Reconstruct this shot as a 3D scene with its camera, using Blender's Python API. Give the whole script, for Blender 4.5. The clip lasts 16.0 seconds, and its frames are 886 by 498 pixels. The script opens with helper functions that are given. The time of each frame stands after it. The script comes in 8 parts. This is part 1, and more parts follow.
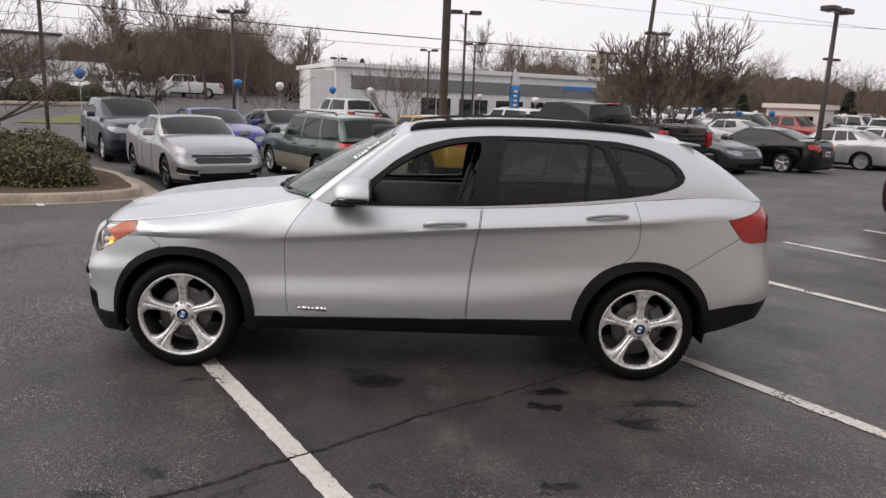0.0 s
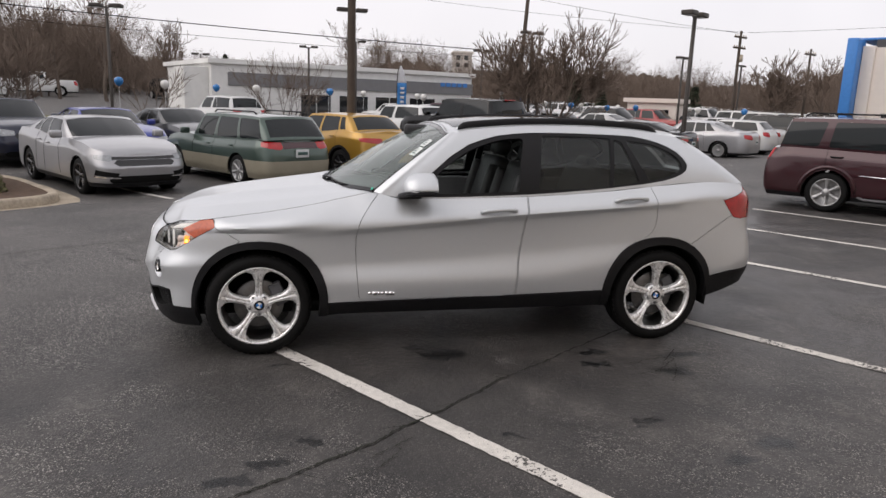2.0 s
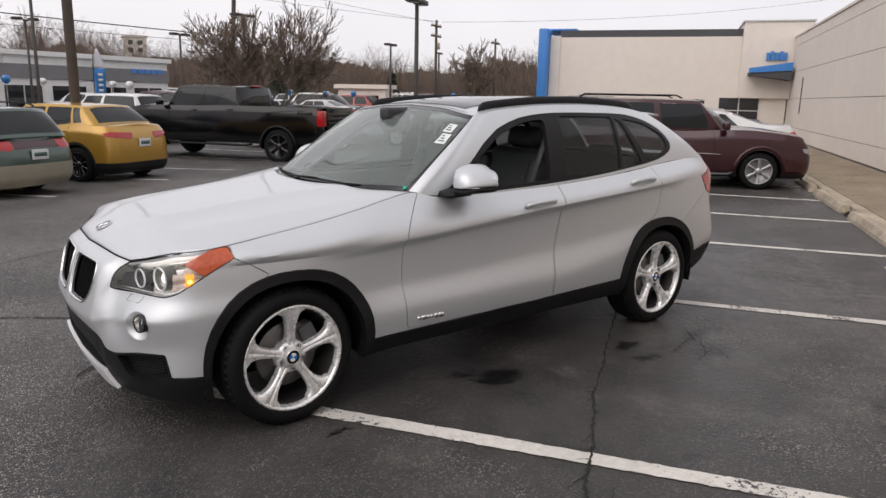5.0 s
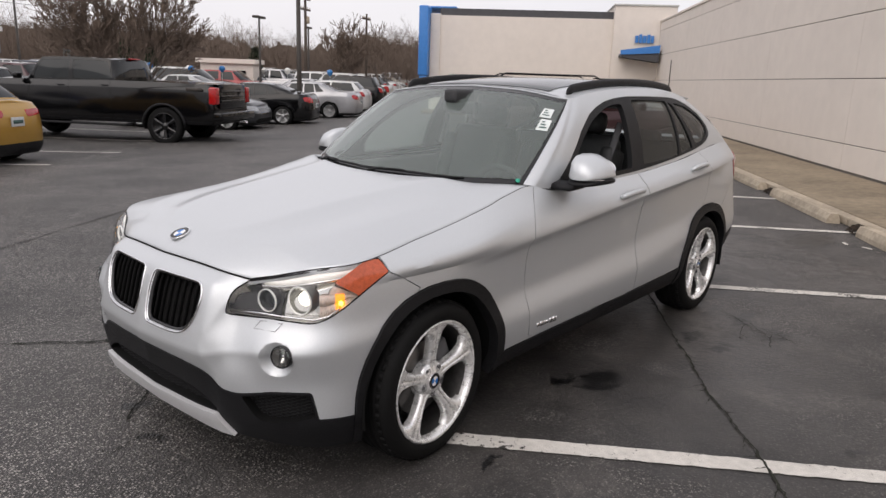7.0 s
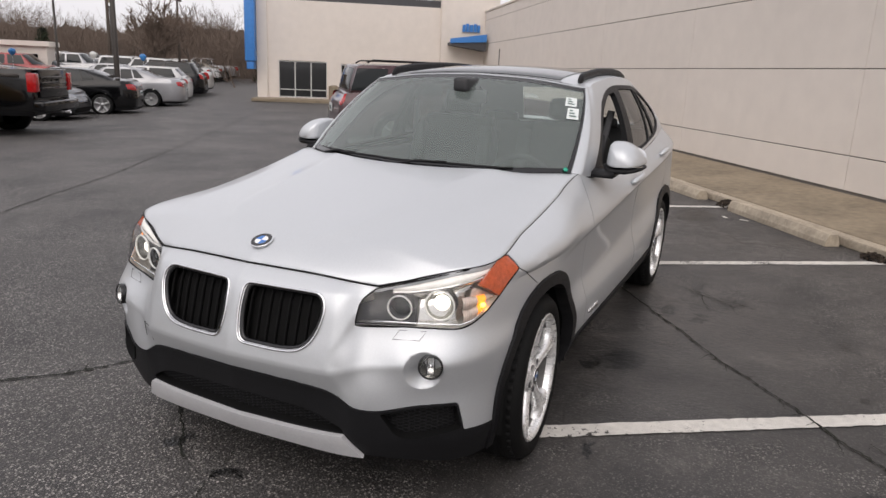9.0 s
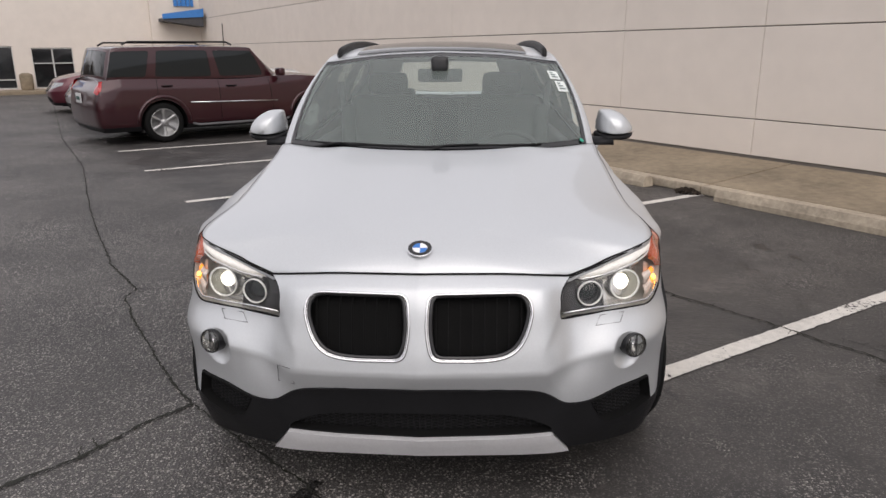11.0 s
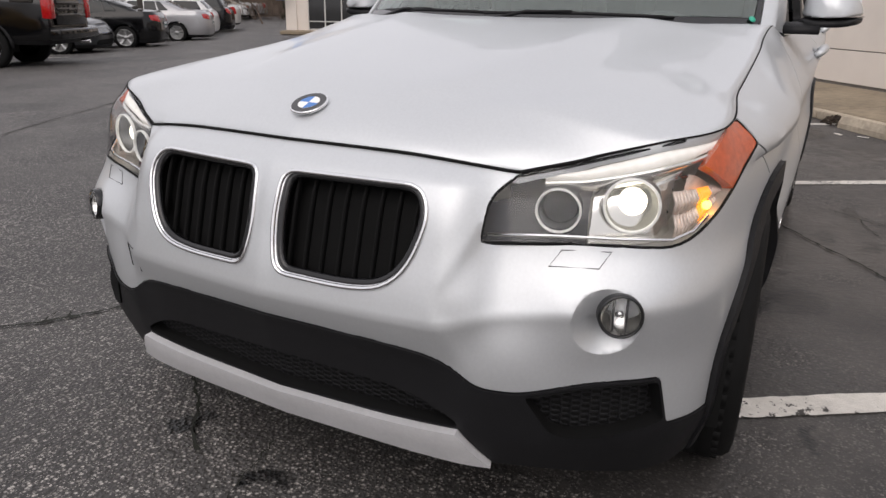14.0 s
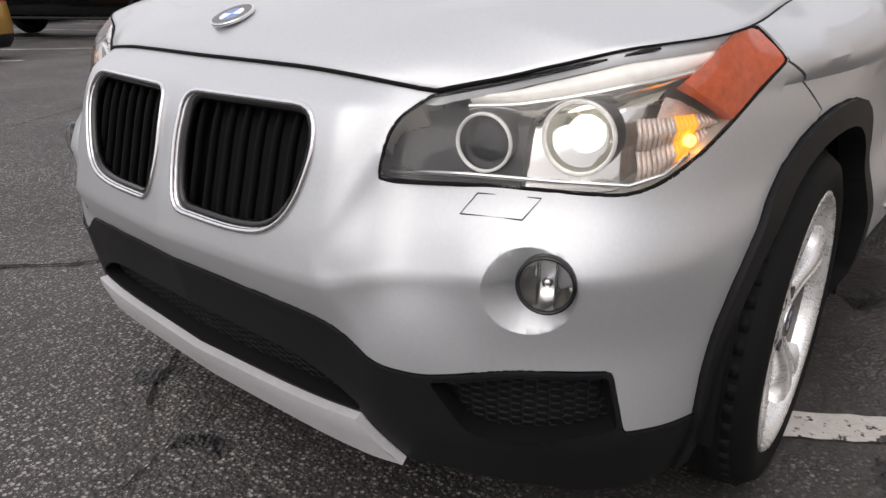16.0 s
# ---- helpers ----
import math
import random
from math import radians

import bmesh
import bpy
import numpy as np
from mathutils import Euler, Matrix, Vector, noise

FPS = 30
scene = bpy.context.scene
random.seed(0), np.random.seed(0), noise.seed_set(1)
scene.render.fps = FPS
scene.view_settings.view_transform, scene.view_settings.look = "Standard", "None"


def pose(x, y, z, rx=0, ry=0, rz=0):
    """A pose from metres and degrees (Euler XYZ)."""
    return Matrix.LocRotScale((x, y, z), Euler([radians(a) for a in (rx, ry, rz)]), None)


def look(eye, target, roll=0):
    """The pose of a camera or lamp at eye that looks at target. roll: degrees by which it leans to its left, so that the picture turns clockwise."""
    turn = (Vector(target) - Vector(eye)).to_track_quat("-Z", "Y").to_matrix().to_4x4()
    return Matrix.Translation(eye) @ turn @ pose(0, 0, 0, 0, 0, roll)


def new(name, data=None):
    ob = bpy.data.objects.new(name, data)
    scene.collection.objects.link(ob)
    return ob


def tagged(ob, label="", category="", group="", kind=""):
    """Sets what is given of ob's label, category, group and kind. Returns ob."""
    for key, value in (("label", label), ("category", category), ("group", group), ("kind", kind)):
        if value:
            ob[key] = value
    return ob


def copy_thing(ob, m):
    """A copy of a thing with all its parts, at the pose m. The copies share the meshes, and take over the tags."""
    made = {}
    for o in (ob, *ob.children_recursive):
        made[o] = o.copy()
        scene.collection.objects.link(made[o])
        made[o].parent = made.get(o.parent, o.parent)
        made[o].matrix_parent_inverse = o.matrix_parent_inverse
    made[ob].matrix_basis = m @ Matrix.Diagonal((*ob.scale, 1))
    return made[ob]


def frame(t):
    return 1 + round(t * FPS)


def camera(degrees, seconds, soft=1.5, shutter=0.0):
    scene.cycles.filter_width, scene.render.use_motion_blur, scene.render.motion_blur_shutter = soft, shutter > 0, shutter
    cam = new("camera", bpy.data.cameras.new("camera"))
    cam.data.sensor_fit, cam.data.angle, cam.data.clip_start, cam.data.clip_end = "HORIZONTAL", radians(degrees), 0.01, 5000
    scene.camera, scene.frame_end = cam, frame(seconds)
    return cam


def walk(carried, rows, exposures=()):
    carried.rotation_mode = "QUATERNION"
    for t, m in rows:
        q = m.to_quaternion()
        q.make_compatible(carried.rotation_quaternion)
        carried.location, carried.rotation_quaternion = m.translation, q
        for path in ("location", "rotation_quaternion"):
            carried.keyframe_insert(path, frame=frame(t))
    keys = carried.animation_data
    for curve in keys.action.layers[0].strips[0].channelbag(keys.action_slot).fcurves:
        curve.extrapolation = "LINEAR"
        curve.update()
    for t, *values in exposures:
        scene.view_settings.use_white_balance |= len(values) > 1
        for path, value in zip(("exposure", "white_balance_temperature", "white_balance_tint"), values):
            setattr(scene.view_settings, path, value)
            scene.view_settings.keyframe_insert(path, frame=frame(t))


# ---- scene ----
cam = camera(64.5, 16.0)
PATH = [
    (0, (0.008, -4.944, 1.65), (0.077, -2.989, 1.233), 2.4),
    (0.5, (-0.285, -5.135, 1.647), (-0.158, -3.183, 1.233), 1.9),
    (1, (-0.574, -5.195, 1.628), (-0.377, -3.247, 1.221), 1.9),
    (1.5, (-0.903, -5.252, 1.643), (-0.578, -3.322, 1.228), 1.8),
    (2, (-1.231, -5.309, 1.644), (-0.79, -3.402, 1.23), 2.0),
    (2.5, (-1.486, -5.147, 1.634), (-0.925, -3.267, 1.243), 2.4),
    (3, (-1.762, -4.912, 1.618), (-1.041, -3.087, 1.232), 2.6),
    (3.5, (-2.086, -4.662, 1.604), (-1.216, -2.909, 1.194), 2.4),
    (3.7, (-2.19, -4.549, 1.577), (-1.269, -2.821, 1.17), 2.2),
    (5.8, (-3.129, -3.225, 1.525), (-1.773, -1.826, 1.076), 1.5),
    (6, (-3.227, -3.107, 1.525), (-1.837, -1.742, 1.071), 1.7),
    (6.5, (-3.383, -2.827, 1.529), (-1.927, -1.537, 1.068), 1.8),
    (7, (-3.397, -2.572, 1.515), (-1.907, -1.325, 1.043), 2.0),
    (7.5, (-3.428, -2.444, 1.517), (-1.898, -1.246, 1.041), 2.9),
    (8, (-3.614, -2.257, 1.503), (-2.021, -1.147, 1.027), 2.3),
    (8.5, (-3.833, -1.969, 1.5), (-2.16, -0.984, 1.015), 1.9),
    (8.7, (-3.868, -1.821, 1.481), (-2.158, -0.903, 0.996), 2.2),
    (10.8, (-4.12, -0.279, 1.478), (-2.198, -0.164, 0.936), -0.1),
    (11, (-4.147, -0.13, 1.491), (-2.223, -0.082, 0.946), -0.3),
    (11.5, (-4.153, 0.076, 1.503), (-2.231, 0.014, 0.953), -0.3),
    (12, (-4.091, 0.063, 1.487), (-2.176, 0.028, 0.909), -0.7),
    (12.5, (-3.926, -0.228, 1.439), (-2.029, -0.093, 0.82), -0.6),
    (13, (-3.712, -0.498, 1.355), (-1.848, -0.151, 0.718), 1.5),
    (13.5, (-3.439, -0.732, 1.224), (-1.643, -0.137, 0.575), 2.1),
    (14, (-3.172, -0.941, 1.069), (-1.488, -0.077, 0.424), 1.3),
    (14.5, (-2.957, -1.048, 0.96), (-1.378, -0.003, 0.315), 0.3),
    (15, (-2.868, -1.062, 0.886), (-1.318, 0.041, 0.267), -0.4),
    (15.5, (-2.83, -1.07, 0.885), (-1.32, 0.075, 0.244), -0.6),
    (16, (-2.748, -1.139, 0.933), (-1.311, 0.057, 0.222), 0.2),
]
walk(cam, [(t, look(eye, target, roll)) for t, eye, target, roll in PATH], [(0.0, 0.13, 6700, 14)])

# ---- world and light: a flat overcast winter sky ----
world = bpy.data.worlds.new("overcast_sky")
scene.world = world
world.use_nodes = True
wn, wl = world.node_tree.nodes, world.node_tree.links
bg = wn["Background"]
sky = wn.new("ShaderNodeTexSky")
sky.sky_type = "NISHITA"
sky.sun_disc = False
sky.sun_elevation, sky.sun_rotation = radians(46), radians(258)
sky.air_density, sky.dust_density, sky.ozone_density = 1.0, 4.0, 1.0
grey = wn.new("ShaderNodeMix")
grey.data_type = "RGBA"
grey.inputs["Factor"].default_value = 0.86
cloud = wn.new("ShaderNodeTexNoise")
cloud.inputs["Scale"].default_value, cloud.inputs["Detail"].default_value = 1.6, 4.0
ramp = wn.new("ShaderNodeValToRGB")
ramp.color_ramp.elements[0].position, ramp.color_ramp.elements[0].color = 0.3, (7.2, 7.3, 7.7, 1)
ramp.color_ramp.elements[1].position, ramp.color_ramp.elements[1].color = 0.75, (9.6, 9.6, 9.9, 1)
wl.new(cloud.outputs["Fac"], ramp.inputs["Fac"])
wl.new(sky.outputs["Color"], grey.inputs["A"])
wl.new(ramp.outputs["Color"], grey.inputs["B"])
wl.new(grey.outputs["Result"], bg.inputs["Color"])
bg.inputs["Strength"].default_value = 0.11

sun_data = bpy.data.lights.new("sun", "SUN")
sun_data.energy, sun_data.angle, sun_data.color = 1.05, radians(60), (1.0, 0.98, 0.955)
sun = new("sun", sun_data)
sun.matrix_world = look((0, 0, 40), (38, 8, 0))

# ---- materials ----
def mat(name, color, rough=0.6, metal=0.0, var=0.0, scale=8.0, bump=0.0, bscale=60.0, coat=0.0, trans=0.0, emit=None, spec=0.5, second=None, island=0.0, ior=1.45, alpha=1.0):
    """Principled material with colour variation at two scales and fine bump, in object space metres."""
    m = bpy.data.materials.new(name)
    m.use_nodes = True
    n, l = m.node_tree.nodes, m.node_tree.links
    b = n["Principled BSDF"]
    b.inputs["Base Color"].default_value = (*color, 1)
    b.inputs["Roughness"].default_value, b.inputs["Metallic"].default_value = rough, metal
    b.inputs["Coat Weight"].default_value, b.inputs["Coat Roughness"].default_value = coat, 0.04
    b.inputs["Transmission Weight"].default_value, b.inputs["IOR"].default_value = trans, ior
    b.inputs["Specular IOR Level"].default_value = spec
    b.inputs["Alpha"].default_value = alpha
    if emit:
        b.inputs["Emission Color"].default_value, b.inputs["Emission Strength"].default_value = (*emit[:3], 1), emit[3]
    if var or bump:
        co = n.new("ShaderNodeTexCoord")
    if var:
        big, fine, mixn = n.new("ShaderNodeTexNoise"), n.new("ShaderNodeTexNoise"), n.new("ShaderNodeMix")
        for tex, s in ((big, scale), (fine, scale * 9)):
            tex.inputs["Scale"].default_value, tex.inputs["Detail"].default_value = s, 5.0
            l.new(co.outputs["Object"], tex.inputs["Vector"])
        add = n.new("ShaderNodeMath")
        add.operation = "MULTIPLY_ADD"
        add.inputs[1].default_value = 0.45
        l.new(fine.outputs["Fac"], add.inputs[0])
        half = n.new("ShaderNodeMath")
        half.operation = "MULTIPLY"
        half.inputs[1].default_value = 0.55
        l.new(big.outputs["Fac"], half.inputs[0])
        l.new(half.outputs[0], add.inputs[2])
        rng = n.new("ShaderNodeMapRange")
        rng.inputs["From Min"].default_value, rng.inputs["From Max"].default_value = 0.33, 0.67
        l.new(add.outputs[0], rng.inputs["Value"])
        mixn.data_type = "RGBA"
        dark = second or tuple(c * (1 - var) for c in color)
        mixn.inputs["A"].default_value = (*dark, 1)
        mixn.inputs["B"].default_value = (*(min(1, c * (1 + var * 0.5)) for c in color), 1)
        l.new(rng.outputs[0], mixn.inputs["Factor"])
        last = mixn.outputs["Result"]
        if island:
            geo, hsv, mr = n.new("ShaderNodeNewGeometry"), n.new("ShaderNodeHueSaturation"), n.new("ShaderNodeMapRange")
            mr.inputs["To Min"].default_value, mr.inputs["To Max"].default_value = 1 - island, 1 + island
            l.new(geo.outputs["Random Per Island"], mr.inputs["Value"])
            l.new(mr.outputs[0], hsv.inputs["Value"])
            l.new(last, hsv.inputs["Color"])
            last = hsv.outputs["Color"]
        l.new(last, b.inputs["Base Color"])
        rr = n.new("ShaderNodeMapRange")
        rr.inputs["To Min"].default_value, rr.inputs["To Max"].default_value = max(0.02, rough - 0.08), min(1, rough + 0.08)
        l.new(add.outputs[0], rr.inputs["Value"])
        l.new(rr.outputs[0], b.inputs["Roughness"])
    if bump:
        bt, bn = n.new("ShaderNodeTexNoise"), n.new("ShaderNodeBump")
        bt.inputs["Scale"].default_value, bt.inputs["Detail"].default_value = bscale, 4.0
        l.new(co.outputs["Object"], bt.inputs["Vector"])
        bn.inputs["Strength"].default_value, bn.inputs["Distance"].default_value = bump, 0.02
        l.new(bt.outputs["Fac"], bn.inputs["Height"])
        l.new(bn.outputs["Normal"], b.inputs["Normal"])
    return m


# oil drips and damp patches: place and half-width
STAINS = [(-0.22, -1.02, 0.17, 0.10), (-0.36, -0.88, 0.08, 0.05), (0.66, -2.15, 0.10, 0.06), (1.19, -2.49, 0.14, 0.07), (-1.50, -2.43, 0.13, 0.06), (-1.33, -2.29, 0.12, 0.06), (-1.13, -2.12, 0.10, 0.05), (0.74, -1.32, 0.11, 0.05), (-0.13, -2.2, 0.05, 0.03), (-1.26, -1.08, 0.09, 0.04),
          (1.18, -1.50, 0.14, 0.08), (1.42, -1.24, 0.22, 0.06), (0.80, -1.12, 0.14, 0.05), (-2.03, 0.41, 0.07, 0.045), (-2.12, 0.08, 0.05, 0.07),
          (4.6, -0.9, 0.5, 0.25), (0.9, -2.6, 0.12, 0.05), (3.0, 2.2, 0.6, 0.3)]


def asphalt_material():
    """Worn, patchy parking-lot asphalt with pale aggregate, damp darker areas and sealer stains."""
    m = bpy.data.materials.new("asphalt")
    m.use_nodes = True
    n, l = m.node_tree.nodes, m.node_tree.links
    b = n["Principled BSDF"]
    co = n.new("ShaderNodeTexCoord")

    def noise_tex(scale, detail=5.0, rough=0.55):
        t = n.new("ShaderNodeTexNoise")
        t.inputs["Scale"].default_value, t.inputs["Detail"].default_value, t.inputs["Roughness"].default_value = scale, detail, rough
        l.new(co.outputs["Object"], t.inputs["Vector"])
        return t.outputs["Fac"]

    def rng(v, a, c, lo=0.0, hi=1.0):
        r = n.new("ShaderNodeMapRange")
        r.inputs["From Min"].default_value, r.inputs["From Max"].default_value = a, c
        r.inputs["To Min"].default_value, r.inputs["To Max"].default_value = lo, hi
        l.new(v, r.inputs["Value"])
        return r.outputs[0]

    def mix(f, a, c):
        x = n.new("ShaderNodeMix")
        x.data_type = "RGBA"
        for key, val in (("A", a), ("B", c)):
            if isinstance(val, tuple):
                x.inputs[key].default_value = (*val, 1)
            else:
                l.new(val, x.inputs[key])
        l.new(f, x.inputs["Factor"])
        return x.outputs["Result"]

    def mul(a, c):
        x = n.new("ShaderNodeMath")
        x.operation = "MULTIPLY"
        l.new(a, x.inputs[0])
        l.new(c, x.inputs[1])
        return x.outputs[0]

    def along(d):
        x = n.new("ShaderNodeVectorMath")
        x.operation = "DOT_PRODUCT"
        x.inputs[1].default_value = (*d, 0)
        l.new(co.outputs["Object"], x.inputs[0])
        return x.outputs["Value"]

    def math_node(op, a, c):
        x = n.new("ShaderNodeMath")
        x.operation = op
        for k, val in enumerate((a, c)):
            if isinstance(val, float):
                x.inputs[k].default_value = val
            else:
                l.new(val, x.inputs[k])
        return x.outputs[0]

    def inv(a):
        return math_node("SUBTRACT", 1.0, a)

    ragged = noise_tex(1.7, 6, 0.65)
    torn = noise_tex(9.0, 6, 0.7)
    u = math_node("ADD", along((0.834, 0.552)), rng(ragged, 0, 1, -0.35, 0.35))
    v = math_node("ADD", along((0.552, -0.834)), rng(ragged, 0, 1, -0.6, 0.6))
    # the stalls were sealed over once; the aisle and the strip past the first line were not
    beyond = rng(noise_tex(1.25, 6, 0.68), 0.575, 0.515, 0.05, 0.86)
    sealed = mul(math_node("MAXIMUM", rng(u, -1.72, -1.58), beyond), rng(v, -1.0, -0.5))
    bare_end = mul(rng(v, 1.5, 2.5), rng(torn, 0.42, 0.56, 0.0, 0.6))
    sealed = mul(sealed, inv(bare_end))
    sealed = mul(sealed, rng(noise_tex(0.8, 5, 0.6), 0.62, 0.54, 0.35, 1.0))
    patches = rng(noise_tex(0.55, 4), 0.40, 0.62)
    blotch = rng(noise_tex(2.3, 6, 0.6), 0.35, 0.7)
    bare = mix(patches, (0.021, 0.0195, 0.019), (0.052, 0.0485, 0.046))
    coated = mix(blotch, (0.025, 0.0235, 0.023), (0.058, 0.053, 0.0495))
    scuff = mul(rng(noise_tex(1.1, 7, 0.72), 0.53, 0.60), rng(noise_tex(14.0, 5, 0.7), 0.42, 0.60))
    coated = mix(scuff, coated, (0.098, 0.089, 0.082))
    base = mix(sealed, bare, coated)
    # pale stone chips of two sizes
    chips = []
    for size, keep in ((95.0, 0.60), (210.0, 0.72)):
        vor = n.new("ShaderNodeTexVoronoi")
        vor.inputs["Scale"].default_value = size
        l.new(co.outputs["Object"], vor.inputs["Vector"])
        sep = n.new("ShaderNodeSeparateColor")
        l.new(vor.outputs["Color"], sep.inputs["Color"])
        shown = mul(rng(vor.outputs["Distance"], 0.52, 0.30), rng(sep.outputs[0], keep - 0.06, keep))
        chips.append((shown, sep.outputs[1], vor.outputs["Distance"]))
    worn = rng(noise_tex(0.9, 5, 0.65), 0.36, 0.62, 0.35, 1.0)
    show = mul(worn, rng(sealed, 0, 1, 1.0, 0.18))
    for shown, tone, _ in chips:
        stone = mix(tone, (0.10, 0.092, 0.086), (0.55, 0.515, 0.475))
        base = mix(mul(shown, show), base, stone)
    # small dark drips and single oil stains
    drip = rng(noise_tex(1.5, 3, 0.5), 0.70, 0.76)
    base = mix(drip, base, (0.018, 0.0175, 0.017))
    warp = n.new("ShaderNodeVectorMath")
    warp.operation = "MULTIPLY_ADD"
    grain = n.new("ShaderNodeTexNoise")
    grain.inputs["Scale"].default_value, grain.inputs["Detail"].default_value, grain.inputs["Roughness"].default_value = 9.0, 7.0, 0.72
    l.new(co.outputs["Object"], grain.inputs["Vector"])
    l.new(grain.outputs["Color"], warp.inputs[0])
    warp.inputs[1].default_value = (0.34, 0.34, 0)
    l.new(co.outputs["Object"], warp.inputs[2])
    stain = None
    for x, y, rx, ry in STAINS:
        at = n.new("ShaderNodeVectorMath")
        at.operation = "MULTIPLY_ADD"
        at.inputs[1].default_value = (1 / rx, 1 / ry, 0)
        at.inputs[2].default_value = (-(x + 0.17) / rx, -(y + 0.17) / ry, 0)
        l.new(warp.outputs[0], at.inputs[0])
        far = n.new("ShaderNodeVectorMath")
        far.operation = "LENGTH"
        l.new(at.outputs[0], far.inputs[0])
        one = rng(far.outputs["Value"], 1.0, 0.72)
        stain = one if stain is None else math_node("MAXIMUM", stain, one)
    base = mix(mul(stain, rng(torn, 0.30, 0.50, 0.65, 1.0)), base, (0.006, 0.006, 0.0062))
    l.new(base, b.inputs["Base Color"])
    damp = mul(rng(noise_tex(0.40, 5, 0.55), 0.44, 0.60), sealed)
    l.new(rng(math_node("MAXIMUM", damp, stain), 0, 1, 0.60, 0.36), b.inputs["Roughness"])
    bump, bump2 = n.new("ShaderNodeBump"), n.new("ShaderNodeBump")
    bump.inputs["Distance"].default_value = 0.006
    l.new(rng(sealed, 0, 1, 0.75, 0.22), bump.inputs["Strength"])
    bump2.inputs["Strength"].default_value, bump2.inputs["Distance"].default_value = 0.45, 0.012
    l.new(chips[0][2], bump.inputs["Height"])
    l.new(noise_tex(22, 5), bump2.inputs["Height"])
    l.new(bump2.outputs["Normal"], bump.inputs["Normal"])
    l.new(bump.outputs["Normal"], b.inputs["Normal"])
    return m


ASPHALT = asphalt_material()


def line_paint():
    """Cream-white road paint, chipped through to the asphalt in flakes."""
    m = mat("worn_white_line_paint", (0.66, 0.63, 0.58), 0.7, var=0.22, scale=3.0, bump=0.25, bscale=120)
    n, l = m.node_tree.nodes, m.node_tree.links
    b = n["Principled BSDF"]
    co = n.new("ShaderNodeTexCoord")
    chip, wide, mask, gate, mixc = n.new("ShaderNodeTexNoise"), n.new("ShaderNodeTexNoise"), n.new("ShaderNodeMapRange"), n.new("ShaderNodeMath"), n.new("ShaderNodeMix")
    chip.inputs["Scale"].default_value, chip.inputs["Detail"].default_value, chip.inputs["Roughness"].default_value = 38.0, 6.0, 0.7
    wide.inputs["Scale"].default_value, wide.inputs["Detail"].default_value = 2.2, 4.0
    gate.operation = "MULTIPLY_ADD"
    gate.inputs[1].default_value = 0.75
    for t in (chip, wide):
        l.new(co.outputs["Object"], t.inputs["Vector"])
    l.new(wide.outputs["Fac"], gate.inputs[0])
    l.new(chip.outputs["Fac"], gate.inputs[2])
    mask.inputs["From Min"].default_value, mask.inputs["From Max"].default_value = 0.985, 1.02
    l.new(gate.outputs[0], mask.inputs["Value"])
    mixc.data_type = "RGBA"
    l.new(b.inputs["Base Color"].links[0].from_socket, mixc.inputs["A"])
    mixc.inputs["B"].default_value = (0.055, 0.052, 0.048, 1)
    l.new(mask.outputs[0], mixc.inputs["Factor"])
    l.new(mixc.outputs["Result"], b.inputs["Base Color"])
    return m


LINE_PAINT = line_paint()
CRACK = mat("crack_filled_with_dirt", (0.017, 0.017, 0.015), 0.95, var=0.6, scale=6, second=(0.016, 0.018, 0.010))
CONCRETE = mat("stained_concrete", (0.275, 0.222, 0.155), 0.85, var=0.38, scale=1.2, bump=0.25, bscale=40)
KERB = mat("kerb_concrete", (0.43, 0.365, 0.28), 0.85, var=0.4, scale=2.5, bump=0.35, bscale=50)
STUCCO = mat("cream_stucco_panel", (0.74, 0.675, 0.61), 0.9, var=0.07, scale=0.35, bump=0.12, bscale=90)
STUCCO_DARK = mat("stucco_joint", (0.20, 0.18, 0.16), 0.9)
BLUE_TRIM = mat("sky_blue_metal_trim", (0.05, 0.22, 0.58), 0.4, var=0.1)
DARK_BAND = mat("charcoal_roof_band", (0.07, 0.07, 0.075), 0.7, var=0.2)
BARK = mat("grey_brown_bark", (0.115, 0.090, 0.072), 0.9, var=0.4, scale=4, bump=0.4)
TWIG = mat("thin_winter_twigs", (0.150, 0.112, 0.088), 0.95, var=0.25, scale=0.6)
GREY_METAL = mat("dark_bronze_metal", (0.060, 0.052, 0.046), 0.55, metal=0.3, var=0.2)

# ---- building helpers ----
def obj(name, bm, material, smooth=True, normals=None):
    """Links a bmesh as one mesh object."""
    me = bpy.data.meshes.new(name)
    bm.to_mesh(me)
    bm.free()
    for m in material if isinstance(material, (list, tuple)) else [material]:
        me.materials.append(m)
    if smooth:
        me.polygons.foreach_set("use_smooth", [True] * len(me.polygons))
    return new(name, me)


def part(name, bm, material, parent, label="", smooth=True):
    """Links a bmesh as one part under a thing or another part; the mesh is in the parent's space."""
    ob = obj(name, bm, material, smooth)
    ob.parent = parent
    return tagged(ob, label)


def thing(name, label, category, m=None, group="", kind=""):
    ob = tagged(new(name), label, category, group, kind)
    if m is not None:
        ob.matrix_basis = m
    return ob


def box(bm, x0, x1, y0, y1, z0, z1, bevel=0.0, m=None):
    made = bmesh.ops.create_cube(bm, size=1.0, matrix=(m or Matrix()) @ Matrix.Translation(((x0 + x1) / 2, (y0 + y1) / 2, (z0 + z1) / 2)) @ Matrix.Diagonal((x1 - x0, y1 - y0, z1 - z0, 1)))
    if bevel:
        edges = {e for v in made["verts"] for e in v.link_edges}
        bmesh.ops.bevel(bm, geom=list(edges), offset=bevel, segments=2, affect="EDGES", profile=0.6)
    return bm


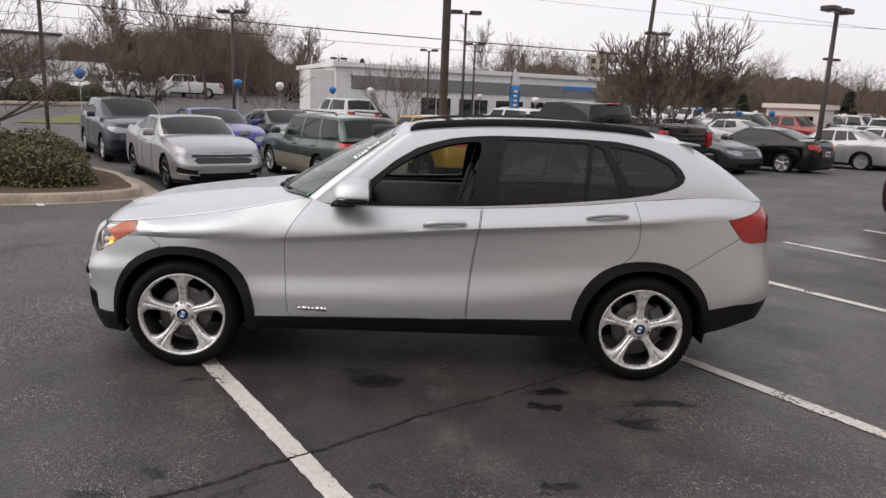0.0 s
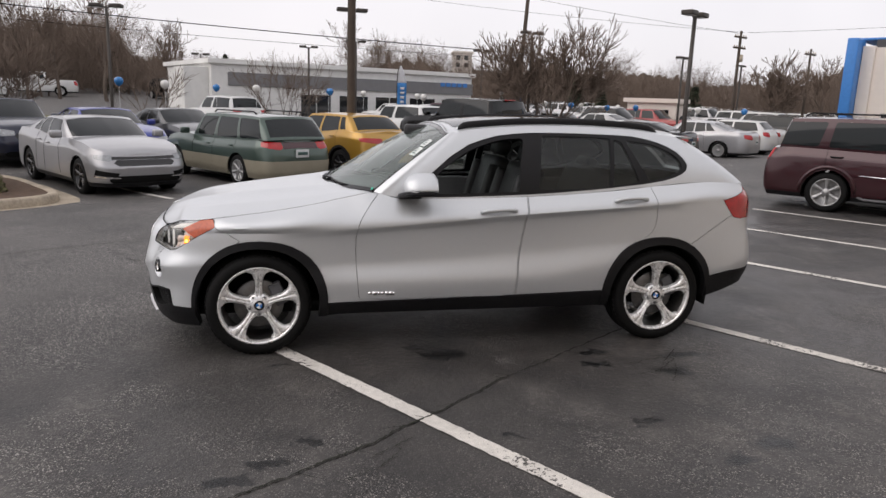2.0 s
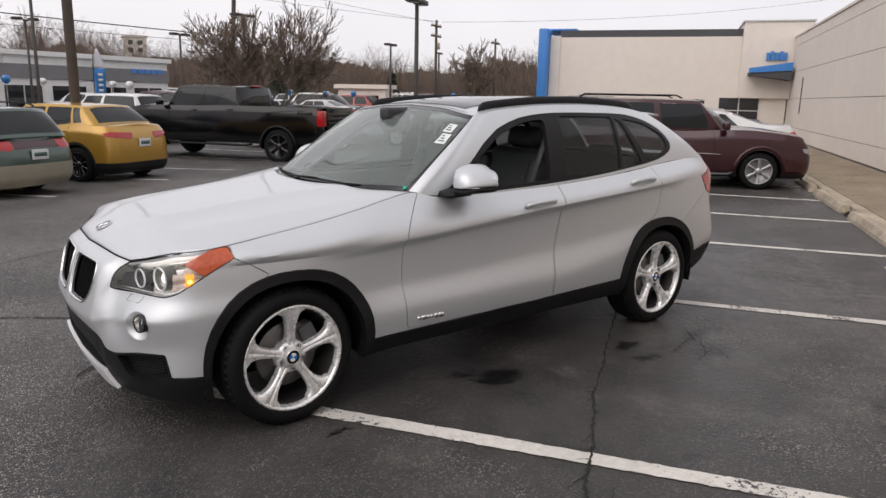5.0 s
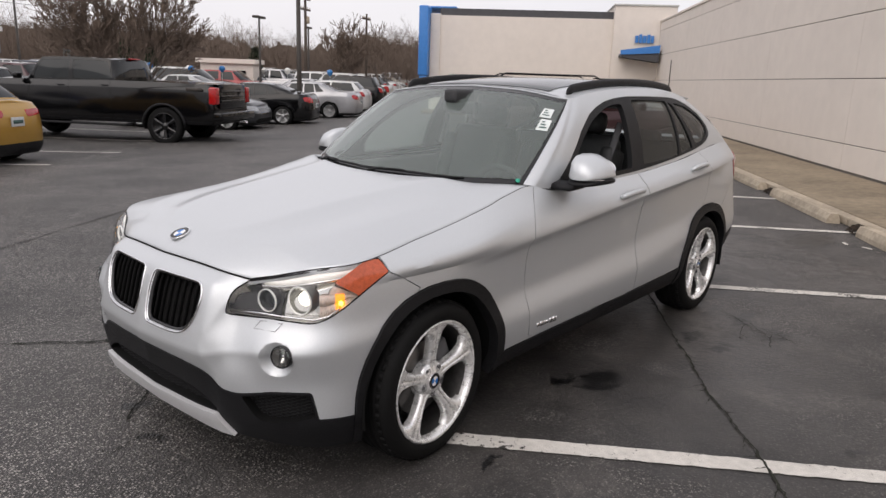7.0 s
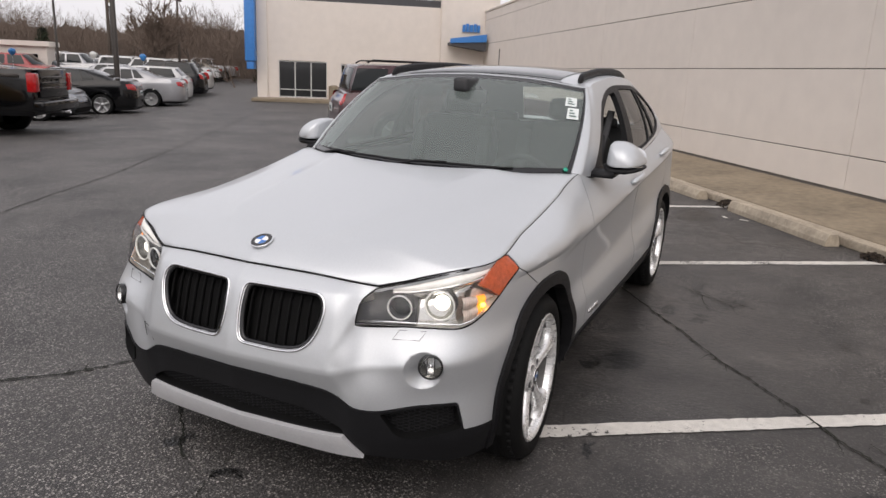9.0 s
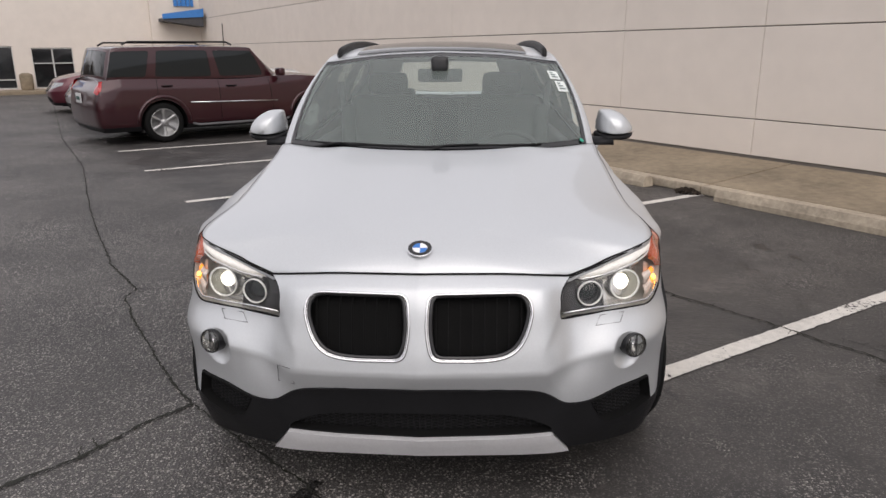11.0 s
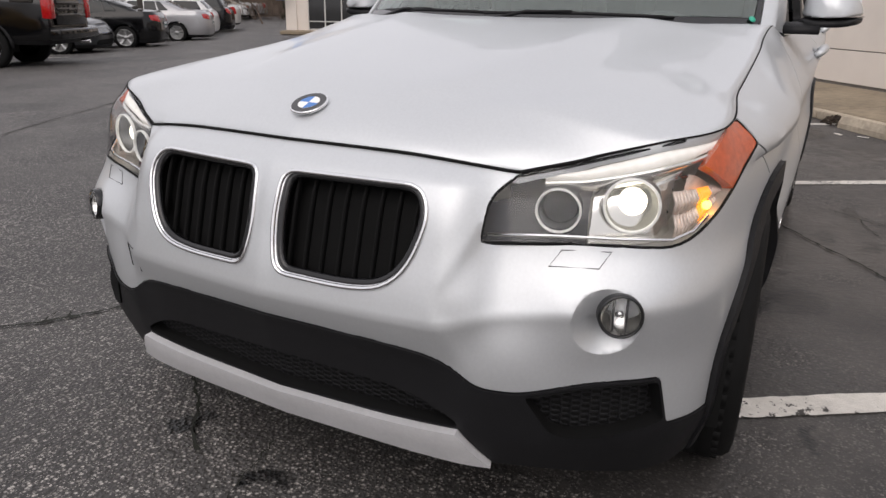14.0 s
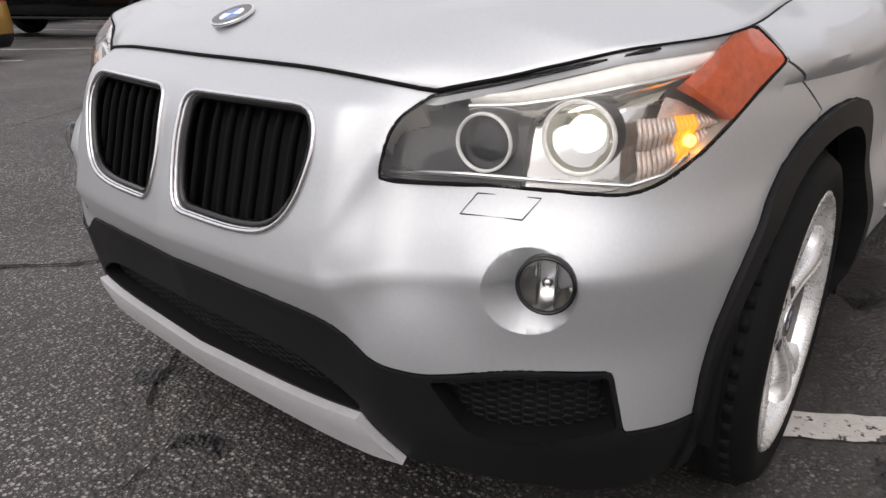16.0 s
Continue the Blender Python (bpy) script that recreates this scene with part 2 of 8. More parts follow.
def lathe(bm, profile, steps=32, m=None, closed=False):
    """Turns (radius, height) points round the z axis."""
    m = m or Matrix()
    rings = []
    for r, h in profile:
        if r < 1e-6:
            rings.append([bm.verts.new(m @ Vector((0, 0, h)))])
        else:
            rings.append([bm.verts.new(m @ Vector((r * math.cos(2 * math.pi * k / steps), r * math.sin(2 * math.pi * k / steps), h))) for k in range(steps)])
    pairs = list(zip(rings, rings[1:])) + ([(rings[-1], rings[0])] if closed else [])
    for a, b in pairs:
        for k in range(steps):
            j = (k + 1) % steps
            if len(a) == 1 and len(b) > 1:
                bm.faces.new((a[0], b[k], b[j]))
            elif len(b) == 1 and len(a) > 1:
                bm.faces.new((a[k], b[0], a[j]))
            elif len(a) > 1:
                bm.faces.new((a[k], b[k], b[j], a[j]))
    return bm


def tube(bm, pts, radius, sides=8, closed=False, flat=1.0):
    """A tube along points; radius is a number or a list."""
    pts = [Vector(p) for p in pts]
    n = len(pts)
    rad = radius if isinstance(radius, (list, tuple)) else [radius] * n
    rings, up = [], None
    for i, p in enumerate(pts):
        a = pts[i - 1] if (i or closed) else p
        b = pts[(i + 1) % n] if (i < n - 1 or closed) else p
        t = (b - a).normalized()
        if up is None:
            up = Vector((0, 0, 1)) if abs(t.z) < 0.9 else Vector((1, 0, 0))
        side = t.cross(up)
        side = side.normalized() if side.length > 1e-6 else t.orthogonal().normalized()
        up = side.cross(t).normalized()
        rings.append([bm.verts.new(p + rad[i] * (math.cos(2 * math.pi * k / sides) * side + flat * math.sin(2 * math.pi * k / sides) * up)) for k in range(sides)])
    for i in range(n if closed else n - 1):
        a, b = rings[i], rings[(i + 1) % n]
        for k in range(sides):
            j = (k + 1) % sides
            bm.faces.new((a[k], a[j], b[j], b[k]))
    if not closed:
        bm.faces.new(rings[0][::-1])
        bm.faces.new(rings[-1])
    return bm


def prism(bm, poly, axis, a, b, m=None):
    """Extrudes a 2D polygon along axis ('x': poly is y,z; 'y': x,z; 'z': x,y) from a to b."""
    m = m or Matrix()
    put = {"x": lambda p, h: (h, p[0], p[1]), "y": lambda p, h: (p[0], h, p[1]), "z": lambda p, h: (p[0], p[1], h)}[axis]
    lo = [bm.verts.new(m @ Vector(put(p, a))) for p in poly]
    hi = [bm.verts.new(m @ Vector(put(p, b))) for p in poly]
    n = len(poly)
    bm.faces.new(lo[::-1])
    bm.faces.new(hi)
    for k in range(n):
        bm.faces.new((lo[k], lo[(k + 1) % n], hi[(k + 1) % n], hi[k]))
    bmesh.ops.recalc_face_normals(bm, faces=bm.faces[:])
    return bm


def pchip(xs, ys, x):
    """Shape-preserving cubic through knots."""
    n = len(xs)
    if x <= xs[0]:
        return ys[0]
    if x >= xs[-1]:
        return ys[-1]
    i = 0
    while x > xs[i + 1]:
        i += 1

    def slope(k):
        if k == 0 or k == n - 1:
            j = 0 if k == 0 else n - 2
            return (ys[j + 1] - ys[j]) / (xs[j + 1] - xs[j])
        h0, h1 = xs[k] - xs[k - 1], xs[k + 1] - xs[k]
        d0, d1 = (ys[k] - ys[k - 1]) / h0, (ys[k + 1] - ys[k]) / h1
        if d0 * d1 <= 0:
            return 0.0
        return (h0 + h1) * 3 / ((2 * h1 + h0) / d0 + (h1 + 2 * h0) / d1)

    h = xs[i + 1] - xs[i]
    t = (x - xs[i]) / h
    m0, m1 = slope(i) * h, slope(i + 1) * h
    return ys[i] * (1 + 2 * t) * (1 - t) ** 2 + m0 * t * (1 - t) ** 2 + ys[i + 1] * t * t * (3 - 2 * t) + m1 * t * t * (t - 1)


def catmull(pts, u):
    """A point on the smooth curve through pts; u runs from 0 to len - 1."""
    n = len(pts)
    i = min(max(int(u), 0), n - 2)
    t = u - i
    p1, p2 = Vector(pts[i]), Vector(pts[i + 1])
    p0 = Vector(pts[i - 1]) if i else p1 * 2 - p2
    p3 = Vector(pts[i + 2]) if i < n - 2 else p2 * 2 - p1
    return 0.5 * (2 * p1 + (p2 - p0) * t + (2 * p0 - 5 * p1 + 4 * p2 - p3) * t * t + (3 * p1 - p0 - 3 * p2 + p3) * t ** 3)


def inside(poly, x, y):
    c = False
    j = len(poly) - 1
    for i in range(len(poly)):
        (xi, yi), (xj, yj) = poly[i], poly[j]
        if (yi > y) != (yj > y) and x < (xj - xi) * (y - yi) / (yj - yi) + xi:
            c = not c
        j = i
    return c


def rounded(poly, r, steps=4):
    """A polygon with its corners cut round; r in its own units, a number or one for each corner."""
    out = []
    n = len(poly)
    for i, p in enumerate(poly):
        p = Vector(p)
        a, b = Vector(poly[i - 1]) - p, Vector(poly[(i + 1) % n]) - p
        rr = r[i] if isinstance(r, (list, tuple)) else r
        ra = min(rr, a.length * 0.48)
        rb = min(rr, b.length * 0.48)
        p0, p1 = p + a.normalized() * ra, p + b.normalized() * rb
        for k in range(steps + 1):
            t = k / steps
            out.append(tuple(p0 * (1 - t) ** 2 + p * 2 * t * (1 - t) + p1 * t * t))
    return out


class Skin:
    """A curved sheet: a flat chart (a, b) that is cut into panels along polygons and then laid on its surface."""

    def __init__(self, surface, columns, rows):
        self.surface = surface
        bm = self.bm = bmesh.new()
        grid = [[bm.verts.new((a, 0, b)) for b in rows(a)] for a in columns]
        for c0, c1 in zip(grid, grid[1:]):
            for k in range(len(c0) - 1):
                bm.faces.new((c0[k], c1[k], c1[k + 1], c0[k + 1]))
        self.tags = {}

    def chart(self, poly, axes, start):
        """The chart places of points given by two world axes (0 x, 1 y, 2 z), by Newton's steps."""
        out = []
        a, b = start
        for p in poly:
            for _ in range(14):
                f0 = self.surface(a, b)
                e = 1e-4
                fa, fb = self.surface(a + e, b), self.surface(a, b + e)
                r = [p[i] - f0[axes[i]] for i in (0, 1)]
                j = [[(f[axes[i]] - f0[axes[i]]) / e for f in (fa, fb)] for i in (0, 1)]
                det = j[0][0] * j[1][1] - j[0][1] * j[1][0]
                if abs(det) < 1e-9:
                    break
                da, db = (r[0] * j[1][1] - r[1] * j[0][1]) / det, (r[1] * j[0][0] - r[0] * j[1][0]) / det
                k = min(1.0, 0.3 / max(abs(da), abs(db), 1e-9))
                a, b = a + k * da, b + k * db
            out.append((a, b))
        return out

    def cut(self, poly, closed=True):
        bm = self.bm
        xs, zs = [p[0] for p in poly], [p[1] for p in poly]
        x0, x1, z0, z1 = min(xs), max(xs), min(zs), max(zs)

        def box_of(f):
            fx, fz = [v.co.x for v in f.verts], [v.co.z for v in f.verts]
            return min(fx), max(fx), min(fz), max(fz)

        cand = set()
        for f in bm.faces:
            b = box_of(f)
            if b[1] >= x0 and b[0] <= x1 and b[3] >= z0 and b[2] <= z1:
                cand.add(f)
        segs = list(zip(poly, poly[1:] + poly[:1])) if closed else list(zip(poly, poly[1:]))
        for p, q in segs:
            d = (q[0] - p[0], q[1] - p[1])
            ln = math.hypot(*d)
            if ln < 1e-6:
                continue
            e = 1e-5
            sx0, sx1, sz0, sz1 = min(p[0], q[0]) - e, max(p[0], q[0]) + e, min(p[1], q[1]) - e, max(p[1], q[1]) + e
            faces = []
            for f in cand:
                if f.is_valid:
                    b = box_of(f)
                    if b[1] >= sx0 and b[0] <= sx1 and b[3] >= sz0 and b[2] <= sz1:
                        faces.append(f)
            geom = faces + list({x for f in faces for x in f.edges}) + list({x for f in faces for x in f.verts})
            if not faces:
                continue
            res = bmesh.ops.bisect_plane(bm, geom=geom, dist=1e-5, plane_co=(p[0], 0, p[1]), plane_no=(d[1] / ln, 0, -d[0] / ln))
            cand.update(g for g in res["geom"] if isinstance(g, bmesh.types.BMFace))

    def sort(self, regions, rest):
        """Gives every face the first region, of (name, polygon or test), that it lies in."""
        got = {}
        for f in self.bm.faces:
            c = f.calc_center_median()
            name = rest
            for key, test in regions:
                if test(c.x, c.z) if callable(test) else inside(test, c.x, c.z):
                    name = key
                    break
            got.setdefault(name, []).append(f)
        self.got = got

    def islands(self, name):
        """Splits a region into its separate pieces, and names them."""
        left, names = set(self.got[name]), []
        while left:
            todo, piece = [left.pop()], []
            while todo:
                f = todo.pop()
                piece.append(f)
                for e in f.edges:
                    for g in e.link_faces:
                        if g in left:
                            left.discard(g)
                            todo.append(g)
            if len(piece) > 8:
                names.append("%s_%d" % (name, len(names)))
                self.got[names[-1]] = sorted(piece, key=lambda f: (round(f.calc_center_median().x, 5), round(f.calc_center_median().z, 5)))
        return sorted(names, key=lambda k: -len(self.got[k]))

    def normal(self, a, b):
        e = 1e-4
        p = self.surface(a, b)
        n = (self.surface(a, b + e) - p).cross(self.surface(a + e, b) - p)
        return n.normalized() if n.length > 1e-12 else Vector((0, 0, 1))

    def panel(self, names, sides=(1, -1), gap=0.002, depth=0.02, push=0.0, dish=None, seam=0.0):
        """A mesh of the faces of some regions, on one or both sides of the car, with a narrow gap round it and turned-in edges."""
        faces = [f for n in ([names] if isinstance(names, str) else names) for f in self.got.get(n, [])]
        verts, index = [], {}
        for f in faces:
            for v in f.verts:
                if v not in index:
                    index[v] = len(verts)
                    verts.append(v)
        count = {}
        for f in faces:
            for e in f.edges:
                count[e] = count.get(e, 0) + 1
        place, norm = [], []
        for v in verts:
            place.append(self.surface(v.co.x, v.co.z))
            norm.append(self.normal(v.co.x, v.co.z))
        centre = sum(place, Vector()) / max(1, len(place))
        shift = {}
        rim = []
        for f in faces:
            c = f.calc_center_median()
            c3 = self.surface(c.x, c.z)
            for e in f.edges:
                if count[e] == 1:
                    i, j = index[e.verts[0]], index[e.verts[1]]
                    if abs(place[i].y) < 1e-3 and abs(place[j].y) < 1e-3:
                        continue
                    rim.append((i, j))
                    d = (place[j] - place[i]).normalized()
                    inw = norm[i].cross(d)
                    if inw.dot(c3 - place[i]) < 0:
                        inw = -inw
                    for k in (i, j):
                        shift[k] = shift.get(k, Vector()) + inw
        for k, d in shift.items():
            if d.length > 1e-6:
                d = d.normalized() * gap
                if abs(place[k].y) < 1e-3:
                    d.y = 0
                place[k] = place[k] + d
        bm = bmesh.new()
        for s in sides:
            vs = []
            for p, n in zip(place, norm):
                q = p + n * push + (dish(p, n) if dish else Vector())
                if abs(p.y) < 1e-4:
                    q.y = 0.0
                vs.append(bm.verts.new((q.x, q.y * s, q.z)))
            for f in faces:
                loop = [vs[index[v]] for v in f.verts]
                bm.faces.new(loop[::-1] if s > 0 else loop)
            if depth:
                low = {}
                for i, j in rim:
                    for k in (i, j):
                        if k not in low:
                            q = place[k] + norm[k] * (push - depth) + (dish(place[k], norm[k]) if dish else Vector())
                            if abs(place[k].y) < 1e-4:
                                q.y = 0.0
                            low[k] = bm.verts.new((q.x, q.y * s, q.z))
                    bm.faces.new((vs[i], vs[j], low[j], low[i]))
        bmesh.ops.remove_doubles(bm, verts=[v for v in bm.verts if abs(v.co.y) < 1e-3], dist=2e-4)
        for e in bm.edges:
            if len(e.link_faces) == 2 and e.calc_face_angle(0) > 0.7:
                e.smooth = False
        return bm

    def edge_loop(self, poly, push=0.0):
        """The 3D line of a chart polygon."""
        return [self.surface(a, b) + self.normal(a, b) * push for a, b in poly]

# ---- the lot: u runs along the showroom wall, v towards it ----
AU, AV = Vector((0.834, 0.552)), Vector((0.552, -0.834))
LOT = Matrix(((AU.x, AV.x, 0, 0), (AU.y, AV.y, 0, 0), (0, 0, 1, 0), (0, 0, 0, 1)))


def lot(u, v, z=0.0):
    return Vector((AU.x * u + AV.x * v, AU.y * u + AV.y * v, z))


def rise(x, y):
    """Height of the ground: flat round the car, draining towards the next row, then climbing gently to the hill."""
    d = max(0.0, (y * 0.96 - x * 0.1) - 22.0)
    side = min(1.0, max(0.15, (22.0 - x) / 34.0))
    f = min(1.0, max(0.0, (-(0.552 * x - 0.834 * y) - 2.6) / 8.0))
    dip = 0.24 * f * f * (3 - 2 * f) * max(0.0, 1 - max(0.0, y - 24.0) / 20.0)
    return 0.030 * side * min(d, 120.0) * min(1.0, d / 16.0) - dip


GRID_X = sorted(set([-900, -400, -200, -120] + [-90 + 6 * k for k in range(13)] + [-15 + 2 * k for k in range(24)] + [36 + 6 * k for k in range(14)] + [130, 200, 400, 900]))
GRID_Y = sorted(set([-900, -300, -100, -40, -20] + [-8 + 1.5 * k for k in range(24)] + [28 + 6 * k for k in range(26)] + [230, 320, 500, 900]))


def sheet(x, y):
    """Height of the ground's mesh, which is flat between its grid lines; a little over the true rise where they differ."""
    i = max(k for k in range(len(GRID_X) - 1) if GRID_X[k] <= x)
    j = max(k for k in range(len(GRID_Y) - 1) if GRID_Y[k] <= y)
    x0, x1, y0, y1 = GRID_X[i], GRID_X[i + 1], GRID_Y[j], GRID_Y[j + 1]
    a, b = (x - x0) / (x1 - x0), (y - y0) / (y1 - y0)
    q = [rise(x0, y0), rise(x1, y0), rise(x1, y1), rise(x0, y1)]
    t1 = q[0] + (q[1] - q[0]) * a + (q[2] - q[1]) * b if a > b else q[0] + (q[2] - q[3]) * a + (q[3] - q[0]) * b
    t2 = q[0] + (q[1] - q[0]) * a + (q[3] - q[0]) * b if a + b < 1 else q[2] + (q[3] - q[2]) * (1 - a) + (q[1] - q[2]) * (1 - b)
    return max(t1, t2)


def ground_sheet():
    bm = bmesh.new()
    xs, ys = GRID_X, GRID_Y
    grid = [[bm.verts.new((x, y, rise(x, y))) for y in ys] for x in xs]
    for i in range(len(xs) - 1):
        for j in range(len(ys) - 1):
            bm.faces.new((grid[i][j], grid[i + 1][j], grid[i + 1][j + 1], grid[i][j + 1]))
    return tagged(obj("ground", bm, ASPHALT), "worn dark grey asphalt parking lot, damp and patched", "ground", kind="structure")


ground_sheet()


def painted_line(u0, v0, u1, v1, width=0.105, seed=0):
    """A worn stall line, with a ragged edge, a few millimetres thick."""
    rnd = random.Random(seed)
    bm = bmesh.new()
    a, b = Vector((u0, v0)), Vector((u1, v1))
    d = (b - a).normalized()
    side = Vector((-d.y, d.x))
    n = max(4, int((b - a).length / 0.035))
    rows = []
    for k in range(n + 1):
        p = a.lerp(b, k / n)
        row = []
        for s in (-1, 1):
            q = p + side * s * (width / 2 + rnd.uniform(-0.005, 0.003))
            w = lot(q.x, q.y)
            row.append((w.x, w.y, sheet(w.x, w.y) + 0.005))
        rows.append([bm.verts.new(q) for q in row])
    for r0, r1 in zip(rows, rows[1:]):
        if rnd.random() > 0.0:
            bm.faces.new((r0[0], r1[0], r1[1], r0[1]))
    bmesh.ops.recalc_face_normals(bm, faces=bm.faces[:])
    return tagged(obj("stall_line", bm, LINE_PAINT), "worn white painted parking stall line on asphalt", "line marking", "stall lines", "structure")


STALLS = (-1.50, 1.24, 3.87, 6.18, 8.38, 10.4, 12.7, 15.0)
for k, u in enumerate(STALLS):
    painted_line(u, -0.66, u, 4.03, seed=k)
painted_line(-4.2, -0.66, -4.2, 3.83, seed=30)
# stall lines across the aisle
for k, u in enumerate((-1.6, 1.5, 4.35, 7.0, 9.2, 12.0, 14.6, 17.2, 19.8, 22.4)):
    painted_line(u, -13.6, u, -7.9, seed=40 + k)


def crack(pts, width, seed, branches=0.0, label="dark branching crack in the asphalt"):
    """A jagged crack through lot points (u, v), with short side cracks; a narrow strip lying on the sheet."""
    rnd = random.Random(seed)
    bm = bmesh.new()

    def strip(line, w0, w1):
        prev = None
        for k, q in enumerate(line):
            a, c = line[max(0, k - 1)], line[min(len(line) - 1, k + 1)]
            d = (c - a).normalized()
            side = Vector((-d.y, d.x))
            w = (w0 + (w1 - w0) * k / (len(line) - 1)) * rnd.uniform(0.35, 1.5) / 2
            row = [bm.verts.new((p.x, p.y, sheet(p.x, p.y) + 0.0065)) for p in (lot(*(q + side * w)), lot(*(q - side * w)))]
            if prev:
                bm.faces.new((prev[0], row[0], row[1], prev[1]))
            prev = row

    def wander(ends, step, amp):
        out = []
        for a, c in zip(ends, ends[1:]):
            a, c = Vector(a), Vector(c)
            m = max(2, int((c - a).length / step))
            side = Vector((-(c - a).y, (c - a).x)).normalized()
            for k in range(m):
                p = a.lerp(c, k / m)
                out.append(p + side * (amp * 2.2 * noise.noise((p.x * 5, p.y * 5, seed)) + rnd.uniform(-amp, amp)))
        return out + [Vector(ends[-1])]

    main = wander(pts, 0.02, 0.006)
    strip(main, width, width)
    for q in main[::4]:
        if rnd.random() < branches:
            a = rnd.choice((0.4, -0.5, 2.6, -2.5, 1.5, -1.6)) + rnd.uniform(-0.4, 0.4)
            far = q + Vector((math.cos(a), math.sin(a))) * rnd.uniform(0.03, 0.16)
            strip(wander([q, far], 0.012, 0.004), width * 0.6, width * 0.1)
    bmesh.ops.recalc_face_normals(bm, faces=bm.faces[:])
    return tagged(obj("crack", bm, CRACK, smooth=False), label, "crack", "cracks in the asphalt", "structure")


crack([(1.6, 1.22), (0.53, 1.25), (0.05, 1.25), (-0.24, 1.27), (-0.49, 1.27), (-0.78, 1.26), (-1.08, 1.30), (-1.38, 1.33), (-1.57, 1.34), (-1.96, 1.36), (-3.4, 1.30)], 0.011, 4, 0.7)
crack([(24.0, -0.5), (17.6, -0.85), (10.85, -1.24), (6.96, -1.29), (4.36, -1.51), (3.27, -1.58), (1.84, -1.63), (1.19, -1.57), (1.06, -1.67), (0.33, -1.68), (-0.27, -1.67), (-0.60, -1.64), (-1.6, -1.40)], 0.010, 5, 0.22)
crack([(-0.60, -1.64), (-0.65, -1.85), (-0.74, -2.01), (-0.80, -2.13), (-0.84, -2.34), (-1.2, -3.2)], 0.017, 6, 0.15)
crack([(1.19, -1.57), (1.11, -1.44), (1.2, -1.2)], 0.008, 7)
# fine crazing beside the long crack and by the stall line
for k, (u, v, w) in enumerate(((0.20, 1.72, 0.16), (0.30, 1.82, 0.20), (0.16, 1.92, 0.14), (0.42, 1.76, 0.15), (0.05, 1.84, 0.12), (-1.85, 1.46, 0.14), (-2.0, 1.52, 0.18), (-1.72, -1.26, 0.16))):
    q = random.Random(70 + k)
    a = q.uniform(-0.5, 0.5)
    crack([(u - w * math.cos(a), v - w * math.sin(a)), (u, v + q.uniform(-0.04, 0.04)), (u + w * math.cos(a), v + w * math.sin(a))], 0.0040, 70 + k, 1.0, "fine dark crazing in worn asphalt")
crack([(-6.0, -4.4), (-1.0, -4.15), (3.12, -4.06), (4.13, -3.97), (5.80, -3.77), (14.0, -3.5), (26.0, -3.3)], 0.015, 8, 0.05, "long straight seam crack across the aisle")


# pavement slabs along the wall
pavement = tagged(new("pavement"), "tan stained concrete pavement along the showroom wall", "pavement", kind="structure")
rnd = random.Random(3)
u = -14.0
while u < 28.2:
    w = min(3.05, 28.3 - u)
    top = rnd.uniform(-0.002, 0.002)
    bm = box(bmesh.new(), u + 0.006, u + w - 0.006, 4.205, 5.66, 0, 0.14, 0.008, LOT)
    for vert in bm.verts:
        if vert.co.z > 0.1:
            vert.co.z += top + 0.045 * ((0.552 * vert.co.x - 0.834 * vert.co.y) - 4.93) / 0.73
    part("slab", bm, CONCRETE, pavement, smooth=False)
    bm = box(bmesh.new(), u + 0.006, u + w - 0.006, 4.04, 4.20, 0, 0.095 + rnd.uniform(-0.002, 0.002), 0.018, LOT)
    part("kerb_stone", bm, KERB, pavement, smooth=False)
    u += w


def wheel_stop(u0, u1, v, yaw=0.0):
    """A cast concrete parking stop with sloped faces and chipped ends."""
    L = u1 - u0
    bm = bmesh.new()
    prof = [(-0.085, 0), (0.085, 0), (0.082, 0.05), (0.048, 0.125), (-0.048, 0.125), (-0.082, 0.05)]
    rows = []
    for k in range(9):
        t = k / 8
        x = -L / 2 + L * t
        e = 0.9 if k in (0, 8) else 1.0
        rows.append([bm.verts.new((x, p[0] * e + 0.003 * noise.noise((x * 3 + u0, p[0] * 9, p[1] * 9)), p[1] * (0.93 if k in (0, 8) else 1.0))) for p in prof])
    for a, b in zip(rows, rows[1:]):
        for k in range(6):
            bm.faces.new((a[k], b[k], b[(k + 1) % 6], a[(k + 1) % 6]))
    bm.faces.new(rows[0][::-1])
    bm.faces.new(rows[-1])
    bmesh.ops.recalc_face_normals(bm, faces=bm.faces[:])
    ob = tagged(obj("wheel_stop", bm, KERB, smooth=False), "pale concrete wheel stop lying against the kerb", "wheel stop", "wheel stops along the kerb")
    p = lot((u0 + u1) / 2, v, 0.002)
    ob.matrix_basis = Matrix.Translation(p) @ Matrix.Rotation(math.atan2(AU.y, AU.x) + radians(yaw), 4, "Z")
    return ob


for u0, u1 in ((-4.0, -2.0), (-1.15, 0.93), (1.85, 3.66), (4.40, 6.46), (7.08, 9.1), (9.6, 11.5), (12.0, 13.9)):
    wheel_stop(u0, u1, 3.93, random.Random(int(u0 * 10)).uniform(-1.0, 1.0))

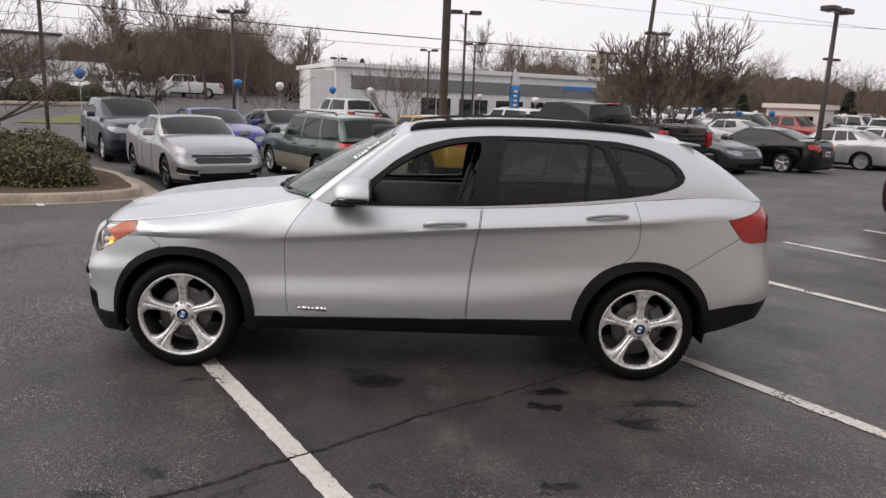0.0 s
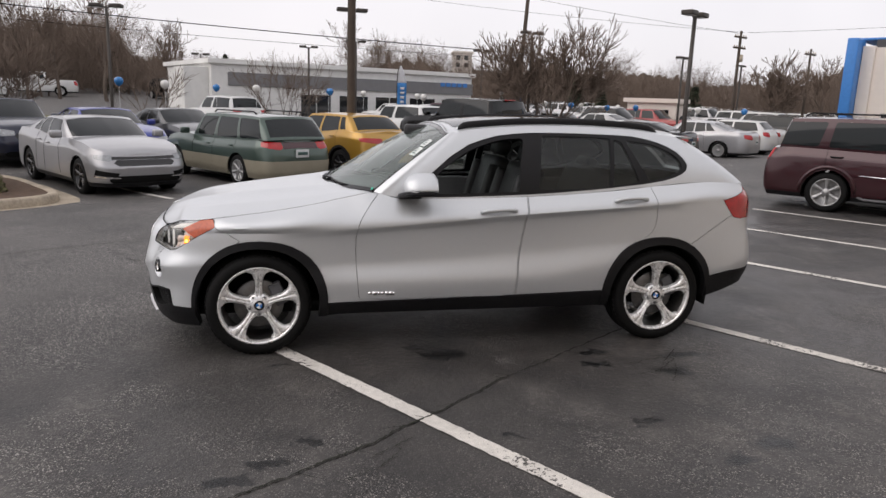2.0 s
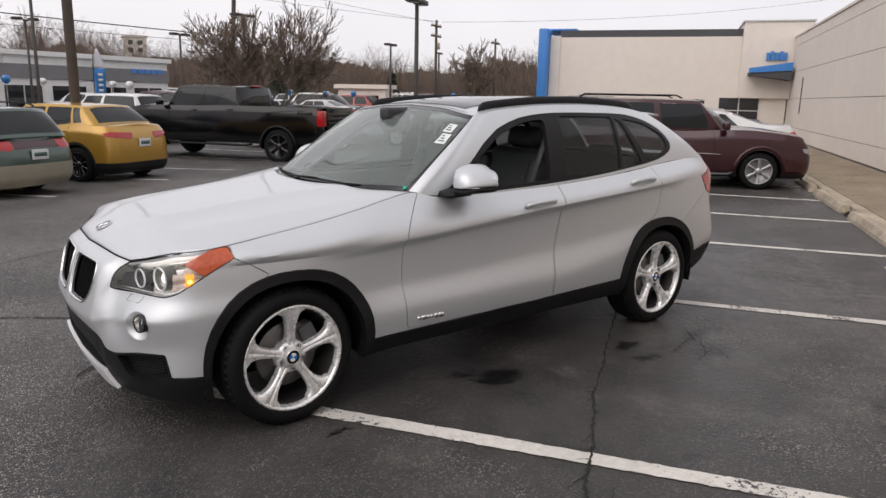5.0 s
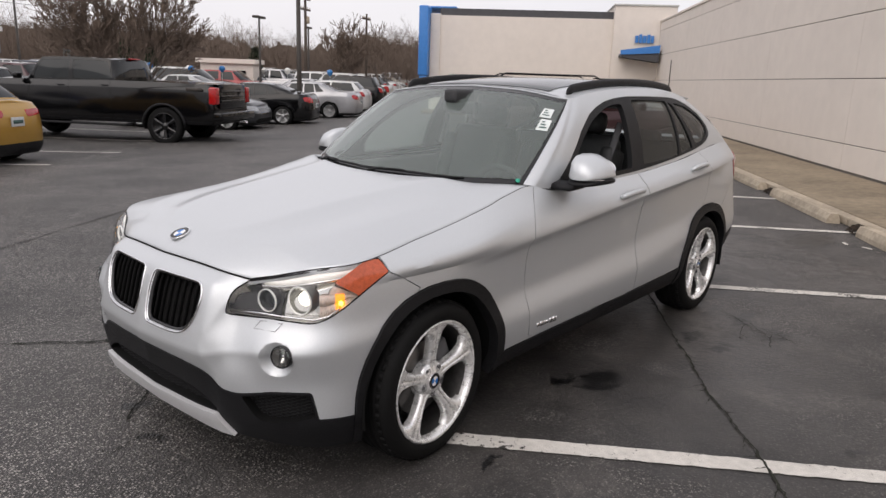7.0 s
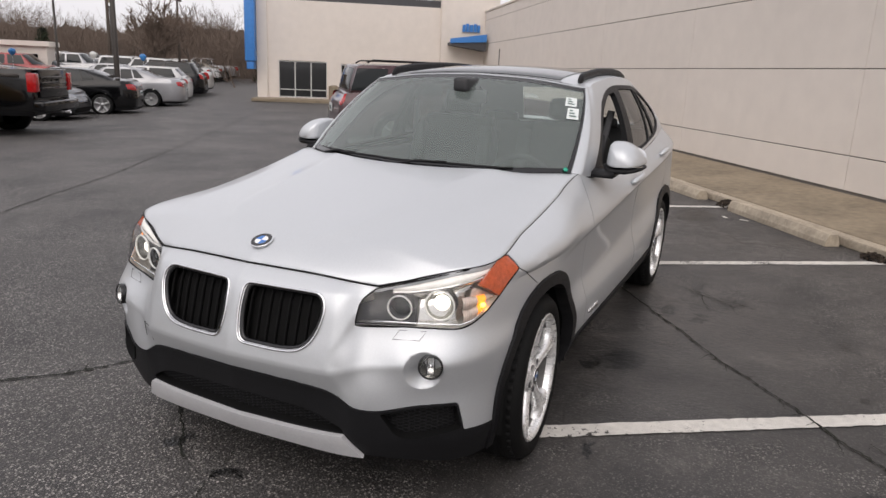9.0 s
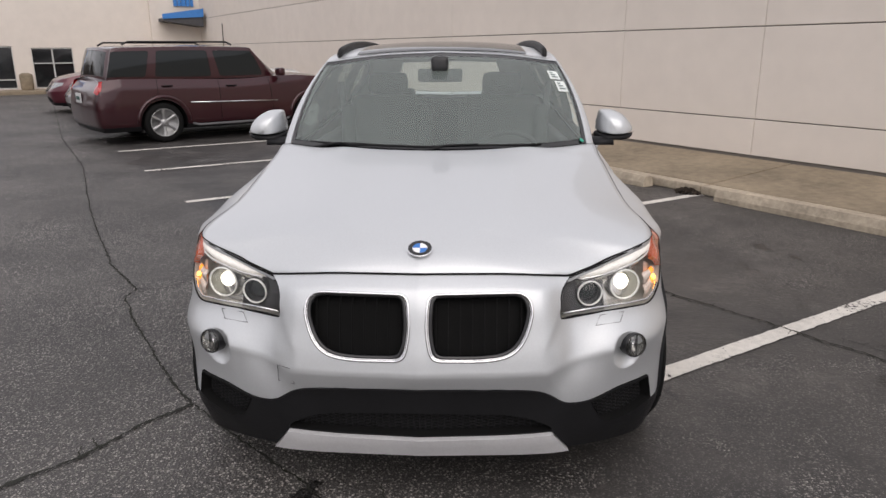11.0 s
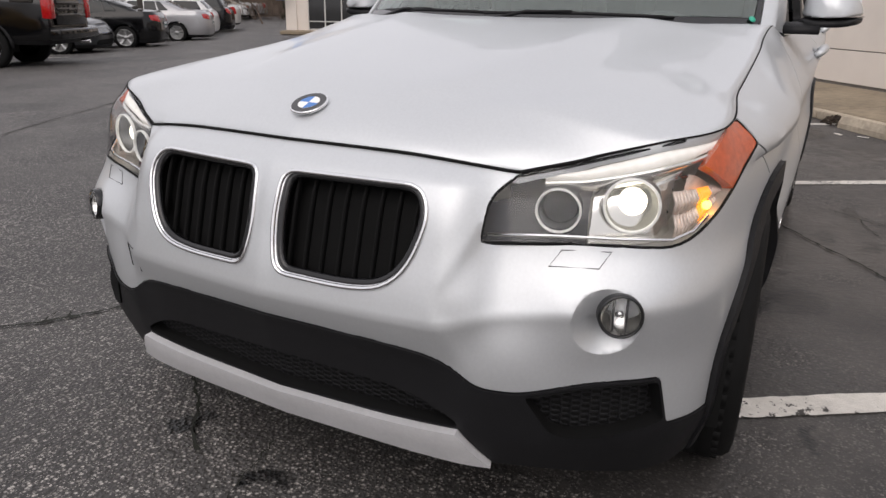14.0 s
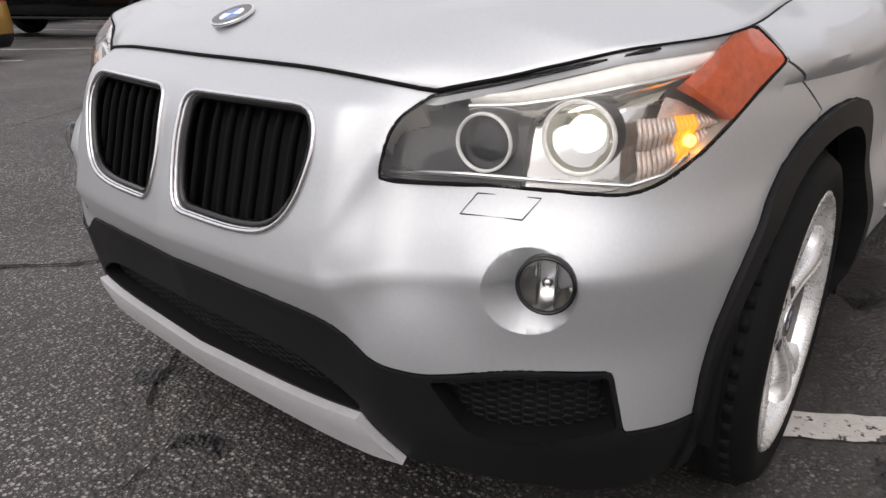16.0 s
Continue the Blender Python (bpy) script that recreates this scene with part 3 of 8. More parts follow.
DEAD_LEAVES = mat("sodden_dead_leaves", (0.035, 0.024, 0.016), 0.9, var=0.5, scale=20, island=0.5)
for k, (u, v, w, hh) in enumerate(((3.86, 3.98, 0.20, 0.10), (6.75, 3.98, 0.22, 0.08), (1.36, 3.98, 0.16, 0.06), (9.3, 3.98, 0.16, 0.07))):
    q = random.Random(90 + k)
    bm = bmesh.new()
    for _ in range(260):
        a, rr = q.uniform(0, 2 * math.pi), math.sqrt(q.random())
        c = lot(u + w * rr * math.cos(a), v + 0.09 * rr * math.sin(a), 0.006 + hh * (1 - rr * rr) * q.uniform(0.5, 1.0))
        d = Vector((q.gauss(0, 1), q.gauss(0, 1), q.gauss(0, 0.45))).normalized() * q.uniform(0.012, 0.026)
        e = d.orthogonal().normalized() * 0.012
        bm.faces.new([bm.verts.new(x) for x in (c - d, c + e, c + d, c - e)])
    tagged(obj("leaf_litter", bm, DEAD_LEAVES, smooth=False), "dark heap of sodden dead leaves against the kerb", "leaf litter", kind="stuff")
for k, (u, v) in enumerate(((3.22, 3.58), (3.05, 3.72))):
    bm = box(bmesh.new(), -0.05, 0.05, -0.016, 0.016, 0, 0.006, 0.002, Matrix.Translation(lot(u, v, 0.004)) @ Matrix.Rotation(0.5 + 0.6 * k, 4, "Z"))
    tagged(obj("paint_flake", bm, LINE_PAINT, smooth=False), "loose pale flake of line paint on asphalt", "debris")

# ---- showroom: long stucco wall beside the car, and the wing that closes the lot ----
WALL_V, WALL_TOP = 5.66, 4.15
wall = tagged(new("wall_showroom"), "cream stucco panel wall of the car showroom", "wall", kind="structure")
levels = [0.0, 0.66, 1.745, 2.80, 3.80, WALL_TOP]
cols = [-14.0, -9.0, -5.0, -2.6, -0.4, 1.80, 4.03, 8.6, 13.2, 17.8, 22.4, 28.3]
for i in range(len(cols) - 1):
    for j in range(len(levels) - 1):
        g = 0.007
        lo = 0.222 if j == 0 else levels[j] + g
        bm = box(bmesh.new(), cols[i] + (0.003 if i else 0), cols[i + 1] - 0.003, WALL_V, WALL_V + 0.25, lo, levels[j + 1] - g, 0.006, LOT)
        part("panel", bm, STUCCO, wall, smooth=False)
part("joint_backing", box(bmesh.new(), cols[0], cols[-1], WALL_V + 0.02, WALL_V + 0.24, 0.0, WALL_TOP - 0.03, 0, LOT), STUCCO_DARK, wall, smooth=False)
part("coping", box(bmesh.new(), cols[0], cols[-1], WALL_V - 0.04, WALL_V + 0.30, WALL_TOP, WALL_TOP + 0.08, 0.01, LOT), STUCCO, wall, smooth=False)

# ---- the silver crossover ----
SILVER = mat("silver_metallic_paint", (0.60, 0.62, 0.635), 0.44, metal=0.60, coat=0.45, var=0.05, scale=160, bump=0.02, bscale=1500)
CLADDING = mat("black_grained_plastic", (0.010, 0.010, 0.0112), 0.50, spec=0.28, var=0.25, scale=6, bump=0.12, bscale=700)
GLOSS_BLACK = mat("gloss_black_trim", (0.008, 0.008, 0.009), 0.18, coat=0.3)
RUBBER = mat("tyre_rubber", (0.006, 0.006, 0.006), 0.72, spec=0.22, var=0.3, scale=9, bump=0.1, bscale=300)
ALLOY = mat("silver_alloy", (0.86, 0.86, 0.85), 0.28, metal=0.6, var=0.05, scale=30)
CAST_ALLOY = mat("dull_cast_alloy", (0.40, 0.40, 0.40), 0.34, metal=0.6, var=0.12, scale=24)
CHROME = mat("chrome", (0.82, 0.82, 0.83), 0.07, metal=1.0)
DARK = mat("dark_plastic_and_gap_shade", (0.004, 0.004, 0.004), 0.8, spec=0.25)
BRAKE_BARREL = mat("brake_steel_and_barrel_shade", (0.16, 0.155, 0.15), 0.45, metal=0.9, var=0.3, scale=40)
SKID = mat("satin_silver_skid", (0.74, 0.74, 0.75), 0.42, metal=0.4, var=0.08, scale=12)
SEAT = mat("black_leather", (0.032, 0.032, 0.034), 0.5, var=0.3, scale=10, bump=0.2, bscale=200)
TRIM_GREY = mat("grey_cabin_trim", (0.10, 0.10, 0.105), 0.7, var=0.2, scale=6)
HEADLINER = mat("pale_grey_headliner", (0.40, 0.39, 0.38), 0.9)
BLUE_ENAMEL = mat("blue_enamel", (0.02, 0.16, 0.50), 0.2, coat=0.5)
WHITE_ENAMEL = mat("white_enamel", (0.85, 0.85, 0.85), 0.2, coat=0.5)
AMBER = mat("amber_lens", (0.52, 0.090, 0.03), 0.14, coat=0.6, var=0.35, scale=70, emit=(1.0, 0.22, 0.01, 0.02))
AMBER_LIT = mat("lit_amber_rib", (0.9, 0.34, 0.06), 0.2, emit=(1.0, 0.36, 0.03, 0.9))
AMBER_BULB = mat("lit_amber_bulb", (0.95, 0.5, 0.12), 0.2, emit=(1.0, 0.50, 0.08, 5.0))
FLUTED = mat("fluted_signal_reflector", (0.82, 0.70, 0.62), 0.35, metal=0.3, var=0.35, scale=60)
RED_LENS = mat("red_tail_lens", (0.42, 0.008, 0.010), 0.12, coat=0.6, var=0.4, scale=30)
REFLECTOR = mat("lamp_reflector", (0.82, 0.81, 0.77), 0.14, metal=0.92)
LAMP_BOWL = mat("satin_lamp_housing", (0.60, 0.58, 0.53), 0.35, metal=0.4, var=0.2, scale=40)
BEZEL = mat("grey_chrome_bezel", (0.13, 0.13, 0.125), 0.3, metal=0.7)
SMOKED = mat("smoked_lamp_bezel", (0.045, 0.045, 0.047), 0.35, metal=0.4)
XENON = mat("lit_projector", (1, 1, 1), 0.2, emit=(1.0, 0.96, 0.80, 2.6))
# faint emission added to brighten the pale ring and the light bar
HALO = mat("pale_light_ring", (0.80, 0.81, 0.79), 0.22, var=0.25, scale=90, emit=(1.0, 0.95, 0.85, 0.10))
EYEBROW = mat("light_bar_with_added_glow", (0.90, 0.89, 0.85), 0.3, var=0.15, scale=60, emit=(1.0, 0.95, 0.84, 0.20))
PAPER = mat("white_sticker_paper", (0.72, 0.76, 0.74), 0.6)
GREEN_DOT = mat("green_dot_sticker", (0.03, 0.40, 0.27), 0.5)
INK = mat("dark_print", (0.05, 0.10, 0.09), 0.7)


def glass_material(name, tint, clear, rough=0.0, ior=1.52, veil=0.0):
    """Thin car glass: clear or tinted, with a sharp surface reflection and a pale diffuse veil for dust and reflected
    light.
    """
    m = bpy.data.materials.new(name)
    m.use_nodes = True
    n, l = m.node_tree.nodes, m.node_tree.links
    n.remove(n["Principled BSDF"])
    tr, gl, mx, lw = n.new("ShaderNodeBsdfTransparent"), n.new("ShaderNodeBsdfGlossy"), n.new("ShaderNodeMixShader"), n.new("ShaderNodeLayerWeight")
    power, fr = n.new("ShaderNodeMath"), n.new("ShaderNodeMath")
    power.operation, fr.operation = "POWER", "MULTIPLY_ADD"
    lw.inputs["Blend"].default_value = 0.5
    f0 = ((ior - 1) / (ior + 1)) ** 2
    power.inputs[1].default_value, fr.inputs[1].default_value, fr.inputs[2].default_value = 5.0, 1 - f0, f0
    l.new(lw.outputs["Facing"], power.inputs[0])
    l.new(power.outputs[0], fr.inputs[0])
    tr.inputs["Color"].default_value = (*(t * clear for t in tint), 1)
    gl.inputs["Roughness"].default_value = rough
    l.new(fr.outputs[0], mx.inputs[0])
    l.new(tr.outputs[0], mx.inputs[1])
    l.new(gl.outputs[0], mx.inputs[2])
    last = mx.outputs[0]
    if veil:
        haze, over = n.new("ShaderNodeBsdfDiffuse"), n.new("ShaderNodeMixShader")
        # pale greenish colour imitates reflected sky and haze on the glass
        haze.inputs["Color"].default_value = (0.64, 0.74, 0.70, 1)
        over.inputs[0].default_value = veil
        l.new(last, over.inputs[1])
        l.new(haze.outputs[0], over.inputs[2])
        last = over.outputs[0]
    l.new(last, n["Material Output"].inputs[0])
    return m


WINDSCREEN = glass_material("windscreen_glass", (0.84, 0.94, 0.90), 0.88, ior=1.75, veil=0.13)
REAR_GLASS = glass_material("rear_glass", (0.9, 0.93, 0.92), 0.80, ior=1.6)
SIDE_GLASS = glass_material("tinted_side_glass", (0.86, 0.93, 0.90), 0.42, ior=1.50, veil=0.012)
LENS_CLEAR = glass_material("clear_lamp_lens", (0.97, 0.97, 0.97), 0.96)
CAR_GLASS = mat("dark_car_glass", (0.010, 0.013, 0.014), 0.06, spec=0.42)

PLAN = [(-2.155, 0), (-2.13, 0.36), (-2.085, 0.52), (-2.02, 0.68), (-1.91, 0.805), (-1.74, 0.865), (-1.38, 0.893), (-0.95, 0.893),
        (-0.76, 0.893), (0.33, 0.90), (1.0, 0.90), (1.38, 0.893), (1.78, 0.872), (2.115, 0.80), (2.285, 0.52), (2.345, 0)]
plan_line = [catmull([(x, y, 0) for x, y in PLAN], k * 15 / 600) for k in range(601)]
plan_line[0].y = plan_line[-1].y = 0
plan_s = [0.0]
for a, b in zip(plan_line, plan_line[1:]):
    plan_s.append(plan_s[-1] + (b - a).length)
knot_s = [plan_s[k * 40] for k in range(16)]
plan_n = []
for k in range(601):
    d = plan_line[min(600, k + 4)] - plan_line[max(0, k - 4)]
    if k == 0 or k == 600:
        d = Vector((0, 1 if k == 0 else -1, 0))
    plan_n.append(Vector((-d.y, d.x, 0)).normalized())
S_END = plan_s[-1]
USED = [0.0, 0.385] + [knot_s[k] for k in (2, 3, 4, 5, 6, 8, 9, 11, 12, 13, 15)]
# heights and insets of seven feature lines, from the nose round the side to the tail
LINE_Z = [
    (0.205, 0.21, 0.212, 0.2, 0.195, 0.2, 0.22, 0.255, 0.262, 0.275, 0.31, 0.385, 0.4),
    (0.275, 0.28, 0.285, 0.31, 0.318, 0.318, 0.325, 0.345, 0.362, 0.385, 0.44, 0.5, 0.52),
    (0.445, 0.43, 0.44, 0.43, 0.435, 0.435, 0.44, 0.46, 0.475, 0.6, 0.52, 0.57, 0.58),
    (0.515, 0.517, 0.545, 0.562, 0.575, 0.588, 0.6, 0.6, 0.66, 0.74, 0.64, 0.67, 0.68),
    (0.65, 0.65, 0.648, 0.658, 0.666, 0.672, 0.735, 0.782, 0.874, 0.948, 0.81, 0.82, 0.82),
    (0.765, 0.762, 0.755, 0.775, 0.795, 0.795, 0.795, 0.83, 0.92, 0.993, 1.03, 1, 1),
]
LINE_IN = [
    (0.075, 0.06, 0.045, 0.06, 0.05, 0.04, 0.03, 0.055, 0.055, 0.05, 0.04, 0.05, 0.05),
    (0.045, 0.032, 0.022, 0.022, 0.012, 0.01, 0.008, 0.012, 0.012, 0.012, 0.008, 0.010, 0.010),
    (0.014, 0.014, 0, 0.02, 0.016, 0.006, 0, 0, 0, 0, 0, 0, 0),
    (-0.01, -0.008, 0.018, 0.002, 0, 0, 0.002, 0.034, 0.038, 0.014, 0.004, 0.012, 0.012),
    (0.018, 0.018, 0.056, 0.05, 0.032, 0.018, 0.008, 0.024, 0.024, 0.012, 0.012, 0.04, 0.05),
    (0.058, 0.058, 0.094, 0.088, 0.058, 0.032, 0.016, 0.002, -0.002, 0.004, 0.025, 0.05, 0.08),
]
# the top line (bonnet edge, then belt): place along the plan, height, inset
TOP_LINE = [(0.0, 0.812, 0.110), (0.25, 0.810, 0.112), (0.42, 0.8005, 0.115), (knot_s[2] - 0.03, 0.7925, 0.117), (knot_s[2], 0.788, 0.118), (knot_s[2] + 0.035, 0.796, 0.1225), (knot_s[3], 0.822, 0.138), (knot_s[4], 0.853, 0.106), (knot_s[5], 0.871, 0.066), (knot_s[6], 0.911, 0.116)]
TOP_SIDE = [(-1.20, 0.938, 0.120), (-0.976, 0.980, 0.120), (-0.81, 1.018, 0.126), (-0.66, 1.045, 0.122), (-0.47, 1.010, 0.098), (0.33, 1.028, 0.085), (1.0, 1.072, 0.090), (1.38, 1.110, 0.105), (1.80, 1.135, 0.120)]
_cols = {}


def column(s):
    key = round(s, 4)
    if key not in _cols:
        if len(TOP_LINE) == 10:
            TOP_LINE.extend([(s_of(x), z, o) for x, z, o in TOP_SIDE] + [(knot_s[13], 1.12, 0.12), (S_END, 1.10, 0.17)])
        ks, kz, ko = zip(*TOP_LINE)
        _cols[key] = ([pchip(USED, z, s) for z in LINE_Z] + [pchip(ks, kz, s)], [pchip(USED, o, s) for o in LINE_IN] + [pchip(ks, ko, s)])
    return _cols[key]


def plan_at(s):
    s = min(max(s, 0.0), S_END)
    lo, hi = 0, 600
    while hi - lo > 1:
        mid = (lo + hi) // 2
        if plan_s[mid] <= s:
            lo = mid
        else:
            hi = mid
    t = (s - plan_s[lo]) / (plan_s[hi] - plan_s[lo])
    return plan_line[lo].lerp(plan_line[hi], t), plan_n[lo].lerp(plan_n[hi], t).normalized()


SHOULDER_END = knot_s[8]


def ease(t):
    t = min(1.0, max(0.0, t))
    return t * t * (3 - 2 * t)


def relief(s, z, zs):
    """Pressed creases: the ledge under the grilles, their raised frame, and the shoulder line along the doors."""
    out = 0.0
    if s < knot_s[5]:
        out += 0.0055 * ease((knot_s[5] - s) / 0.35) * math.exp(-abs(z - zs[3]) / 0.022)
    if z > 0.50 and s < 0.9:
        edge = 0.525 - 0.66 * max(0.0, 0.79 - z)
        up = ease((z - 0.545) / 0.10) * ease((0.80 - z) / 0.02 + 0.2)
        out += 0.0035 * up * math.exp(-abs(s - edge) / 0.016)
        if s > edge:
            out -= 0.0035 * up * math.exp(-(s - edge) / 0.055) * (1 - math.exp(-(s - edge) / 0.014))
    if 0.41 < z < 0.58 and s < 0.9:
        edge = 0.385 + 0.62 * max(0.0, 0.545 - z)
        low = ease((z - 0.42) / 0.03) * ease((0.575 - z) / 0.035)
        out += 0.002 * low * math.exp(-abs(s - edge) / 0.018)
        if s > edge:
            out -= 0.003 * low * math.exp(-(s - edge) / 0.07) * (1 - math.exp(-(s - edge) / 0.02))
    if z > zs[5] and s > knot_s[5]:
        t = min(1.0, (z - zs[5]) / (zs[6] - zs[5]))
        out += 0.046 * 4 * t * (1 - t) * ease((s - knot_s[5]) / 0.25) * ease((SHOULDER_END - s) / 0.45)
    if s > knot_s[6]:
        out += 0.0055 * ease((s - knot_s[6]) / 0.5) * ease((knot_s[13] - s) / 0.3) * math.exp(-abs(z - zs[5]) / 0.024)
    return out


def lower(s, z):
    """The car's flank, from the sill to the belt and the bonnet's edge."""
    p, n = plan_at(s)
    zs, os = column(min(max(s, 0.0), S_END))
    off = pchip(zs, os, z) - relief(s, z, zs)
    if z > zs[-1]:
        off += (z - zs[-1]) * 0.6
    q = p - n * off
    q.z = z
    if s <= 1e-6 or s >= S_END - 1e-6:
        q.y = 0.0
    return q


def top_z(s):
    return column(s)[0][-1]


def s_of(x):
    """Where the flank reaches x, behind the nose."""
    lo, hi = knot_s[4], knot_s[13]
    for _ in range(40):
        mid = (lo + hi) / 2
        if plan_at(mid)[0].x < x:
            lo = mid
        else:
            hi = mid
    return lo


def flank_rows(s):
    zs = column(s)[0]
    out = []
    for a, b, n in zip(zs, zs[1:], (4, 6, 9, 9, 9, 6)):
        out += [a + (b - a) * k / n for k in range(n)]
    return out + [zs[-1]]


cols = []
s = 0.0
while s < S_END - 0.012:
    cols.append(s)
    s += 0.011 if s < knot_s[3] else (0.018 if s < knot_s[5] or s > knot_s[12] else 0.03)
cols.append(S_END)
flank = Skin(lower, cols, flank_rows)


def side_shape(pts):
    return flank.chart(pts, (0, 2), (s_of(pts[0][0]), pts[0][1]))


def nose_shape(pts):
    out = []
    for p in pts:
        out += [(-0.03, p[1])] if p[0] <= 0 else flank.chart([p], (1, 2), (min(1.0, p[0] * 1.04), p[1]))
    return out


def ring(cx, cz, r, sq=2.0, n=40):
    out = []
    for k in range(n):
        a = 2 * math.pi * k / n
        c, s_ = math.cos(a), math.sin(a)
        d = (abs(c) ** sq + abs(s_) ** sq) ** (-1 / sq)
        out.append((cx + r * d * c, cz + r * d * s_))
    return out


fog_c = lower(0.705, 0.545)


def fog_rim(ang):
    """Where the round dish of the fog lamp meets the bumper."""
    lo, hi = 0.0, 0.12
    for _ in range(30):
        mid = (lo + hi) / 2
        if (lower(0.705 + mid * math.cos(ang), 0.545 + mid * math.sin(ang)) - fog_c).length < 0.065:
            lo = mid
        else:
            hi = mid
    return (0.705 + lo * math.cos(ang), 0.545 + lo * math.sin(ang))


SHAPES = {
    "arch_f": side_shape(ring(-1.38, 0.322, 0.378, 2.15)),
    "arch_r": side_shape(ring(1.38, 0.322, 0.378, 2.15)),
    "trim_f": side_shape(ring(-1.37, 0.325, 0.422, 2.25)),
    "trim_r": side_shape(ring(1.37, 0.33, 0.425, 2.25)),
    "kidney": nose_shape(rounded([(0.032, 0.762), (0.335, 0.764), (0.361, 0.715), (0.336, 0.622), (0.288, 0.574), (0.205, 0.562), (0.042, 0.565), (0.024, 0.65)], [0.03, 0.035, 0.04, 0.05, 0.05, 0.06, 0.03, 0.05])),
    "headlight": rounded([(0.528, 0.785), (0.480, 0.747), (0.468, 0.668), (0.66, 0.676), (0.86, 0.672), (0.955, 0.718), (1.04, 0.770), (1.155, 0.832), (1.135, 0.88), (0.90, 0.88), (0.62, 0.85)], [0.004, 0.03, 0.015, 0.02, 0.05, 0.03, 0.03, 0.01, 0.005, 0.005, 0.005]),
    "fog": [fog_rim(2 * math.pi * k / 36) for k in range(36)],
    "fog_mid": [(0.705 + (fog_rim(2 * math.pi * k / 24)[0] - 0.705) * 0.86, 0.545 + (fog_rim(2 * math.pi * k / 24)[1] - 0.545) * 0.86) for k in range(24)],
    "washer": [(0.617, 0.664), (0.716, 0.665), (0.690, 0.637), (0.594, 0.635)],
    "intake_side": rounded([(0.565, 0.390), (0.70, 0.412), (0.825, 0.418), (0.845, 0.335), (0.70, 0.300), (0.62, 0.305)], [0.01, 0.02, 0.01, 0.01, 0.05, 0.03]),
    "centre_black": rounded([(-0.03, 0.463), (0.30, 0.461), (0.40, 0.448), (0.475, 0.396), (0.55, 0.394), (0.69, 0.420), (0.832, 0.424), (0.858, 0.322), (1.16, 0.314), (1.16, 0.12), (-0.03, 0.12)], [0, 0.1, 0.06, 0.03, 0.02, 0.05, 0.01, 0.01, 0.01, 0.01, 0]),
    "opening": rounded([(-0.03, 0.372), (0.33, 0.362), (0.435, 0.312), (0.44, 0.297), (-0.03, 0.278)], [0, 0.08, 0.03, 0.01, 0]),
    "skid": [(-0.03, 0.276), (0.25, 0.284), (0.44, 0.293), (0.458, 0.272), (0.535, 0.185), (0.535, 0.12), (-0.03, 0.12)],
    "door_f": side_shape(rounded([(-0.585, 1.075), (-0.665, 0.99), (-0.772, 0.84), (-0.772, 0.60), (-0.748, 0.352), (0.306, 0.365), (0.318, 0.60), (0.385, 1.07)], [0.01, 0.1, 0.15, 0.2, 0.03, 0.03, 0.3, 0.01])),
    "door_r": side_shape(rounded([(0.393, 1.07), (0.326, 0.60), (0.314, 0.365), (1.05, 0.378), (1.02, 0.50), (1.16, 0.70), (1.30, 0.79), (1.325, 0.90), (1.285, 1.15)], [0.01, 0.3, 0.03, 0.03, 0.2, 0.2, 0.06, 0.15, 0.01])),
    "tail": flank.chart(rounded([(1.845, 1.022), (1.90, 0.950), (1.955, 0.890), (2.04, 0.872)], 0.012), (0, 2), (s_of(1.85), 1.02)) + [(S_END - 0.66, 0.868), (S_END - 0.58, 0.90), (S_END - 0.57, 1.0), (S_END - 0.62, 1.07), (S_END - 0.76, 1.092)],
}
sill_line = [(-1.05, 0.336), (-0.96, 0.338), (0.0, 0.358), (1.0, 0.384), (1.06, 0.386)]
SHAPES["sill"] = side_shape(sill_line + [(1.06, 0.20), (-1.05, 0.20)])
SHAPES["rear_black"] = side_shape([(1.66, 0.458), (1.757, 0.462), (1.95, 0.50)]) + [(S_END + 0.05, 0.55), (S_END + 0.05, 0.2)] + side_shape([(1.66, 0.21)])
SHAPES["rear_bumper"] = side_shape([(1.60, 0.70), (1.70, 0.765), (1.80, 0.83), (1.93, 0.905)]) + [(S_END - 0.6, 0.87), (S_END + 0.05, 0.82), (S_END + 0.05, 0.2)] + side_shape([(1.60, 0.21)])
SHAPES["nose"] = [(-0.05, 0.1)] + side_shape([(-1.62, 0.2), (-1.62, 0.66), (-1.49, 0.745), (-1.56, 0.79), (-1.64, 0.832)]) + [(1.155, 0.832), (1.135, 0.9), (-0.05, 0.9)]
SHAPES["gate"] = [(S_END - 0.66, 0.7), (S_END - 0.66, 1.3), (S_END + 0.05, 1.3), (S_END + 0.05, 0.7)]
SHAPES["amber"] = [(0.934, 0.814), (1.07, 0.875), (1.20, 0.875), (1.20, 0.81), (1.03, 0.755), (1.015, 0.768)]
SHAPES["lamp_inner"] = [(0.40, 0.60), (0.668, 0.60), (0.690, 0.90), (0.40, 0.90)]
SHAPES["amber_lit"] = [(0.925, 0.810), (1.012, 0.768), (1.05, 0.76), (0.97, 0.69), (0.91, 0.665), (0.890, 0.72), (0.905, 0.77)]
for key, poly in SHAPES.items():
    flank.cut(poly)


def in_shape(key):
    poly = SHAPES[key]
    return lambda a, b: inside(poly, a, b)


def both(k1, k2):
    f, g = in_shape(k1), in_shape(k2)
    return lambda a, b: f(a, b) and g(a, b)


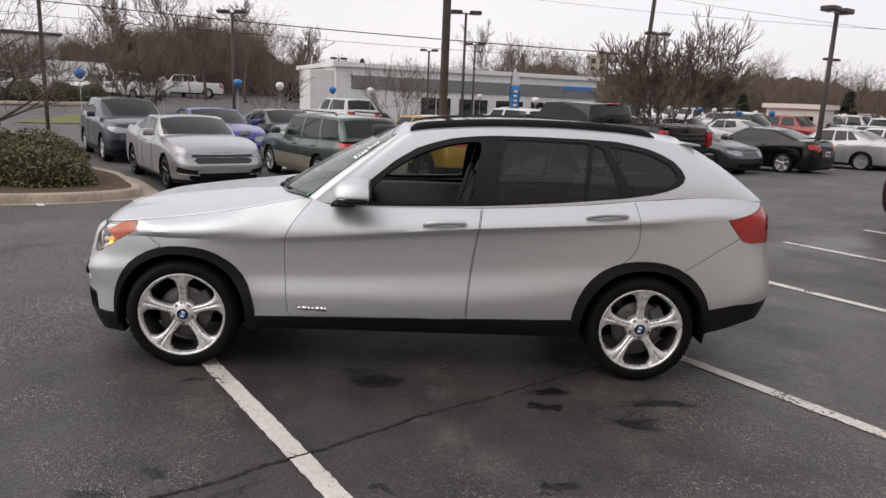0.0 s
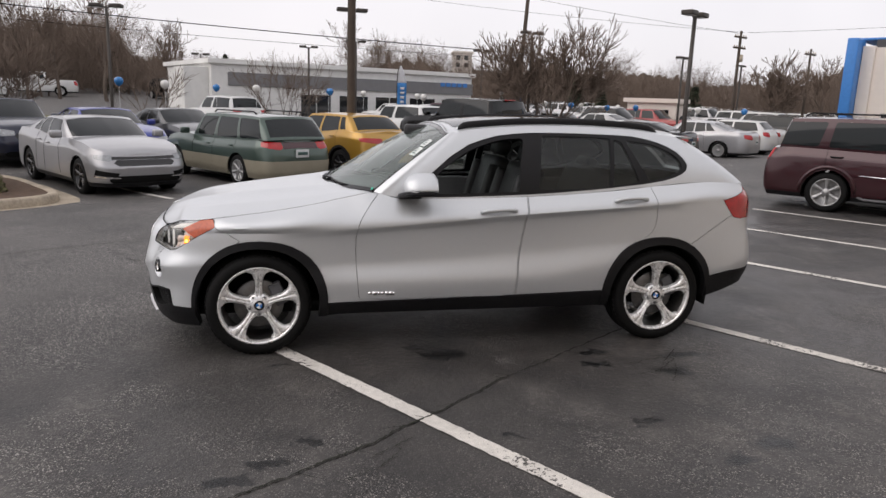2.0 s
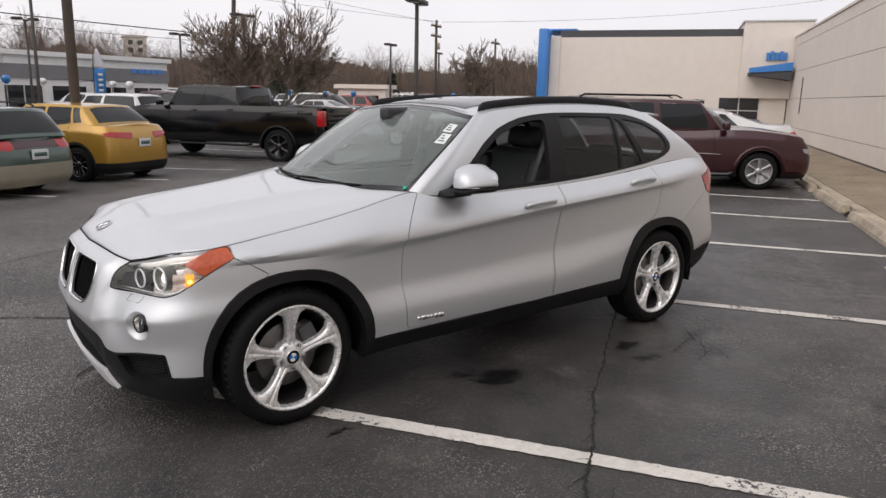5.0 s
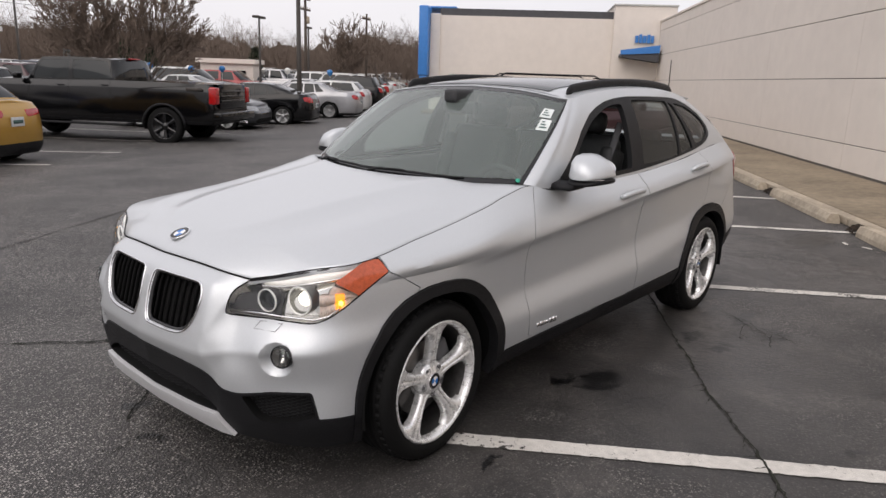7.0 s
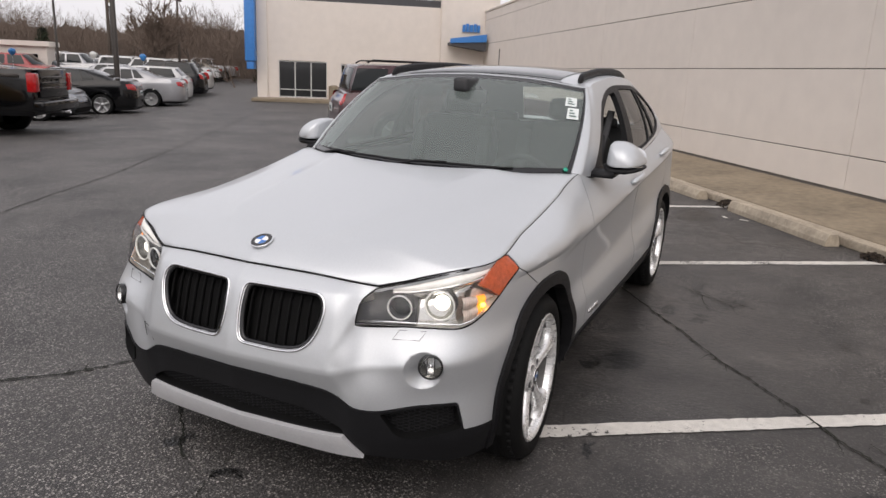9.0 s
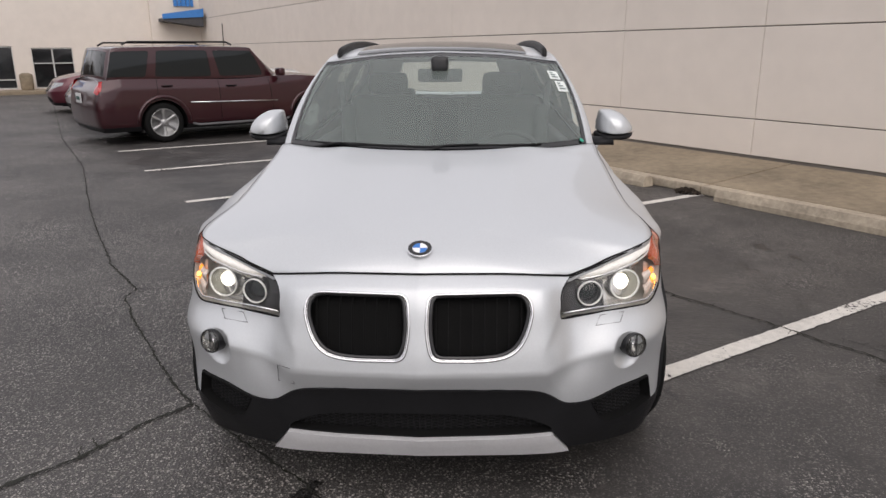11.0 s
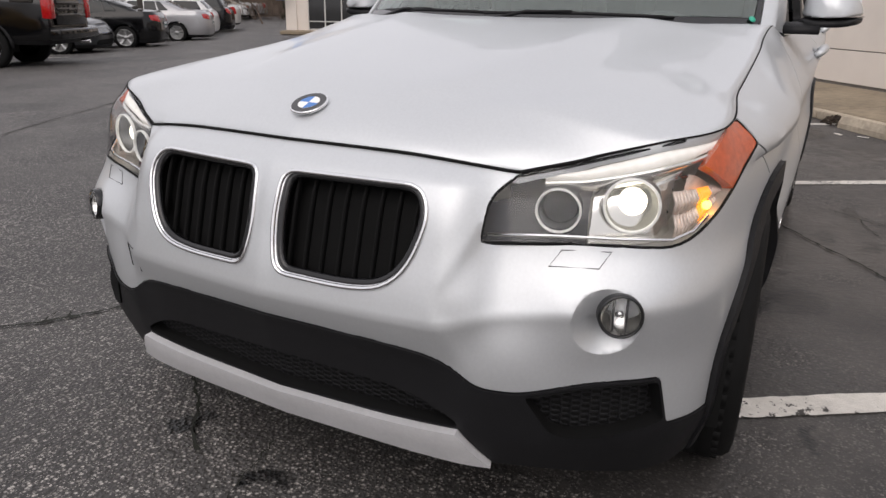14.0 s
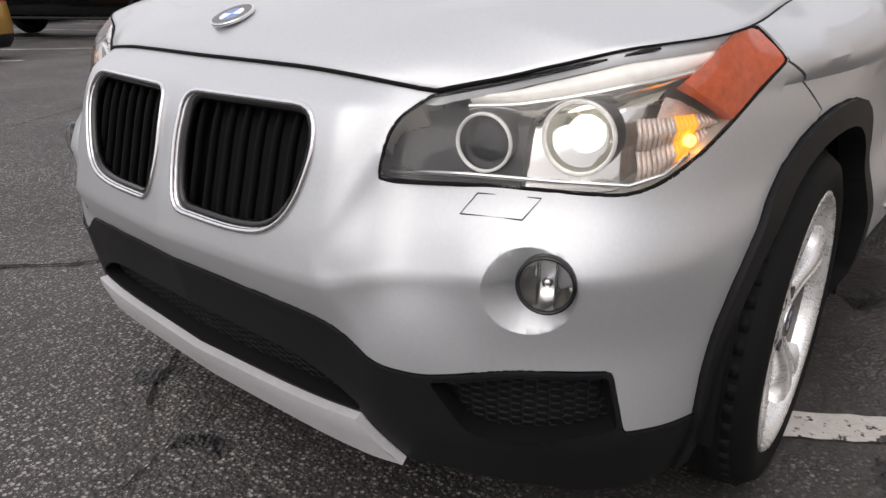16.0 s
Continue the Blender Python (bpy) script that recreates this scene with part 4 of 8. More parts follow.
mid_s = knot_s[8] * 0.5 + knot_s[9] * 0.5
flank.sort([
    ("hole", in_shape("arch_f")), ("hole", in_shape("arch_r")),
    ("trim_f", in_shape("trim_f")), ("trim_r", in_shape("trim_r")),
    ("kidney", in_shape("kidney")), ("washer", in_shape("washer")), ("amber", both("headlight", "amber")), ("amber_lit", both("headlight", "amber_lit")), ("lamp_inner", both("headlight", "lamp_inner")), ("headlight", in_shape("headlight")),
    ("fog", in_shape("fog")), ("intake_side", in_shape("intake_side")),
    ("opening", in_shape("opening")), ("skid", in_shape("skid")), ("centre_black", in_shape("centre_black")),
    ("sill", in_shape("sill")), ("tail", in_shape("tail")), ("rear_black", in_shape("rear_black")), ("rear_bumper", in_shape("rear_bumper")),
    ("nose", in_shape("nose")), ("door_f", in_shape("door_f")), ("door_r", in_shape("door_r")), ("gate", in_shape("gate")),
    ("fender", lambda a, b: a < mid_s)], "quarter")
quarter_pieces = flank.islands("quarter")

car = thing("crossover_car", "silver metallic compact crossover, driver window down, headlights lit", "car", Matrix.Translation((-2.1, 0, 0)) @ Matrix.Rotation(radians(-0.7), 4, "Z") @ Matrix.Translation((2.1, 0, 0)))
def fog_dish(p, n):
    return -n * 0.040 * max(0.0, 1 - ((p - fog_c).length / 0.0651) ** 2)


part("front_bumper", flank.panel(["nose", "fog", "washer"], dish=fog_dish), SILVER, car)
for s in (1, -1):
    part("washer_cover", tube(bmesh.new(), [(p.x, p.y * s, p.z) for p in flank.edge_loop(SHAPES["washer"], 0.0007)], 0.0011, 5, closed=True), TRIM_GREY, car, "fine outline of a headlight washer cover")
part("lower_bumper", flank.panel("centre_black", gap=0.001, depth=0.03, push=0.004), CLADDING, car, "black grained plastic lower bumper")
part("skid_plate", flank.panel("skid", gap=0.0015, depth=0.03, push=0.020), SKID, car, "satin silver skid plate under the bumper")
for s, tag in ((1, "right"), (-1, "left")):
    part("fender", flank.panel("fender", (s,)), SILVER, car)
    for q in quarter_pieces:
        part("quarter_panel", flank.panel(q, (s,)), SILVER, car)
    part("front_door", flank.panel("door_f", (s,)), SILVER, car)
    part("rear_door", flank.panel("door_r", (s,)), SILVER, car)
    part("sill", flank.panel("sill", (s,), push=0.006), CLADDING, car, "black plastic sill cladding")
    for t in ("trim_f", "trim_r"):
        part("wheel_arch_trim", flank.panel(t, (s,), gap=0.001, depth=0.05, push=0.011), CLADDING, car, "black plastic wheel arch trim")
    part("tail_light", flank.panel("tail", (s,), gap=0.002, push=0.004), RED_LENS, car, "red wraparound tail light")
part("tailgate", flank.panel("gate"), SILVER, car)
part("rear_bumper", flank.panel("rear_bumper"), SILVER, car)
part("rear_valance", flank.panel("rear_black", push=0.005), CLADDING, car, "black plastic rear bumper valance")

# added dark shell just inside the skin: shades the gaps, so that none shows daylight
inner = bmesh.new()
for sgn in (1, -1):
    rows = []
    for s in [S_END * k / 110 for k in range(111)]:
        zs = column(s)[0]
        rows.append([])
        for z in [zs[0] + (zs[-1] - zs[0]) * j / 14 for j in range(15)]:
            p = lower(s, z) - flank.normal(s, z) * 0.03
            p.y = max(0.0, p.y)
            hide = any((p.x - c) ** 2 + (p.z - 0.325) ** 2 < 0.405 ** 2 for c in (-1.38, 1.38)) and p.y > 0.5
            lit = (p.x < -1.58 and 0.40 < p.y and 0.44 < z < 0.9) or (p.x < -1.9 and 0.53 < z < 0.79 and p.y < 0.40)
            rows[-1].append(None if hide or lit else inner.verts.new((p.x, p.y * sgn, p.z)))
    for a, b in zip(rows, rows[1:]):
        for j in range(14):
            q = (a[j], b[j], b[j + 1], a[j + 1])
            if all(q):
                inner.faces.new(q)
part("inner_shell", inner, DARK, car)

# ---- bonnet ----
def seam(w):
    """The bonnet's edge, w from the lip's corner (0) to the screen (1)."""
    s0, s1 = 0.531, s_of(-0.655)
    s = s0 + (s1 - s0) * w
    return lower(s, top_z(s))


def bonnet_plain(w, k):
    e = seam(w)
    ak = abs(k)
    bulge = -0.075 * (1 - min(1, w / 0.16)) ** 2 - 0.295 * max(0, (w - 0.6) / 0.4) ** 2
    x = e.x + (1 - ak ** 2.2) * bulge
    zc = pchip([-2.06, -2.0, -1.90, -1.70, -1.40, -1.0, -0.9], [0.812, 0.862, 0.897, 0.942, 0.990, 1.040, 1.050], x)
    z = e.z + (zc - e.z) * (1 - ak ** 3.1)
    # a raised middle with a crisp edge that widens towards the screen, and a soft hollow beside it
    ridge = 0.27 + 0.30 * w
    fade = min(1, w * 3.5) * (1 - 0.45 * w)
    d = ak - ridge
    z += fade * (0.017 * (math.exp(-d / 0.07) if d > 0 else 1 - 0.35 * ease(-d / 0.25)))
    z -= fade * 0.006 * math.exp(-((d - 0.16) / 0.09) ** 2)
    z += fade * 0.004 * math.exp(-abs(d - 0.34) / 0.05)
    return Vector((x, e.y * k, z))


def bonnet_point(w, k):
    p = bonnet_plain(w, k)
    if w < 0.15:
        s = abs(k) * 0.531
        q = lower(s, top_z(s))
        q.y *= 1 if k >= 0 else -1
        p += (q - bonnet_plain(0, k)) * (1 - w / 0.15) ** 2
    return p


bonnet = bmesh.new()
ws = [0, 0.006, 0.015, 0.03, 0.05, 0.075, 0.10] + [0.13 + 0.87 * k / 40 for k in range(41)]
ks = [-1 + k / 36 for k in range(73)]
ks[0], ks[-1] = -0.997, 0.997
grid = [[bonnet.verts.new(bonnet_point(w, k)) for k in ks] for w in ws]
for a, b in zip(grid, grid[1:]):
    for j in range(72):
        bonnet.faces.new((a[j], a[j + 1], b[j + 1], b[j]))
rimv = [v for v in grid[0]] + [r[-1] for r in grid[1:]] + list(reversed(grid[-1][:-1])) + [r[0] for r in reversed(grid[1:-1])]
lowv = [bonnet.verts.new(v.co + Vector((0.0 if v in grid[0] else 0, 0, -0.02))) for v in rimv]
for v in grid[0]:
    v.co.x += 0.004
for k in range(len(rimv)):
    j = (k + 1) % len(rimv)
    bonnet.faces.new((rimv[k], rimv[j], lowv[j], lowv[k]))
for e in bonnet.edges:
    if len(e.link_faces) == 2 and e.calc_face_angle(0) > 0.7:
        e.smooth = False
bmesh.ops.recalc_face_normals(bonnet, faces=bonnet.faces[:])
part("bonnet", bonnet, SILVER, car)
# dark tubes along the bonnet's edge, in place of the shade in its gap
for sgn in (1, -1):
    gap_line = [lower(0.531 * k / 24, top_z(0.531 * k / 24)) for k in range(25)]
    part("bonnet_seam", tube(bmesh.new(), [(p.x - 0.001, p.y * sgn, p.z + 0.001) for p in gap_line], 0.0034, 6), DARK, car)
    side_line = [seam(k / 60) for k in range(61)]
    part("bonnet_side_seam", tube(bmesh.new(), [(p.x, p.y * sgn, p.z + 0.0005 - 0.0025 * min(1, k / 30)) for k, p in enumerate(side_line)], [0.0042 - 0.0024 * min(1, k / 14) for k in range(61)], 6), DARK, car)

# ---- cabin ----
HEAD = [(-0.115, 0, 1.487), (-0.122, 0.33, 1.473), (-0.140, 0.60, 1.440)]


def roof_edge_points():
    pts = [Vector(p) for p in HEAD]
    pts += [Vector(p) for p in ((-0.08, 0.638, 1.440), (0.05, 0.635, 1.462), (0.40, 0.625, 1.490), (0.85, 0.605, 1.497), (1.25, 0.575, 1.480), (1.50, 0.545, 1.450), (1.62, 0.50, 1.435), (1.68, 0.34, 1.447), (1.70, 0.0, 1.457))]
    return pts


ROOF_PTS = roof_edge_points()
BELT_PTS = [Vector((-0.93, 0, 1.045)), Vector((-0.865, 0.41, 1.045)), Vector((-0.655, 0.728, 1.046))]
for x in (-0.56, -0.30, 0.35, 0.85, 1.28, 1.66):
    s = s_of(x)
    BELT_PTS.append(lower(s, top_z(s)))
for s in (knot_s[13], knot_s[14], S_END):
    BELT_PTS.append(lower(s, top_z(s)))


def house(a, t):
    """Glass-house: a runs round it by the knots above, t from the belt to the roof."""
    a = min(max(a, 0.0), 11.0)
    b, r = catmull(BELT_PTS, a), catmull(ROOF_PTS, a)
    p = b.lerp(r, t)
    out = Vector((-1, 0, 0.3)) if a < 2 else Vector((0, 1, 0.2))
    f = min(1, max(0, a - 1.5)) if a < 9 else max(0, 1 - (a - 9))
    out = Vector((-1 if a < 5 else 1, 0, 0.4)).lerp(Vector((0, 1, 0.25)), f)
    p += out * (0.030 * 4 * t * (1 - t))
    if a <= 0 or a >= 11:
        p.y = 0
    return p


acols = [k / 12 for k in range(133)]
cabin = Skin(house, acols, lambda a: [k / 26 for k in range(27)])


def glass_shape(pts, start):
    return cabin.chart(pts, (0, 2), start)


CAB = {
    "dlo": glass_shape([(-0.505, 1.022), (-0.34, 1.017), (0.365, 1.041), (0.871, 1.079), (1.247, 1.118), (1.40, 1.142), (1.491, 1.165), (1.555, 1.19), (1.592, 1.215), (1.608, 1.25), (1.590, 1.29), (1.545, 1.338), (1.48, 1.372), (1.408, 1.399), (1.30, 1.424), (1.195, 1.440), (1.03, 1.447), (0.875, 1.449), (0.459, 1.449), (0.31, 1.439), (0.185, 1.422), (0.08, 1.394), (-0.017, 1.359), (-0.148, 1.279), (-0.311, 1.143), (-0.42, 1.06)], (3.2, 0.05)),
    "front_opening": glass_shape(rounded([(-0.27, 1.040), (0.325, 1.062), (0.345, 1.25), (0.376, 1.410), (0.30, 1.408), (0.186, 1.394), (-0.015, 1.326), (-0.179, 1.213), (-0.27, 1.12)], [0.03, 0.02, 0.02, 0.03, 0.1, 0.1, 0.1, 0.05, 0.03]), (4.1, 0.1)),
    "rear_glass": glass_shape(rounded([(0.465, 1.072), (0.98, 1.098), (1.025, 1.424), (0.51, 1.430)], 0.02), (5.2, 0.1)),
    "corner_glass": glass_shape(rounded([(1.010, 1.106), (1.215, 1.130), (1.111, 1.398), (1.052, 1.418)], 0.015), (6.3, 0.1)),
    "quarter_glass": glass_shape(rounded([(1.285, 1.142), (1.456, 1.176), (1.572, 1.228), (1.535, 1.312), (1.369, 1.385), (1.142, 1.412)], [0.02, 0.05, 0.05, 0.06, 0.05, 0.02]), (7.1, 0.1)),
    "screen": [(-0.5, 0.0), (2.05, 0.0), (2.14, 0.42), (2.30, 0.985), (-0.5, 0.985)],
    "screen_clear": [(-0.5, 0.05), (1.95, 0.05), (2.05, 0.42), (2.19, 0.945), (-0.5, 0.945)],
    "back_glass": [(9.95, 0.10), (11.5, 0.10), (11.5, 0.92), (9.9, 0.92)],
}
for poly in CAB.values():
    cabin.cut(poly)


def cab(key):
    return lambda a, b: inside(CAB[key], a, b)


cabin.sort([("hole", cab("front_opening")), ("rear_glass", cab("rear_glass")), ("corner_glass", cab("corner_glass")), ("quarter_glass", cab("quarter_glass")),
            ("surround", cab("dlo")), ("screen_clear", cab("screen_clear")), ("frit", cab("screen")), ("back_glass", cab("back_glass"))], "pillar")
part("cabin_frame", cabin.panel("pillar", gap=0.0, depth=0.03), SILVER, car)
frit_bm = cabin.panel("frit", gap=0.003, depth=0.01, push=-0.004)
part("windscreen_border", frit_bm, GLOSS_BLACK, car, "black ceramic border of the windscreen")
part("windscreen", cabin.panel("screen_clear", gap=0, depth=0, push=-0.004), WINDSCREEN, car, "clear windscreen with two paper stickers").visible_shadow = False
part("rear_window", cabin.panel("back_glass", gap=0, depth=0, push=-0.003), REAR_GLASS, car).visible_shadow = False
for s in (1, -1):
    part("window_surround", cabin.panel("surround", (s,), gap=0.001, depth=0.03, push=-0.003), CLADDING, car, "satin black window surround and pillars")
    for key, name in (("rear_glass", "rear_door_window"), ("corner_glass", "fixed_window"), ("quarter_glass", "quarter_window")):
        part(name, cabin.panel(key, (s,), gap=0, depth=0, push=-0.010), SIDE_GLASS, car).visible_shadow = False
    if s > 0:
        cabin.got["raised"] = cabin.got["hole"]
        part("front_door_window", cabin.panel("raised", (1,), gap=0, depth=0, push=-0.012), WINDSCREEN, car).visible_shadow = False


def roof_point(w, k):
    a = 2 + 7.3 * w
    e = catmull(ROOF_PTS, a)
    front, back = ROOF_PTS[0].x - ROOF_PTS[2].x, ROOF_PTS[-1].x - catmull(ROOF_PTS, 9.3).x
    x = e.x + (1 - k * k) * (front * max(0, 1 - w * 5) + back * max(0, (w - 0.85) / 0.15))
    crown = 0.046 * (1 - abs(k) ** 2.4)
    return Vector((x, e.y * k, e.z + crown * (1 if w < 0.85 else 1 - 2.2 * (w - 0.85))))


roof = bmesh.new()
grid = [[roof.verts.new(roof_point(w / 40, k / 14)) for k in range(-14, 15)] for w in range(41)]
for a, b in zip(grid, grid[1:]):
    for j in range(28):
        roof.faces.new((a[j], b[j], b[j + 1], a[j + 1]))
bmesh.ops.recalc_face_normals(roof, faces=roof.faces[:])
part("roof", roof, SILVER, car)
sunroof = bmesh.new()
grid = [[sunroof.verts.new(roof_point(0.15 + 0.57 * w / 20, 0.74 * k / 10) + Vector((0, 0, 0.004))) for k in range(-10, 11)] for w in range(21)]
for a, b in zip(grid, grid[1:]):
    for j in range(20):
        sunroof.faces.new((a[j], b[j], b[j + 1], a[j + 1]))
bmesh.ops.recalc_face_normals(sunroof, faces=sunroof.faces[:])
part("panoramic_sunroof", sunroof, CAR_GLASS, car, "dark glass panoramic sunroof")
for s in (1, -1):
    pts, rad = [], []
    for k in range(25):
        t = k / 24
        p = catmull(ROOF_PTS, 3.25 + 4.55 * t)
        lift = 0.024 * ease(min(t, 1 - t) / 0.09)
        pts.append((p.x, (p.y - 0.062) * s, p.z + 0.006 + lift))
        rad.append(0.0155 - 0.009 * (1 - ease(min(t, 1 - t) / 0.05)))
    part("roof_rail", tube(bmesh.new(), pts, rad, 10, flat=1.55), CLADDING, car, "black roof rail")
spoiler = prism(bmesh.new(), [(1.60, 1.452), (1.76, 1.437), (1.765, 1.425), (1.60, 1.425)], "y", -0.5, 0.5)
bmesh.ops.bevel(spoiler, geom=spoiler.edges[:], offset=0.012, segments=2, affect="EDGES")
part("spoiler", spoiler, SILVER, car)


# ---- the crossover's fittings ----
def frame_at(p, n, up=Vector((0, 0, 1))):
    """A pose at p whose z axis is n."""
    n = n.normalized()
    x = up.cross(n).normalized()
    y = n.cross(x)
    m = Matrix((x, y, n)).transposed().to_4x4()
    m.translation = p
    return m


def flip(p, s):
    return Vector((p.x, p.y * s, p.z))


def disc(bm, r, z, m, a0=0.0, a1=2 * math.pi, r0=0.0, n=32):
    """A flat ring or sector."""
    k = max(2, int(n * (a1 - a0) / (2 * math.pi)))
    out = [bm.verts.new(m @ Vector((r * math.cos(a0 + (a1 - a0) * i / k), r * math.sin(a0 + (a1 - a0) * i / k), z))) for i in range(k + 1)]
    if r0:
        inn = [bm.verts.new(m @ Vector((r0 * math.cos(a0 + (a1 - a0) * i / k), r0 * math.sin(a0 + (a1 - a0) * i / k), z))) for i in range(k + 1)]
    else:
        inn = [bm.verts.new(m @ Vector((0, 0, z)))] * (k + 1)
    for i in range(k):
        f = (out[i], out[i + 1], inn[i + 1], inn[i]) if r0 else (out[i], out[i + 1], inn[0])
        bm.faces.new(f)
    return bm


def grid_strip(bm, grid):
    for a, b in zip(grid, grid[1:]):
        for j in range(len(a) - 1):
            bm.faces.new((a[j], b[j], b[j + 1], a[j + 1]))


def roundel(parent, m, r):
    """The maker's round badge as plain coloured shapes."""
    b = part("badge", lathe(bmesh.new(), [(0, 0), (r, 0), (r * 1.02, 0.002), (r, 0.005), (r * 0.94, 0.006), (r * 0.92, 0.005), (0, 0.005)], 32, m), CHROME, parent, "round chrome, black, blue and white badge")
    part("ring", disc(bmesh.new(), r * 0.93, 0.0062, m, r0=r * 0.60), GLOSS_BLACK, b)
    for k in range(4):
        part("quadrant", disc(bmesh.new(), r * 0.585, 0.0062, m, math.pi / 2 * k, math.pi / 2 * (k + 1)), BLUE_ENAMEL if k % 2 else WHITE_ENAMEL, b)
    return b


n0 = (bonnet_point(0.09, 0.02) - bonnet_point(0.09, -0.02)).cross(bonnet_point(0.03, 0) - bonnet_point(0.15, 0))
n0 = n0 if n0.z > 0 else -n0
pb = min((bonnet_point(w / 300, 0) for w in range(90)), key=lambda p: abs(p.z - 0.872))
roundel(car, frame_at(pb + n0.normalized() * 0.002, n0), 0.041)

# kidneys
for s in (1, -1):
    loop = [flip(p, s) for p in flank.edge_loop(SHAPES["kidney"], 0.001)]
    g = part("kidney_grille", flank.panel("kidney", (s,), gap=0.0, depth=-0.05, push=-0.052), DARK, car, "black kidney grille with chrome surround")
    part("chrome_surround", tube(bmesh.new(), loop, 0.0048, 8, closed=True), CHROME, g, "chrome grille surround")
    mid = sum(loop, Vector()) / len(loop)
    part("inner_frame", tube(bmesh.new(), [mid + (p - mid) * 0.935 + Vector((0.012, 0, 0)) for p in loop], 0.0100, 6, closed=True), GLOSS_BLACK, g)
    part("inner_chrome", tube(bmesh.new(), [mid + (p - mid) * 0.976 + Vector((0.005, 0, 0)) for p in loop], 0.0036, 6, closed=True), CHROME, g)
    zs = [p.z for p in loop]
    for k in range(8):
        y = 0.056 + 0.0385 * k
        zz = [z / 1000 for z in range(540, 775, 4) if inside([(abs(p.y), p.z) for p in loop], y, z / 1000)]
        if len(zz) < 8:
            continue
        bm = bmesh.new()
        pts = []
        for i in range(7):
            z = zz[0] + (zz[-1] - zz[0]) * i / 6
            q = flank.chart([(y, z)], (1, 2), (y * 1.04, z))[0]
            pts.append(flip(lower(*q) - flank.normal(*q) * 0.020, s))
        front = [(p, p + Vector((0.016, 0, 0))) for p in pts]
        vs = [[bm.verts.new(v + Vector((0, dy, 0))) for v in pair for dy in (-0.0014, 0.0014)] for pair in front]
        for a, b in zip(vs, vs[1:]):
            for i, j in ((0, 1), (1, 3), (3, 2), (2, 0)):
                bm.faces.new((a[i], a[j], b[j], b[i]))
        part("slat", bm, DARK, g)

# lower intakes with honeycomb mesh
def honeycomb(bm, cells, size, to_surface, s, depth):
    for a, b in cells:
        ring_pts = [(a + size * math.cos(math.pi / 3 * k), b + size * 0.72 * math.sin(math.pi / 3 * k)) for k in range(6)]
        tube(bm, [flip(to_surface(*q) - flank.normal(*q) * depth, s) for q in ring_pts], 0.0022, 4, closed=True)


for s in (1, -1):
    pocket = part("side_intake", flank.panel("intake_side", (s,), gap=0, depth=-0.05, push=-0.042), DARK, car, "black honeycomb side air intake")
    bm = bmesh.new()
    cells = [(a, b) for i in range(16) for j in range(12) for a, b in [(0.55 + 0.0205 * i, 0.295 + 0.0125 * j + (0.0062 if i % 2 else 0))] if inside(SHAPES["intake_side"], a, b)]
    honeycomb(bm, cells, 0.0115, lower, s, 0.030)
    part("honeycomb_mesh", bm, CLADDING, pocket)
centre_pocket = part("centre_intake", flank.panel("opening", gap=0, depth=-0.045, push=-0.045), DARK, car, "black honeycomb centre air intake")
bm = bmesh.new()
for s in (1, -1):
    cells = [(a, b) for i in range(23) for j in range(8) for a, b in [(0.012 + 0.0205 * i, 0.285 + 0.0125 * j + (0.0062 if i % 2 else 0))] if inside(SHAPES["opening"], a, b)]
    honeycomb(bm, cells, 0.0115, lower, s, 0.030)
part("honeycomb_mesh", bm, CLADDING, centre_pocket)
# square towing-eye cover outline on the bumper's other side
tow = flank.edge_loop([(0.400, 0.468), (0.458, 0.470), (0.454, 0.528), (0.405, 0.526)], 0.0006)
part("towing_cover", tube(bmesh.new(), tow, 0.0012, 4, closed=True), DARK, car)

# fog lamps in round dishes
for s in (1, -1):
    q = (0.728, 0.560)
    m = frame_at(flip(lower(*q) - flank.normal(*q) * 0.006, s), Vector((-1, 0.42 * s, 0.10)))
    lamp = part("fog_lamp", lathe(bmesh.new(), [(0.041, -0.03), (0.041, 0.004), (0.039, 0.008), (0.036, 0.008), (0.035, 0.002), (0.034, -0.012)], 28, m), GLOSS_BLACK, car, "clear fog lamp in a black housing")
    part("bowl", lathe(bmesh.new(), [(0.035, 0.002), (0.031, -0.010), (0.020, -0.022), (0, -0.026)], 28, m), REFLECTOR, lamp, "bright lamp bowl")
    for k in (-1, 1):
        part("bowl_facet", box(bmesh.new(), k * 0.012 - 0.0015, k * 0.012 + 0.0015, -0.030, 0.030, -0.02, -0.004, 0, m), SMOKED, lamp)
    part("bulb_shield", lathe(bmesh.new(), [(0.007, -0.024), (0.007, -0.008), (0.0, -0.006)], 16, m), CHROME, lamp)
    part("fog_lens", lathe(bmesh.new(), [(0.036, 0.008), (0.026, 0.015), (0.012, 0.019), (0, 0.020)], 28, m), LENS_CLEAR, lamp).visible_shadow = False

